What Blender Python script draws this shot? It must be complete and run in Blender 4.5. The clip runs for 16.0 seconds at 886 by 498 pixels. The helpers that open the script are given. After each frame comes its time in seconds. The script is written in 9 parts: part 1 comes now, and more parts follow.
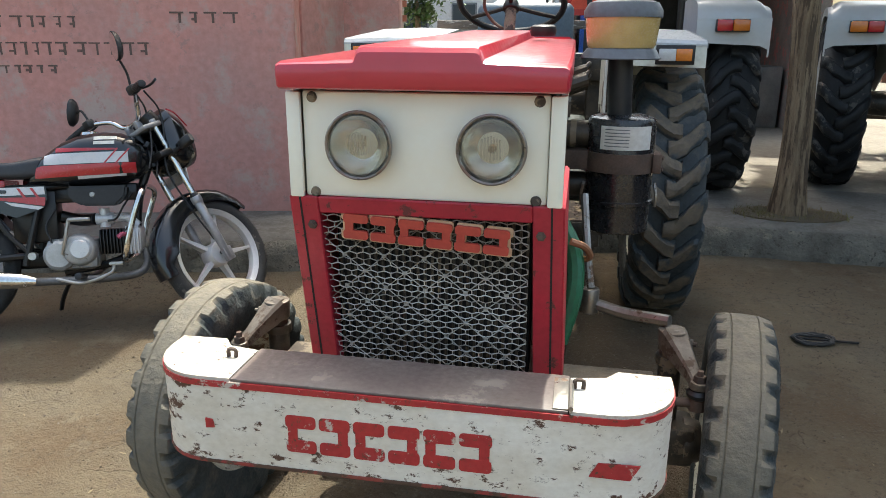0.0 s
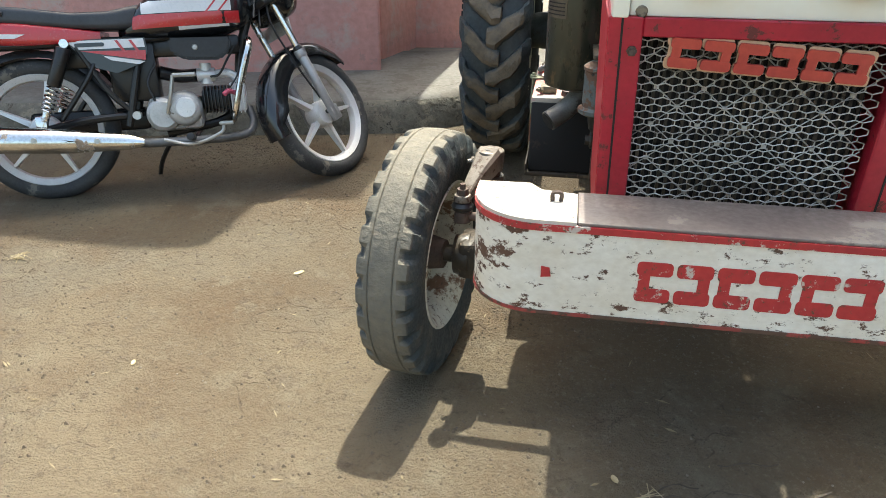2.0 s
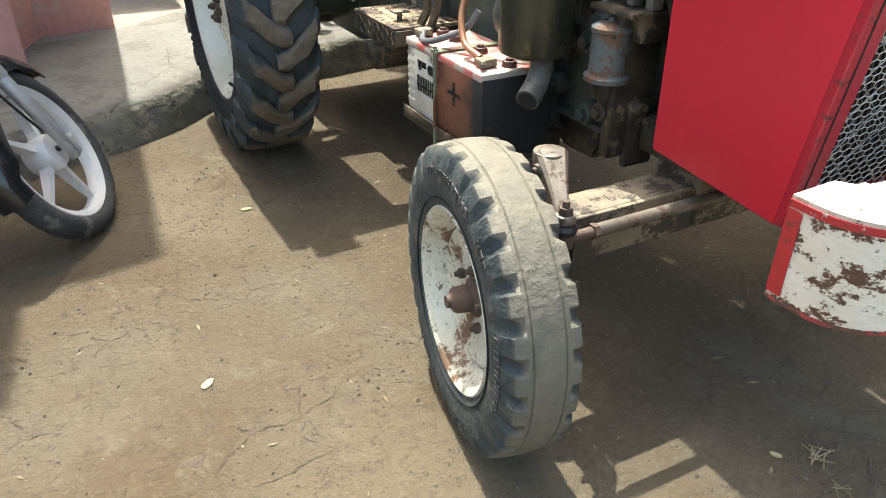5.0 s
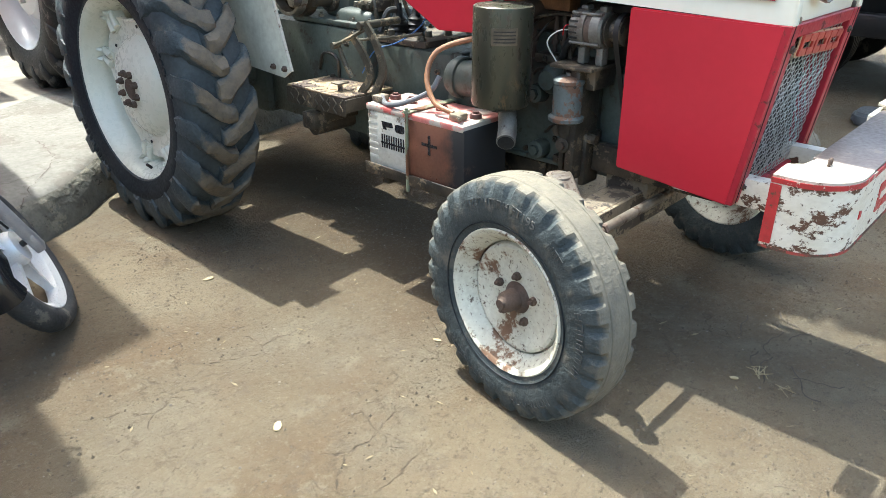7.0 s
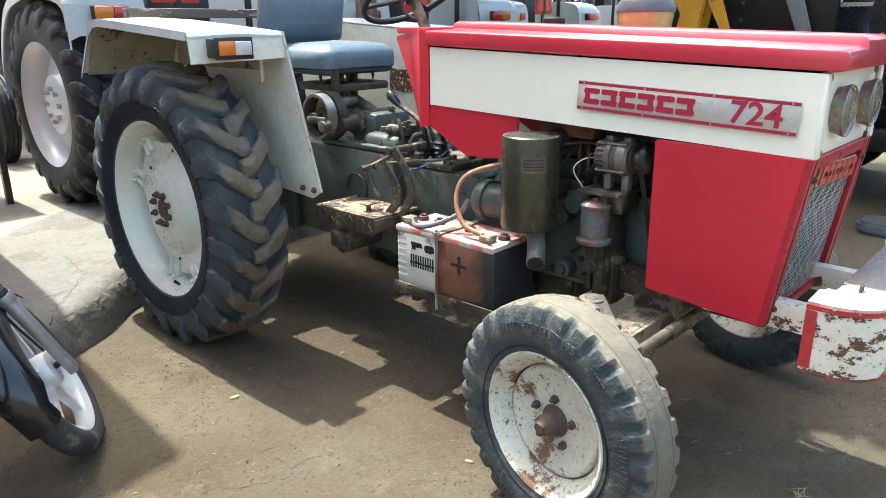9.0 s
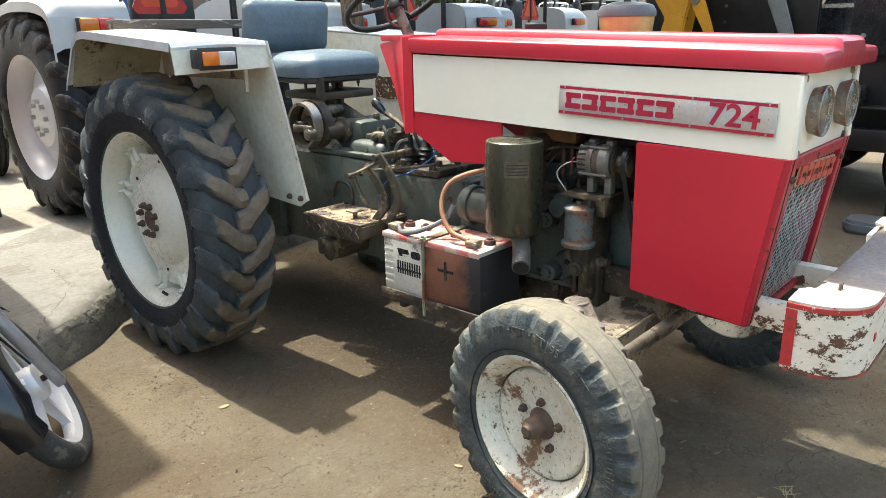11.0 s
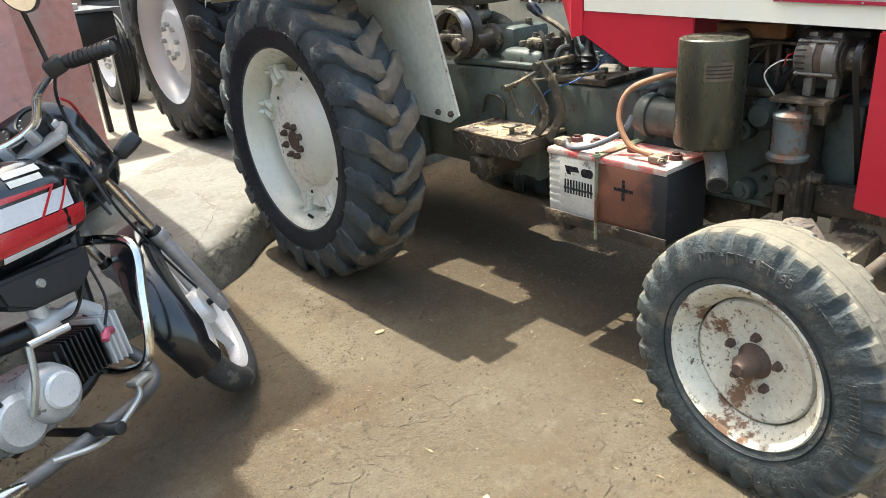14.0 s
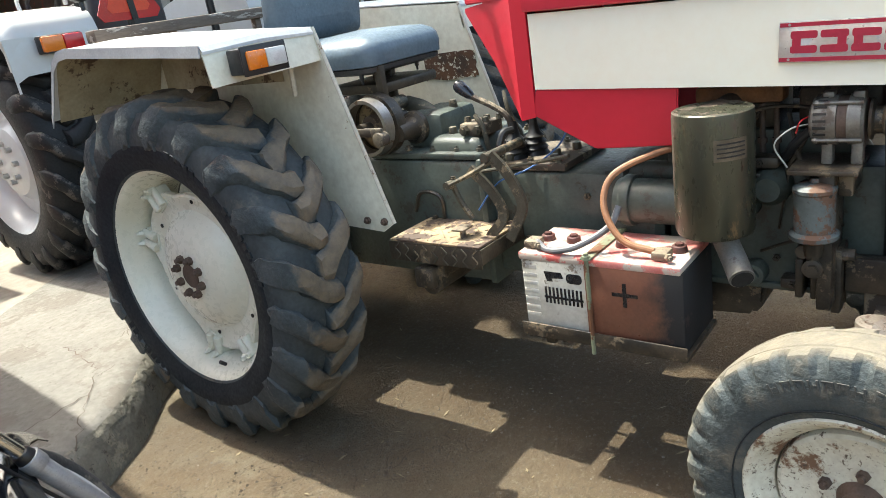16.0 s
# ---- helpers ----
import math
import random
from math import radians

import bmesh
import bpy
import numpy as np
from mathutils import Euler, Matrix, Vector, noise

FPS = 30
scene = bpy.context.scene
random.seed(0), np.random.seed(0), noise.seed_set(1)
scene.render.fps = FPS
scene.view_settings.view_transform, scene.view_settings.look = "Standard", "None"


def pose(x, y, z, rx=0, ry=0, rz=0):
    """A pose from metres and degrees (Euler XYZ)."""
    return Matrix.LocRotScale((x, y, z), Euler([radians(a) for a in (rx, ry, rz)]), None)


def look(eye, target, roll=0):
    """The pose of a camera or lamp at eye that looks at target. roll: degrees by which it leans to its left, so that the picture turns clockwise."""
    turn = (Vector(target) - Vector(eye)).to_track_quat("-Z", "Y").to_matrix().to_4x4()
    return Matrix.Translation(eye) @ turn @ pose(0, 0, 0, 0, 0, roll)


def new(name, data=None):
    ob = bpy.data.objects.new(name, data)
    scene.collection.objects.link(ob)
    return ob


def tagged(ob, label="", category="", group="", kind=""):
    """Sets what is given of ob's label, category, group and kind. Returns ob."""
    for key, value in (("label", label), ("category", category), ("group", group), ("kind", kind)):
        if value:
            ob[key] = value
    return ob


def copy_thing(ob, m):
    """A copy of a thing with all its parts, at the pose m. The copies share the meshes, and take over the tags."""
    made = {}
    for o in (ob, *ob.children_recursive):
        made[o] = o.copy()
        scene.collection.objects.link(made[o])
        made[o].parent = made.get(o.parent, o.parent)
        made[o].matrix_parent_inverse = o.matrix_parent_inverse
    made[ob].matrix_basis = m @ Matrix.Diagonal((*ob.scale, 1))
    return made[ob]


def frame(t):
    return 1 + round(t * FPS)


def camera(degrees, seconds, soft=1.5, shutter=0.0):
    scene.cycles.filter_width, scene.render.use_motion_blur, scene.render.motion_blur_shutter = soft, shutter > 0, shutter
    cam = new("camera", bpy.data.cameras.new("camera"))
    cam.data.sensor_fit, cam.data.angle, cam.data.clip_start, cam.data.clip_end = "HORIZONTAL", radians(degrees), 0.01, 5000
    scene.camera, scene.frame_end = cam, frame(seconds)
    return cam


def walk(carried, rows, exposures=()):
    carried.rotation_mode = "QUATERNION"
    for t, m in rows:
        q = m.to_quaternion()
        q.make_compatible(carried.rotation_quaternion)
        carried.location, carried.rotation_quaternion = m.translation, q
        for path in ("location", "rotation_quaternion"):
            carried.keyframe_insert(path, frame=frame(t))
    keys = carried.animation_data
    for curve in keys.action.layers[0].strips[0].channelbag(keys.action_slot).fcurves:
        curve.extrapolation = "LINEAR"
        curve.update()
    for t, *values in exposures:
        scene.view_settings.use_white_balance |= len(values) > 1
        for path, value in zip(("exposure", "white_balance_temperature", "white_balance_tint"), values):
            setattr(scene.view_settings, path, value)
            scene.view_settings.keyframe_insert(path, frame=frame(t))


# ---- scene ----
cam = camera(63.8, 16.0, soft=0.8)
PATH = [
    (0, (0.288, -1.756, 1.347), (-0.067, 0.128, 0.776), 0.3),
    (0.5, (0.203, -1.811, 1.324), (-0.116, 0.034, 0.622), 2.4),
    (1, (0.076, -1.868, 1.282), (-0.29, -0.063, 0.503), 4.7),
    (1.5, (-0.074, -1.866, 1.253), (-0.47, -0.117, 0.367), 5.1),
    (2, (-0.332, -1.758, 1.237), (-0.641, 0.001, 0.338), 0.1),
    (2.5, (-0.519, -1.713, 1.221), (-0.771, 0.043, 0.296), 1.2),
    (3, (-0.732, -1.608, 1.242), (-0.59, 0.171, 0.339), 2.3),
    (3.5, (-0.908, -1.529, 1.236), (-0.573, 0.211, 0.31), 2.3),
    (4, (-1.076, -1.296, 1.214), (-0.68, 0.381, 0.199), -5.5),
    (4.5, (-1.21, -1.165, 1.199), (-0.609, 0.427, 0.148), -3.0),
    (7, (-2.067, -1.012, 1.29), (-0.743, 0.212, 0.425), 0.1),
    (7.5, (-2.197, -0.924, 1.275), (-0.818, 0.143, 0.296), 3.4),
    (8, (-2.152, -0.933, 1.348), (-0.782, 0.32, 0.605), 1.9),
    (10.5, (-2.14, -0.964, 1.371), (-0.724, 0.327, 0.799), -1.2),
    (11, (-2.136, -0.973, 1.367), (-0.72, 0.31, 0.778), -1.1),
    (11.5, (-2.138, -0.98, 1.357), (-0.717, 0.285, 0.738), -1.3),
    (12, (-2.144, -0.986, 1.354), (-0.718, 0.261, 0.711), -1.6),
    (12.5, (-2.15, -0.977, 1.346), (-0.746, 0.263, 0.644), -1.8),
    (13, (-2.18, -0.927, 1.336), (-0.824, 0.323, 0.564), -1.6),
    (13.5, (-2.209, -0.827, 1.312), (-0.891, 0.43, 0.485), -1.4),
    (14, (-2.176, -0.684, 1.31), (-1.014, 0.743, 0.528), -4.4),
    (14.5, (-2.075, -0.504, 1.343), (-0.915, 1.019, 0.766), -10.4),
    (15, (-2.013, -0.406, 1.342), (-0.759, 1.008, 0.685), -12.0),
    (15.5, (-1.975, -0.295, 1.352), (-0.574, 0.962, 0.676), -7.9),
    (16, (-1.986, -0.164, 1.369), (-0.539, 1.044, 0.703), -9.2),
]
walk(cam, [(t, look(eye, target, roll)) for t, eye, target, roll in PATH], [(0.0, 1.45, 6600, 3), (0.5, 1.49, 6600, 2), (1.0, 1.80, 6600, 1), (2.0, 1.76, 6600, 1), (3.5, 1.80, 6600, 1), (4.5, 1.88, 6600, 1), (7.0, 2.10, 6050, 0), (8.0, 2.06, 5980, 0), (10.5, 1.93, 6550, 1), (12.5, 1.90, 6650, 2), (13.5, 2.00, 6600, 2), (14.5, 2.10, 6550, 2), (16.0, 2.02, 6550, 2)])

# ---- world, sun ----
SUN_DIR = Vector((0.03, 0.475, 1.0)).normalized()
SUN_EL = math.asin(SUN_DIR.z)
world = bpy.data.worlds.new("World")
scene.world = world
world.use_nodes = True
sky = world.node_tree.nodes.new("ShaderNodeTexSky")
sky.sky_type = 'NISHITA'
sky.sun_disc = False
sky.sun_elevation = SUN_EL
sky.sun_rotation = math.atan2(SUN_DIR.x, SUN_DIR.y)
sky.dust_density = 5.5
sky.ozone_density = 0.6
sky.air_density = 1.25
bg = world.node_tree.nodes["Background"]
bg.inputs["Strength"].default_value = 0.148
world.node_tree.links.new(sky.outputs[0], bg.inputs[0])
sun = new("sun", bpy.data.lights.new("sun", 'SUN'))
sun.data.energy, sun.data.angle, sun.data.color = 2.95, radians(0.55), (1.0, 0.965, 0.91)
sun.matrix_world = look(Vector((0, 0, 12)) + SUN_DIR * 10, (0, 0, 12))


# ---- materials ----
def mat(name, c1, c2=None, scale=6.0, rough=0.5, metal=0.0, bump=0.15, bscale=90.0, wear=None, wear_amount=0.4,
        wear_scale=9.0, rvar=0.15, coat=0.0, island=0.0, dist=0.003, stretch=None, grain_dark=0.82, spec=0.5, coat_rough=0.12, vary=False, rim_dirt=None, wear_side=(), wear_soft=0.035, chips=None):
    m = bpy.data.materials.new(name)
    m.use_nodes = True
    n, l = m.node_tree.nodes, m.node_tree.links
    b = n["Principled BSDF"]
    co = n.new("ShaderNodeTexCoord")
    src = co.outputs["Object"]
    if vary:
        oi, va = n.new("ShaderNodeObjectInfo"), n.new("ShaderNodeVectorMath")
        sc_ = n.new("ShaderNodeMath")
        sc_.operation, sc_.inputs[1].default_value = 'MULTIPLY', 17.0
        l.new(oi.outputs["Random"], sc_.inputs[0])
        l.new(src, va.inputs[0])
        l.new(sc_.outputs[0], va.inputs[1])
        src = va.outputs[0]
    if stretch:
        mp = n.new("ShaderNodeMapping")
        mp.inputs["Scale"].default_value = stretch
        l.new(src, mp.inputs["Vector"])
        src = mp.outputs["Vector"]

    def nz(sc, detail=5.0, r=0.6):
        t = n.new("ShaderNodeTexNoise")
        t.inputs["Scale"].default_value, t.inputs["Detail"].default_value, t.inputs["Roughness"].default_value = sc, detail, r
        l.new(src, t.inputs["Vector"])
        return t.outputs["Fac"]

    def ramp(fac, a, z):
        t = n.new("ShaderNodeMapRange")
        t.inputs["From Min"].default_value, t.inputs["From Max"].default_value = a, z
        l.new(fac, t.inputs["Value"])
        return t.outputs["Result"]

    def mix(fac, a, z, mode='MIX'):
        t = n.new("ShaderNodeMix")
        t.data_type, t.blend_type = 'RGBA', mode
        for s, v in ((t.inputs[0], fac), (t.inputs[6], a), (t.inputs[7], z)):
            if isinstance(v, (int, float)):
                s.default_value = v
            elif isinstance(v, tuple):
                s.default_value = (*v, 1)
            else:
                l.new(v, s)
        return t.outputs[2]
    c2 = c2 or tuple(v * 0.8 for v in c1)
    col = mix(ramp(nz(scale), 0.35, 0.65), c1, c2)
    grain = nz(scale * 14, 3.0)
    col = mix(ramp(grain, 0.3, 0.75), col, mix(1.0, col, (grain_dark, grain_dark - 0.02, grain_dark - 0.04), 'MULTIPLY'))
    if rim_dirt:
        # dry mud on what stands out farthest from the wheel's axle
        r0, amount, mud, mud2 = rim_dirt
        sp = n.new("ShaderNodeSeparateXYZ")
        l.new(co.outputs["Object"], sp.inputs[0])

        def mth(kind, a, z):
            t = n.new("ShaderNodeMath")
            t.operation = kind
            for s, v in zip(t.inputs, (a, z)):
                if isinstance(v, (int, float)):
                    s.default_value = v
                else:
                    l.new(v, s)
            return t.outputs[0]
        rad = mth('SQRT', mth('ADD', mth('MULTIPLY', sp.outputs[1], sp.outputs[1]), mth('MULTIPLY', sp.outputs[2], sp.outputs[2])), 0.0)
        far = mth('ADD', rad, mth('MULTIPLY', nz(9.0, 8.0, 0.7), amount))
        far = ramp(far, r0 + amount * 0.5 - 0.004, r0 + amount * 0.5 + 0.006)
        col = mix(far, col, mix(ramp(nz(26, 5.0), 0.35, 0.65), mud, mud2))
    if island:
        rn = n.new("ShaderNodeObjectInfo")
        col = mix(rn.outputs["Random"], col, mix(1.0, col, (1 - island,) * 3, 'MULTIPLY'))
    rfac = ramp(grain, 0.2, 0.8)
    rr = n.new("ShaderNodeMapRange")
    rr.inputs["To Min"].default_value, rr.inputs["To Max"].default_value = max(0.03, rough - rvar), min(1, rough + rvar)
    l.new(rfac, rr.inputs["Value"])
    rough_out = rr.outputs["Result"]
    hgt = nz(bscale, 4.0)
    if wear:
        edge = 0.62 - 0.3 * wear_amount
        wn = nz(wear_scale, 9.0, 0.72)
        for w_from, w_to, w_much, w_axis in wear_side:
            # more wear towards one end along an axis: from, to, how much, which axis
            ws = n.new("ShaderNodeSeparateXYZ")
            l.new(co.outputs["Object"], ws.inputs[0])
            wm = n.new("ShaderNodeMath")
            wm.operation, wm.inputs[1].default_value = 'MULTIPLY_ADD', w_much
            l.new(ramp(ws.outputs[w_axis], w_from, w_to), wm.inputs[0])
            l.new(wn, wm.inputs[2])
            wn = wm.outputs[0]
        w = ramp(wn, edge, edge + wear_soft)
        col = mix(w, col, wear)
        ma = n.new("ShaderNodeMath")
        ma.operation = 'MAXIMUM'
        mu = n.new("ShaderNodeMath")
        mu.operation = 'MULTIPLY'
        mu.inputs[1].default_value = 0.8
        l.new(w, mu.inputs[0])
        l.new(rough_out, ma.inputs[0])
        l.new(mu.outputs[0], ma.inputs[1])
        rough_out = ma.outputs[0]
        me = n.new("ShaderNodeMath")
        me.operation = 'MULTIPLY'
        me.inputs[1].default_value = metal
        iv = n.new("ShaderNodeMath")
        iv.operation = 'SUBTRACT'
        iv.inputs[0].default_value = 1.0
        l.new(w, iv.inputs[1])
        l.new(iv.outputs[0], me.inputs[0])
        l.new(me.outputs[0], b.inputs["Metallic"])
    else:
        b.inputs["Metallic"].default_value = metal
    if chips:
        # small flakes and scratches: colour, scale, how many, and bare primer round them
        c_col, c_scale, c_edge = chips
        cn = nz(c_scale, 8.0, 0.78)
        col = mix(ramp(cn, c_edge - 0.030, c_edge - 0.012), col, mix(0.5, col, c_col))
        col = mix(ramp(cn, c_edge, c_edge + 0.012), col, c_col)
    l.new(col, b.inputs["Base Color"])
    l.new(rough_out, b.inputs["Roughness"])
    b.inputs["Coat Weight"].default_value = coat
    b.inputs["Coat Roughness"].default_value = coat_rough
    b.inputs["Specular IOR Level"].default_value = spec
    if bump:
        bp = n.new("ShaderNodeBump")
        bp.inputs["Strength"].default_value, bp.inputs["Distance"].default_value = bump, dist
        l.new(hgt, bp.inputs["Height"])
        l.new(bp.outputs[0], b.inputs["Normal"])
    return m


RUST = (0.11, 0.045, 0.02)
M_RED = mat("red_paint", (0.50, 0.014, 0.034), (0.45, 0.013, 0.030), rough=0.46, bump=0.03, coat=0.22, coat_rough=0.30, rvar=0.08, scale=3, grain_dark=0.97)
M_REDTOP = mat("red_dusty_top", (0.47, 0.016, 0.038), (0.42, 0.014, 0.032), rough=0.38, bump=0.03, coat=0.7, coat_rough=0.13, rvar=0.1, scale=3, grain_dark=0.95)
M_REDW = mat("red_worn", (0.42, 0.016, 0.035), (0.33, 0.013, 0.03), rough=0.42, bump=0.06, wear=(0.12, 0.03, 0.025), wear_amount=0.12, wear_scale=22)
M_CREAM = mat("cream_paint", (0.83, 0.82, 0.71), (0.80, 0.785, 0.665), rough=0.35, bump=0.03, coat=0.2, rvar=0.08, scale=2.5, grain_dark=0.985)
M_WHITEF = mat("white_fender", (0.74, 0.725, 0.61), (0.62, 0.60, 0.49), rough=0.42, bump=0.1, wear=(0.22, 0.14, 0.08), wear_amount=-0.16, wear_scale=22, scale=3)
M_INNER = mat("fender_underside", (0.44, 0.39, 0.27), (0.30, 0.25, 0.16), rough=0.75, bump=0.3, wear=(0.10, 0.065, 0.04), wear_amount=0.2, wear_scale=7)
M_BUMP = mat("bumper_paint", (0.78, 0.75, 0.67), (0.66, 0.60, 0.49), rough=0.5, bump=0.25, bscale=40, wear=(0.10, 0.047, 0.026), wear_amount=0.04, wear_scale=20, stretch=(0.85, 0.85, 1.3), grain_dark=0.88, wear_side=((-0.31, -0.43, 0.085, 0), (0.618, 0.588, 0.085, 2), (0.722, 0.752, 0.035, 2)), chips=((0.085, 0.045, 0.028), 40, 0.615))
M_BUMPRED = mat("bumper_red", (0.46, 0.03, 0.03), (0.37, 0.025, 0.03), rough=0.5, bump=0.2, wear=(0.5, 0.42, 0.35), wear_amount=0.12, wear_scale=26, chips=((0.11, 0.05, 0.03), 45, 0.60))
M_STRIP = mat("brown_strip", (0.135, 0.105, 0.095), (0.185, 0.15, 0.13), rough=0.45, bump=0.15, wear=(0.26, 0.22, 0.18), wear_amount=0.12, wear_scale=6)
M_RIMW = mat("rim_cream", (0.70, 0.70, 0.60), (0.61, 0.60, 0.49), rough=0.30, bump=0.05, coat=0.25, scale=3, grain_dark=0.95, chips=((0.10, 0.06, 0.04), 30, 0.72))
M_RIMF = mat("rim_rusty", (0.62, 0.62, 0.53), (0.50, 0.475, 0.385), rough=0.5, bump=0.25, wear=(0.15, 0.085, 0.05), wear_amount=0.24, wear_scale=9, wear_soft=0.05, chips=((0.075, 0.05, 0.036), 52, 0.595))
M_RUST = mat("rusty_iron", (0.110, 0.072, 0.052), (0.062, 0.043, 0.034), rough=0.8, bump=0.4, bscale=70, scale=15)
M_TYRE = mat("tyre_rubber", (0.032, 0.039, 0.042), (0.060, 0.070, 0.073), scale=5, spec=0.3, rough=0.66, bump=0.35, bscale=45, wear=(0.105, 0.096, 0.078), wear_amount=0.24, wear_scale=9, wear_soft=0.15, dist=0.003)
M_LUG = mat("tyre_lug", (0.033, 0.043, 0.048), (0.066, 0.078, 0.082), scale=7, spec=0.3, rough=0.66, bump=0.9, bscale=26, dist=0.010, wear=(0.125, 0.10, 0.072), wear_amount=0.16, wear_scale=10, wear_soft=0.12, vary=True, rim_dirt=(0.600, 0.060, (0.150, 0.118, 0.081), (0.098, 0.082, 0.062)))
M_TYREF = mat("front_tyre_rubber", (0.032, 0.042, 0.046), (0.062, 0.073, 0.075), scale=9, spec=0.28, rough=0.7, bump=0.9, bscale=48, wear=(0.125, 0.115, 0.092), wear_amount=0.34, wear_scale=12, wear_soft=0.20, dist=0.007, rim_dirt=(0.3305, 0.014, (0.168, 0.148, 0.112), (0.125, 0.114, 0.090)))
M_TYRED = mat("tyre_dark_band", (0.011, 0.015, 0.019), (0.021, 0.026, 0.031), rough=0.62, spec=0.2, bump=0.25, bscale=50)
M_EMBL = mat("worn_lettering", (0.13, 0.13, 0.12), (0.08, 0.085, 0.08), rough=0.8, bump=0.2, scale=20)
M_EMB = mat("tyre_embossing", (0.055, 0.058, 0.056), (0.034, 0.039, 0.040), rough=0.8, bump=0.2, scale=20)
M_ENG = mat("engine_paint", (0.082, 0.098, 0.083), (0.044, 0.054, 0.047), rough=0.5, bump=0.35, bscale=50, wear=(0.05, 0.044, 0.036), wear_amount=0.16, wear_scale=12)
M_ENGD = mat("oily_iron", (0.018, 0.016, 0.013), (0.070, 0.053, 0.036), spec=0.45, rough=0.45, bump=0.4, bscale=70, scale=12, wear=(0.15, 0.115, 0.075), wear_amount=0.16, wear_scale=10)
M_DUSTI = mat("dusty_iron", (0.25, 0.20, 0.135), (0.13, 0.105, 0.075), rough=0.72, bump=0.35, bscale=60, scale=10, wear=(0.055, 0.042, 0.032), wear_amount=0.42)
M_STEEL = mat("bare_steel", (0.42, 0.40, 0.37), (0.30, 0.28, 0.25), rough=0.38, metal=0.9, bump=0.1, wear=(0.13, 0.08, 0.05), wear_amount=0.2)
M_ALU = mat("aluminium", (0.55, 0.55, 0.53), (0.42, 0.42, 0.40), rough=0.42, metal=0.8, bump=0.12)
M_CHROME = mat("chrome", (0.75, 0.75, 0.74), (0.62, 0.62, 0.6), rough=0.15, metal=1.0, bump=0.02, rvar=0.06, wear=(0.3, 0.22, 0.15), wear_amount=0.1)
M_MUFF = mat("muffler_olive", (0.078, 0.080, 0.056), (0.040, 0.040, 0.028), scale=4, rough=0.30, metal=0.40, bump=0.12, wear=(0.06, 0.042, 0.028), wear_amount=0.26, wear_scale=6, rvar=0.10, stretch=(1, 1, 0.4), chips=((0.14, 0.10, 0.055), 22, 0.62))
M_BLACK = mat("black_plastic", (0.010, 0.010, 0.011), (0.018, 0.018, 0.019), rough=0.45, bump=0.08)
M_BLACKP = mat("black_paint", (0.012, 0.012, 0.014), (0.02, 0.02, 0.022), rough=0.25, bump=0.04, coat=0.3)
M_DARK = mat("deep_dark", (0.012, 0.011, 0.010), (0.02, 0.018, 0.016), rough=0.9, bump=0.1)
M_SEAT = mat("grey_vinyl", (0.115, 0.158, 0.198), (0.088, 0.122, 0.155), rough=0.46, bump=0.5, bscale=9, dist=0.012)
M_SEATB = mat("dark_vinyl", (0.03, 0.033, 0.04), (0.05, 0.05, 0.055), rough=0.45, bump=0.3, bscale=20)
M_AMBER = mat("amber_lens", (0.75, 0.22, 0.02), (0.6, 0.15, 0.015), rough=0.2, bump=0.1, coat=0.5)
M_REDL = mat("red_lens", (0.55, 0.02, 0.025), (0.45, 0.015, 0.02), rough=0.2, bump=0.1, coat=0.5)
M_CLEAR = mat("clear_lens", (0.62, 0.62, 0.60), (0.5, 0.5, 0.49), rough=0.15, bump=0.15, coat=0.6, scale=25)
M_BATR = mat("battery_red_top", (0.62, 0.30, 0.26), (0.50, 0.10, 0.09), scale=10, rough=0.5, bump=0.1, wear=(0.45, 0.38, 0.32), wear_amount=0.42)
M_BATB = mat("battery_white", (0.58, 0.56, 0.50), (0.45, 0.43, 0.37), rough=0.5, bump=0.08, wear=(0.2, 0.16, 0.12), wear_amount=0.1)
M_BATC = mat("battery_case_brown", (0.185, 0.075, 0.046), (0.125, 0.055, 0.037), scale=7, rough=0.38, bump=0.15, wear=(0.016, 0.015, 0.015), wear_amount=-0.10, wear_scale=9, wear_side=((0.525, 0.420, 0.62, 1),), wear_soft=0.34)
M_CABLE = mat("orange_cable", (0.30, 0.14, 0.065), (0.20, 0.10, 0.055), rough=0.5, bump=0.1)
M_CABLEG = mat("grey_cable", (0.16, 0.17, 0.18), (0.1, 0.1, 0.11), rough=0.5, bump=0.1)
M_BLUEW = mat("blue_wire", (0.03, 0.12, 0.35), rough=0.5, bump=0)
M_WHITEP = mat("white_plastic", (0.68, 0.67, 0.63), (0.58, 0.57, 0.53), rough=0.45, bump=0.05)
M_GREEN = mat("green_paint", (0.02, 0.16, 0.07), (0.015, 0.1, 0.05), rough=0.4, bump=0.05)
M_BOWL = mat("yellow_bowl", (0.62, 0.46, 0.19), (0.5, 0.36, 0.14), rough=0.25, bump=0.05, coat=0.4, scale=14)
M_GREYP = mat("grey_plastic", (0.13, 0.14, 0.155), (0.10, 0.11, 0.12), rough=0.4, bump=0.05)
M_WIRE = mat("grille_wire", (0.56, 0.54, 0.49), (0.36, 0.34, 0.30), rough=0.4, metal=0.35, bump=0.1)
M_LETTER = mat("badge_red", (0.52, 0.075, 0.05), (0.42, 0.05, 0.04), rough=0.4, bump=0.1)
M_LETEDGE = mat("badge_edge", (0.62, 0.42, 0.27), (0.5, 0.33, 0.2), rough=0.5, bump=0.1)
M_PLATE = mat("badge_plate", (0.62, 0.60, 0.56), (0.52, 0.50, 0.47), rough=0.35, metal=0.4, bump=0.05, wear=(0.42, 0.44, 0.46), wear_amount=0.25, wear_scale=9)
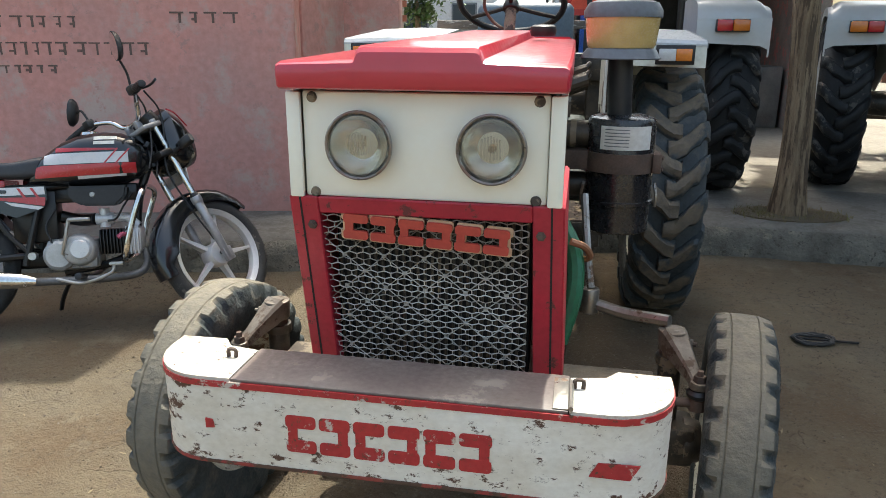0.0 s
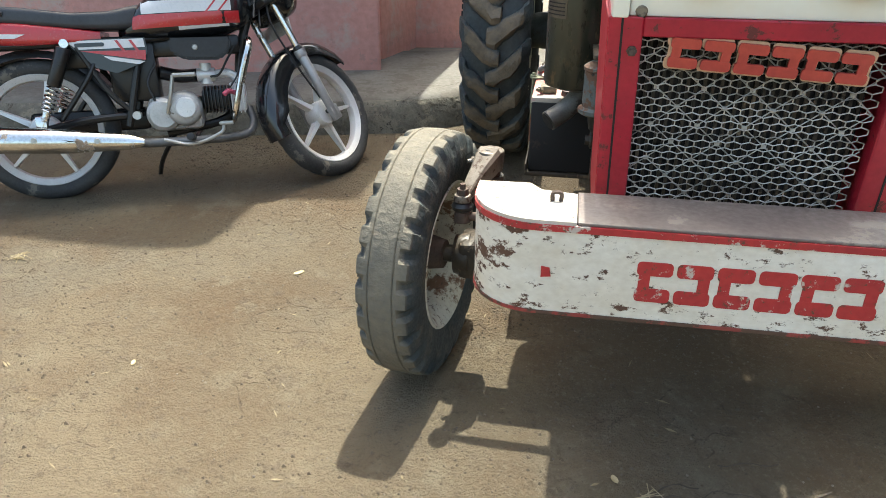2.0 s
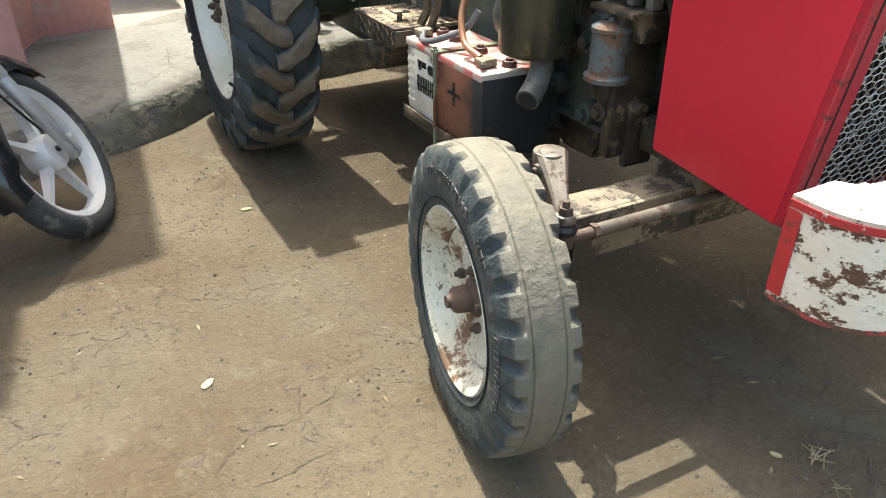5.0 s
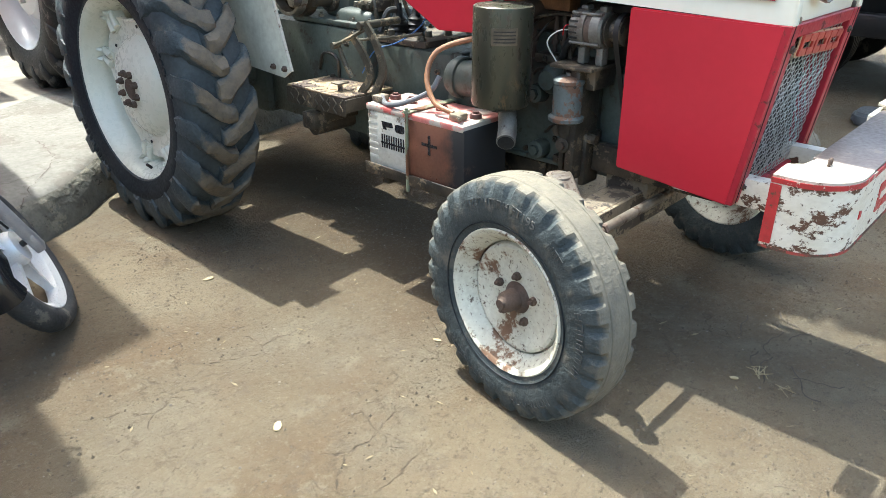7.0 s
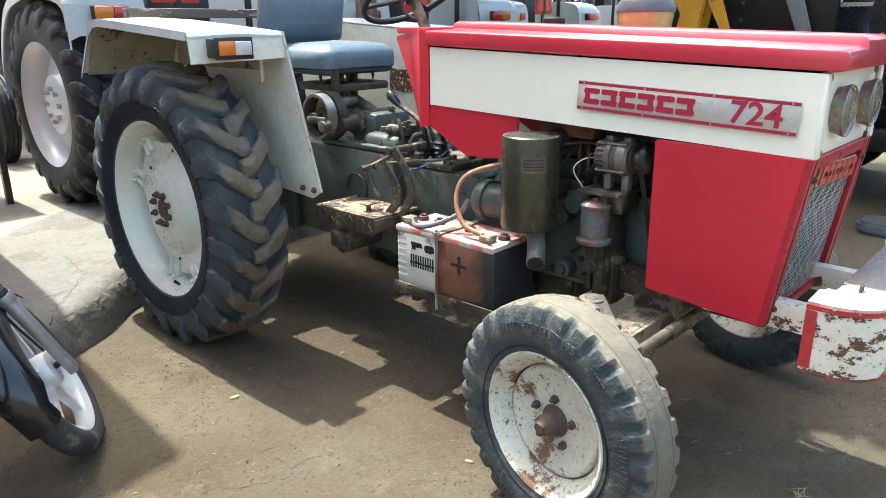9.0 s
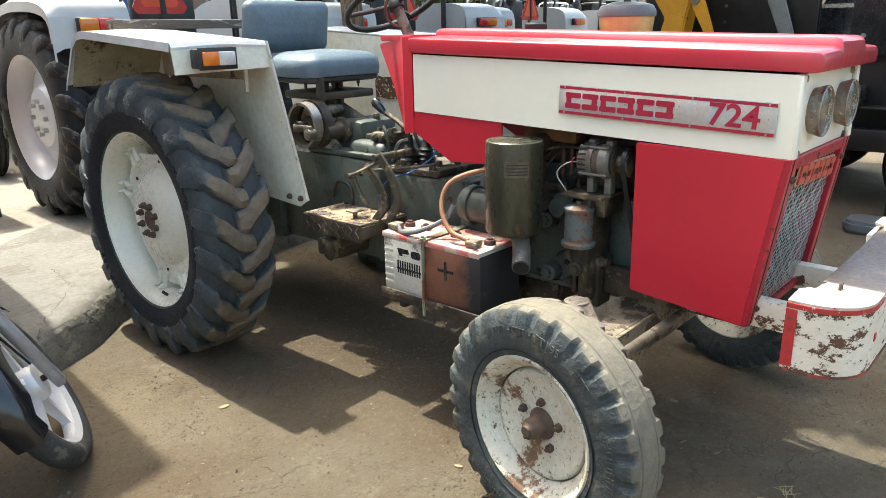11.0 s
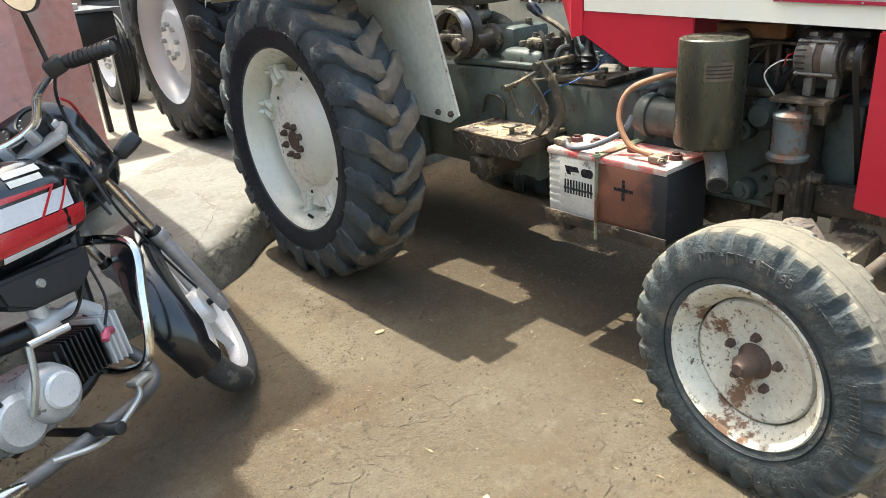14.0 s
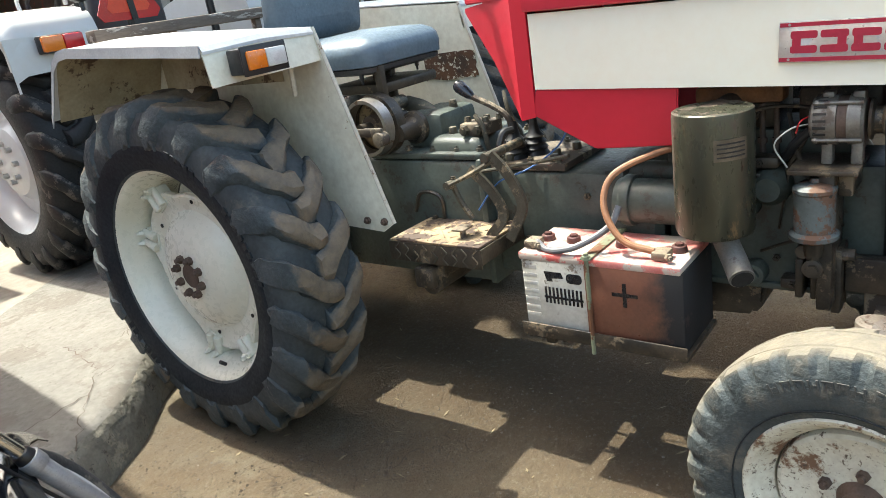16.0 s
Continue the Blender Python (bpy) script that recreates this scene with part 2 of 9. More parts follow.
M_PLATER = mat("badge_crimson", (0.40, 0.018, 0.05), (0.34, 0.018, 0.045), rough=0.4, bump=0.05)
M_KNOB = mat("knob_black", (0.02, 0.022, 0.03), rough=0.25, bump=0.02, coat=0.4)


def earth():
    m = bpy.data.materials.new("packed_earth")
    m.use_nodes = True
    n, l = m.node_tree.nodes, m.node_tree.links
    b = n["Principled BSDF"]
    co = n.new("ShaderNodeTexCoord")

    def nz(sc, det, r=0.6):
        t = n.new("ShaderNodeTexNoise")
        t.inputs["Scale"].default_value, t.inputs["Detail"].default_value, t.inputs["Roughness"].default_value = sc, det, r
        l.new(co.outputs["Object"], t.inputs["Vector"])
        return t.outputs["Fac"]

    def rng(f, a, z):
        t = n.new("ShaderNodeMapRange")
        t.inputs["From Min"].default_value, t.inputs["From Max"].default_value = a, z
        l.new(f, t.inputs["Value"])
        return t.outputs["Result"]

    def mix(f, a, z):
        t = n.new("ShaderNodeMix")
        t.data_type = 'RGBA'
        l.new(f, t.inputs[0])
        for s, v in ((t.inputs[6], a), (t.inputs[7], z)):
            if isinstance(v, tuple):
                s.default_value = (*v, 1)
            else:
                l.new(v, s)
        return t.outputs[2]
    c = mix(rng(nz(0.9, 6), 0.38, 0.62), (0.172, 0.132, 0.081), (0.130, 0.099, 0.060))
    c = mix(rng(nz(1.7, 5, 0.60), 0.46, 0.68), c, (0.120, 0.079, 0.041))
    c = mix(rng(nz(1.1, 6, 0.62), 0.52, 0.70), c, (0.150, 0.125, 0.087))
    c = mix(rng(nz(4.7, 9, 0.72), 0.55, 0.70), c, (0.190, 0.156, 0.104))
    c = mix(rng(nz(11, 7, 0.72), 0.56, 0.80), c, (0.095, 0.074, 0.053))
    # oil-soaked, trampled soil under the tractor, its colour darkened further as painted shade
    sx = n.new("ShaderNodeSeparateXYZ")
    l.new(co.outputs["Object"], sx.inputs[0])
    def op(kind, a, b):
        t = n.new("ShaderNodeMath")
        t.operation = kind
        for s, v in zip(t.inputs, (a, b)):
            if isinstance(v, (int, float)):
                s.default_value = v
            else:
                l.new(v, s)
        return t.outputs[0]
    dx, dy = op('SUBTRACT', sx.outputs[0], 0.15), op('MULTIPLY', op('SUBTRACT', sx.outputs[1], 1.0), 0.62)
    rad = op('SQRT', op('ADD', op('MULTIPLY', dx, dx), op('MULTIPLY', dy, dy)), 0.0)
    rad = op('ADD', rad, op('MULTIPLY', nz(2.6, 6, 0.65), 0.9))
    stain_shade = n.new("ShaderNodeMapRange")
    stain_shade.inputs["From Min"].default_value, stain_shade.inputs["From Max"].default_value = 1.46, 0.90
    l.new(rad, stain_shade.inputs["Value"])
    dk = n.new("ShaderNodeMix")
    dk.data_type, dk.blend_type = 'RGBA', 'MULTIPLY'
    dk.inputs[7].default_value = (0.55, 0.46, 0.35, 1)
    l.new(stain_shade.outputs[0], dk.inputs[0])
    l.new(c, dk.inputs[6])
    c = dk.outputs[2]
    c = mix(rng(nz(60, 6, 0.8), 0.53, 0.78), c, (0.205, 0.172, 0.112))
    c = mix(rng(nz(24, 9, 0.85), 0.54, 0.66), c, (0.072, 0.055, 0.033))
    c = mix(rng(nz(150, 4, 0.8), 0.58, 0.76), c, (0.080, 0.063, 0.042))
    # drying cracks and scuffs, in patches
    warp = n.new("ShaderNodeVectorMath")
    warp.operation = 'MULTIPLY_ADD'
    wn = n.new("ShaderNodeTexNoise")
    wn.inputs["Scale"].default_value, wn.inputs["Detail"].default_value = 5.0, 6.0
    l.new(co.outputs["Object"], wn.inputs["Vector"])
    l.new(wn.outputs["Color"], warp.inputs[0])
    warp.inputs[1].default_value = (0.22, 0.22, 0.22)
    l.new(co.outputs["Object"], warp.inputs[2])
    vo = n.new("ShaderNodeTexVoronoi")
    vo.feature = 'DISTANCE_TO_EDGE'
    vo.inputs["Scale"].default_value = 6.5
    l.new(warp.outputs[0], vo.inputs["Vector"])
    line = rng(vo.outputs["Distance"], 0.030, 0.006)
    crack = op('MULTIPLY', op('MULTIPLY', line, rng(nz(2.1, 5, 0.6), 0.50, 0.62)), rng(nz(26, 3, 0.6), 0.40, 0.58))
    c = mix(op('MULTIPLY', crack, 0.75), c, (0.052, 0.038, 0.024))
    l.new(c, b.inputs["Base Color"])
    b.inputs["Roughness"].default_value = 0.92
    ad = n.new("ShaderNodeMath")
    ad.operation = 'ADD'
    l.new(nz(9, 10, 0.72), ad.inputs[0])
    l.new(op('ADD', nz(42, 6, 0.75), op('MULTIPLY', nz(130, 3, 0.7), 0.5)), ad.inputs[1])
    bp = n.new("ShaderNodeBump")
    bp.inputs["Strength"].default_value, bp.inputs["Distance"].default_value = 0.85, 0.032
    l.new(op('SUBTRACT', ad.outputs[0], op('MULTIPLY', crack, 0.5)), bp.inputs["Height"])
    l.new(bp.outputs[0], b.inputs["Normal"])
    return m


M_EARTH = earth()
M_CONC = mat("pavement_concrete", (0.180, 0.169, 0.148), (0.135, 0.126, 0.109), scale=2.5, rough=0.9, bump=0.5, bscale=30, wear=(0.115, 0.102, 0.083), wear_amount=0.30, wear_scale=4, dist=0.010, chips=((0.08, 0.07, 0.055), 34, 0.63))
M_KERB = mat("kerb_concrete", (0.19, 0.175, 0.14), (0.10, 0.092, 0.072), scale=6, rough=0.95, bump=1.0, bscale=22, wear=(0.21, 0.185, 0.14), wear_amount=0.24, wear_scale=7, dist=0.02, chips=((0.055, 0.048, 0.036), 28, 0.60))
M_PINK = mat("pink_plaster", (0.66, 0.31, 0.26), (0.56, 0.30, 0.26), scale=1.6, rough=0.9, bump=0.4, bscale=22, wear=(0.49, 0.365, 0.315), wear_amount=0.33, wear_scale=1.9, wear_soft=0.09, dist=0.008, chips=((0.44, 0.25, 0.215), 9, 0.60))
M_PLASTER = mat("grey_plaster", (0.27, 0.235, 0.20), (0.20, 0.175, 0.15), scale=3, rough=0.92, bump=0.4, bscale=25, wear=(0.40, 0.16, 0.13), wear_amount=0.3, wear_scale=4)
M_INK = mat("wall_paint_marks", (0.10, 0.085, 0.07), (0.2, 0.12, 0.1), rough=0.9, bump=0.2, scale=20)
M_BARK = mat("bark", (0.34, 0.25, 0.155), (0.17, 0.115, 0.068), scale=9, rough=0.95, bump=1.0, bscale=22, dist=0.025, stretch=(4.0, 4.0, 0.35), wear=(0.10, 0.068, 0.042), wear_amount=0.34, wear_scale=5)


# ---- building blocks ----
def thing(name, label, category, group="", kind="", at=None):
    ob = new(name)
    ob.empty_display_size = 0.1
    if at is not None:
        ob.matrix_basis = at
    return tagged(ob, label, category, group, kind)


def finish(name, bm, material, smooth=35):
    me = bpy.data.meshes.new(name)
    bmesh.ops.recalc_face_normals(bm, faces=bm.faces)
    bm.to_mesh(me)
    bm.free()
    if smooth:
        me.polygons.foreach_set("use_smooth", [True] * len(me.polygons))
        me.set_sharp_from_angle(angle=radians(smooth))
    me.materials.append(material)
    return me


def part(name, bm, material, parent, label="", m=None, smooth=35):
    ob = new(name, finish(name, bm, material, smooth))
    ob.parent = parent
    if m is not None:
        ob.matrix_basis = m
    return tagged(ob, label)


def pieces(name, bm, material, parent, label="", m=None, smooth=35):
    """Like part(), but every separate piece of bm becomes an object of its own."""
    bm.verts.ensure_lookup_table()
    seen, isles = set(), []
    for v in bm.verts:
        if v in seen:
            continue
        stack, isle = [v], []
        seen.add(v)
        while stack:
            a = stack.pop()
            isle.append(a)
            for e in a.link_edges:
                b = e.other_vert(a)
                if b not in seen:
                    seen.add(b)
                    stack.append(b)
        lo = [min(q.co[i] for q in isle) - 0.0006 for i in range(3)]
        hi = [max(q.co[i] for q in isle) + 0.0006 for i in range(3)]
        isles.append([lo, hi, isle])
    merged = True
    while merged:
        merged = False
        for a in range(len(isles)):
            for b in range(len(isles) - 1, a, -1):
                A, C = isles[a], isles[b]
                if all(A[0][i] <= C[1][i] and C[0][i] <= A[1][i] for i in range(3)):
                    A[0] = [min(A[0][i], C[0][i]) for i in range(3)]
                    A[1] = [max(A[1][i], C[1][i]) for i in range(3)]
                    A[2] += C[2]
                    del isles[b]
                    merged = True
    out = []
    for lo, hi, isle in isles:
        nb = bmesh.new()
        mp = {v: nb.verts.new(v.co) for v in isle}
        for f in {f for v in isle for f in v.link_faces}:
            nb.faces.new([mp[v] for v in f.verts])
        out.append(part(name, nb, material, parent, label, m, smooth))
    bm.free()
    return out


def solo(name, bm, material, label, category, group="", kind="", m=None, smooth=35):
    ob = new(name, finish(name, bm, material, smooth))
    if m is not None:
        ob.matrix_basis = m
    return tagged(ob, label, category, group, kind)


def share(name, mesh, parent, m):
    ob = new(name, mesh)
    ob.parent = parent
    ob.matrix_basis = m
    return ob


def B():
    return bmesh.new()


def add_box(bm, x0, x1, y0, y1, z0, z1, bev=0.0, m=None, seg=2):
    r = bmesh.ops.create_cube(bm, size=1.0, matrix=Matrix.LocRotScale(((x0 + x1) / 2, (y0 + y1) / 2, (z0 + z1) / 2), None, (x1 - x0, y1 - y0, z1 - z0)))
    vs = r["verts"]
    if bev:
        es = list({e for v in vs for e in v.link_edges})
        out = bmesh.ops.bevel(bm, geom=es, offset=bev, segments=seg, affect='EDGES', profile=0.5)
        vs = list({v for f in out["faces"] for v in f.verts} | {v for v in vs if v.is_valid})
    if m is not None:
        bmesh.ops.transform(bm, matrix=m, verts=vs)
    return bm


def box(*a, **k):
    return add_box(B(), *a, **k)


def loft(bm, rings, closed=True, cap=True):
    """Joins rings of points, each a list of the same length."""
    vr = [[bm.verts.new(p) for p in r] for r in rings]
    k = len(vr[0])
    for a, b in zip(vr, vr[1:]):
        for i in range(k if closed else k - 1):
            j = (i + 1) % k
            bm.faces.new((a[i], a[j], b[j], b[i]))
    if cap and closed:
        bm.faces.new(vr[0][::-1])
        bm.faces.new(vr[-1])
    return bm


def add_cyl(bm, p0, p1, r0, r1=None, seg=20, cap=True, bev=0.0):
    p0, p1 = Vector(p0), Vector(p1)
    r1 = r0 if r1 is None else r1
    d = (p1 - p0)
    q = d.to_track_quat('Z', 'Y')
    ln = d.length
    prof = [(r0, 0), (r1, ln)]
    if bev:
        prof = [(r0 - bev, 0), (r0 - bev * 0.3, bev * 0.3), (r0, bev), (r1, ln - bev), (r1 - bev * 0.3, ln - bev * 0.3), (r1 - bev, ln)]
    rings = [[p0 + q @ Vector((r * math.cos(2 * math.pi * i / seg), r * math.sin(2 * math.pi * i / seg), z)) for i in range(seg)] for r, z in prof]
    return loft(bm, rings, cap=cap)


def cyl(*a, **k):
    return add_cyl(B(), *a, **k)


def add_lathe(bm, prof, seg=48, axis='x', fn=None, at=(0, 0, 0), closed_prof=False):
    """prof: (offset along the axis, radius). fn(i, j, a, r) may change a point."""
    rings = []
    for i in range(seg):
        t = 2 * math.pi * i / seg
        ring = []
        for j, (a, r) in enumerate(prof):
            if fn:
                a, r = fn(i, j, a, r)
            c, s = r * math.cos(t), r * math.sin(t)
            p = (a, c, s) if axis == 'x' else (c, a, s) if axis == 'y' else (c, s, a)
            ring.append(bm.verts.new(Vector(p) + Vector(at)))
        rings.append(ring)
    k = len(prof)
    for i in range(seg):
        A, C = rings[i], rings[(i + 1) % seg]
        for j in range(k if closed_prof else k - 1):
            h = (j + 1) % k
            bm.faces.new((A[j], A[h], C[h], C[j]))
    return bm


def lathe(*a, **k):
    bm = add_lathe(B(), *a, **k)
    bmesh.ops.remove_doubles(bm, verts=bm.verts, dist=1e-5)
    return bm


def curve_pts(pts, n=6):
    """A smooth line through the points."""
    P = [Vector(p) for p in pts]
    P = [P[0] * 2 - P[1]] + P + [P[-1] * 2 - P[-2]]
    out = []
    for i in range(1, len(P) - 2):
        a, b, c, d = P[i - 1:i + 3]
        for k in range(n):
            t = k / n
            out.append(0.5 * ((2 * b) + (c - a) * t + (2 * a - 5 * b + 4 * c - d) * t * t + (3 * b - a - 3 * c + d) * t ** 3))
    out.append(P[-2])
    return out


def add_tube(bm, pts, r, seg=8, n=6, taper=None):
    line = curve_pts(pts, n) if n > 1 else [Vector(p) for p in pts]
    up = Vector((0.13, 0.21, 0.97))
    rings = []
    prev = None
    for i, p in enumerate(line):
        d = (line[min(i + 1, len(line) - 1)] - line[max(i - 1, 0)]).normalized()
        if prev is None:
            a = d.cross(up)
            if a.length < 0.1:
                a = d.cross(Vector((1, 0, 0)))
            a.normalize()
        else:
            a = (prev - d * prev.dot(d)).normalized()
        prev = a
        b = d.cross(a)
        rr = r if taper is None else r + (taper - r) * i / (len(line) - 1)
        rings.append([p + (a * math.cos(2 * math.pi * k / seg) + b * math.sin(2 * math.pi * k / seg)) * rr for k in range(seg)])
    return loft(bm, rings)


def tube(*a, **k):
    return add_tube(B(), *a, **k)


def prism(poly, t0, t1, axis='x', bev=0.0, bm=None):
    """A flat plate: poly lies in the plane across the axis, and reaches from t0 to t1 along it."""
    bm = bm or B()
    def pt(u, v, t):
        return (t, u, v) if axis == 'x' else (u, t, v) if axis == 'y' else (u, v, t)
    start = set(bm.verts)
    loft(bm, [[pt(u, v, t0) for u, v in poly], [pt(u, v, t1) for u, v in poly]])
    if bev:
        vs = [v for v in bm.verts if v not in start]
        bmesh.ops.recalc_face_normals(bm, faces=list({f for v in vs for f in v.link_faces}))
        bmesh.ops.bevel(bm, geom=list({e for v in vs for e in v.link_edges}), offset=bev, segments=2, affect='EDGES')
    return bm


def rounded(cx, cy, w, h, r, n=4):
    """A rectangle with round corners, as a list of points."""
    out = []
    for (sx, sy), a0 in zip(((1, 1), (-1, 1), (-1, -1), (1, -1)), (0, 90, 180, 270)):
        for k in range(n + 1):
            a = radians(a0 + 90 * k / n)
            out.append((cx + sx * (w / 2 - r) + r * math.cos(a), cy + sy * (h / 2 - r) + r * math.sin(a)))
    return out


def bolt(bm, p, d, r=0.012, h=0.01):
    p, d = Vector(p), Vector(d).normalized()
    add_cyl(bm, p, p + d * h, r, r * 0.95, seg=6)
    add_cyl(bm, p + d * h * 0.9, p + d * h * 1.7, r * 0.55, r * 0.5, seg=8)
    return bm


def text_bm(body, size, depth, bold=0.0):
    cu = bpy.data.curves.new("text", 'FONT')
    cu.body, cu.size, cu.extrude, cu.offset = body, size, depth, bold
    cu.align_x, cu.align_y = 'CENTER', 'CENTER'
    ob = bpy.data.objects.new("text", cu)
    scene.collection.objects.link(ob)
    bpy.context.view_layer.update()
    me = bpy.data.meshes.new_from_object(ob.evaluated_get(bpy.context.evaluated_depsgraph_get()))
    bm = B()
    bm.from_mesh(me)
    bpy.data.objects.remove(ob)
    bpy.data.curves.remove(cu)
    bpy.data.meshes.remove(me)
    return bm


def badge_shapes(width, height, depth, n=6):
    """Plain rounded blocks, each with one slit, that stand in for a brand's mark. In x, z; facing -y."""
    w = width / n
    bms = []
    for i in range(n):
        cx = -width / 2 + w * (i + 0.5)
        bm = B()
        ww = w * 0.9
        prism(rounded(cx, height * 0.32, ww, height * 0.33, height * 0.1), -depth, 0, 'y', bm=bm)
        prism(rounded(cx, -height * 0.32, ww, height * 0.33, height * 0.1), -depth, 0, 'y', bm=bm)
        side = -1 if i % 2 == 0 else 1
        add_box(bm, cx + side * ww * 0.27 - ww * 0.16, cx + side * ww * 0.27 + ww * 0.16, -depth * 0.9, 0, -height * 0.32, height * 0.32)
        bms.append(bm)
    return bms


# ---- ground, pavement, walls ----
def ground_height(x, y):
    return 0.008 * noise.noise(Vector((x * 1.3, y * 1.3, 0.3))) + 0.004 * noise.noise(Vector((x * 5, y * 5, 1.7)))


def make_ground():
    bm = B()
    fine = [-4.5 + 0.075 * i for i in range(121)]
    xs = [-400, -120, -40, -15, -8] + fine + [8, 15, 40, 120, 400]
    ys = [-400, -120, -40, -15, -7] + [y + 0.6 for y in fine] + [8, 15, 40, 120, 400]
    grid = [[bm.verts.new((x, y, ground_height(x, y) if abs(x) < 5 and abs(y) < 6 else -0.004)) for x in xs] for y in ys]
    for a, b in zip(grid, grid[1:]):
        for i in range(len(xs) - 1):
            bm.faces.new((a[i], a[i + 1], b[i + 1], b[i]))
    ob = solo("ground", bm, M_EARTH, "packed dusty brown earth yard with litter, oil stains and painted shade under the tractor", "ground", kind="structure")
    return ob


make_ground()

KERB = [(-9.0, 0.35), (-2.33, 1.83), (-1.25, 2.07), (-0.98, 2.24), (-0.80, 2.42), (-0.45, 2.66), (1.17, 2.93), (2.3, 2.86), (9.0, 2.5)]


def kerb_y(x):
    for (x0, y0), (x1, y1) in zip(KERB, KERB[1:]):
        if x0 <= x <= x1:
            return y0 + (y1 - y0) * (x - x0) / (x1 - x0)
    return 2.6


def pave_z(x, y):
    """Height of the slab's top behind its rounded edge."""
    d = y - kerb_y(x)
    if d >= 0.30:
        return 0.2 + 0.006 * noise.noise(Vector((x * 1.5, d * 2, 2.0)))
    for (a, z0), (b, z1) in zip(PAVE, PAVE[1:]):
        if d <= b:
            return z0 + (z1 - z0) * max(0.0, d - a) / (b - a)
    return 0.2


PAVE = [(-0.02, -0.05), (-0.005, 0.03), (0.012, 0.09), (0.028, 0.135), (0.055, 0.172), (0.10, 0.190), (0.17, 0.197), (0.30, 0.20)]


def make_pavement():
    """A raised slab whose rough, rounded edge forms the kerb."""
    bm = B()
    xs = [-9 + 0.5 * i for i in range(11)] + [-3.6 + 0.06 * i for i in range(111)] + [3.2 + 0.5 * i for i in range(13)]
    prof = PAVE
    rows = []
    for x in xs:
        y0 = kerb_y(x)
        ring = []
        for j, (d, z) in enumerate(prof):
            k = noise.noise(Vector((x * 3.0, z * 9, 4.0))) * 0.028 + noise.noise(Vector((x * 11, z * 20, 9.0))) * 0.012
            ring.append(bm.verts.new((x, y0 + d + (k if 0 < j < 6 else 0), z + (k * 0.4 if 1 < j < 7 else 0))))
        for far in (0.5, 0.8, 1.1, 1.35):
            ring.append(bm.verts.new((x, y0 + far, 0.2 + 0.006 * noise.noise(Vector((x * 1.5, far * 2, 2.0))))))
        ring.append(bm.verts.new((x, y0 + 1.37, -0.05)))
        rows.append(ring)
    for a, b in zip(rows, rows[1:]):
        for i in range(len(a) - 1):
            bm.faces.new((a[i], a[i + 1], b[i + 1], b[i]))
    ob = solo("pavement", bm, M_CONC, "cracked grey concrete pavement slab with a worn rounded edge", "pavement", kind="structure", smooth=60)
    ob.data.materials.append(M_KERB)
    for f in ob.data.polygons:
        if f.index % (len(prof) + 4) < 4:
            f.material_index = 1
    return ob


make_pavement()


def wall_block(name, x0, y0, x1, y1, thick, z0, z1, material, label):
    d = Vector((x1 - x0, y1 - y0, 0))
    m = Matrix.Translation((x0, y0, 0)) @ Matrix.Rotation(math.atan2(d.y, d.x), 4, 'Z')
    bm = box(0, d.length, 0, thick, z0, z1, bev=0.012)
    return solo(name, bm, material, label, "wall", kind="structure", m=m)


def wall_sloped():
    """The long wall, whose top climbs towards its free end."""
    d = Vector((5.47, 1.42, 0))
    m = Matrix.Translation((-7.0, 1.32, 0)) @ Matrix.Rotation(math.atan2(d.y, d.x), 4, 'Z')
    L = d.length
    prof = [(0, 0.15), (L, 0.15), (L, 4.70), (L - 0.25, 4.70), (L - 1.25, 4.15), (0, 4.15)]
    return solo("wall_1", prism(prof, 0.0, 0.28, 'y', bev=0.010), M_PINK, "weathered pink plastered wall with grey patches and faded painted marks", "wall", kind="structure", m=m)


wall_1 = wall_sloped()
wall_block("wall_2", -1.60, 3.05, -1.42, 3.75, 0.25, 0.15, 4.90, M_PINK, "grey and pink plastered return of the wall")
wall_block("wall_3", -1.62, 3.53, -1.065, 3.62, 0.32, 0.15, 5.35, M_PINK, "pink plastered pillar at the end of the wall")


def make_grit():
    """Crumbs of dry earth and small stones lying all over the yard."""
    random.seed(77)
    verts, faces = [], []
    for k in range(60000):
        x, y = random.uniform(-3.3, 2.2), random.uniform(-2.2, 2.7)
        if y > kerb_y(x) - 0.03:
            continue
        clump = noise.noise(Vector((x * 1.1, y * 1.1, 8.0)))
        if random.random() > 0.45 + 0.8 * clump:
            continue
        r = random.choice((0.0016, 0.0018, 0.0022, 0.0026, 0.003, 0.004, 0.0055)) * random.uniform(0.7, 1.3)
        z = ground_height(x, y) + r * 0.35
        a = random.uniform(0, 6.28)
        i = len(verts)
        for j in range(4):
            q = a + j * 1.571 + random.uniform(-0.3, 0.3)
            verts.append((x + r * math.cos(q) * random.uniform(0.8, 1.5), y + r * math.sin(q), z - r * 0.5))
        verts.append((x + random.uniform(-0.3, 0.3) * r, y, z + r * random.uniform(0.5, 0.9)))
        for j in range(4):
            faces.append((i + j, i + (j + 1) % 4, i + 4))
    me = bpy.data.meshes.new("earth_crumbs")
    me.from_pydata(verts, [], faces)
    me.materials.append(M_CRUMB)
    tagged(new("earth_crumbs", me), "loose crumbs of dry brown earth and grit on the ground", "grit", kind="stuff")


M_CRUMB = mat("earth_crumb", (0.165, 0.132, 0.090), (0.075, 0.058, 0.039), scale=2.0, rough=0.95, bump=0.0)
make_grit()


# ---- the tractor ----
tractor = thing("tractor", "old red and cream farm tractor parked on bare earth", "tractor")


def lerp(a, b, t):
    return a + (b - a) * t


def hood_z(y, front, rear):
    return lerp(front, rear, (y + 0.45) / 1.30)


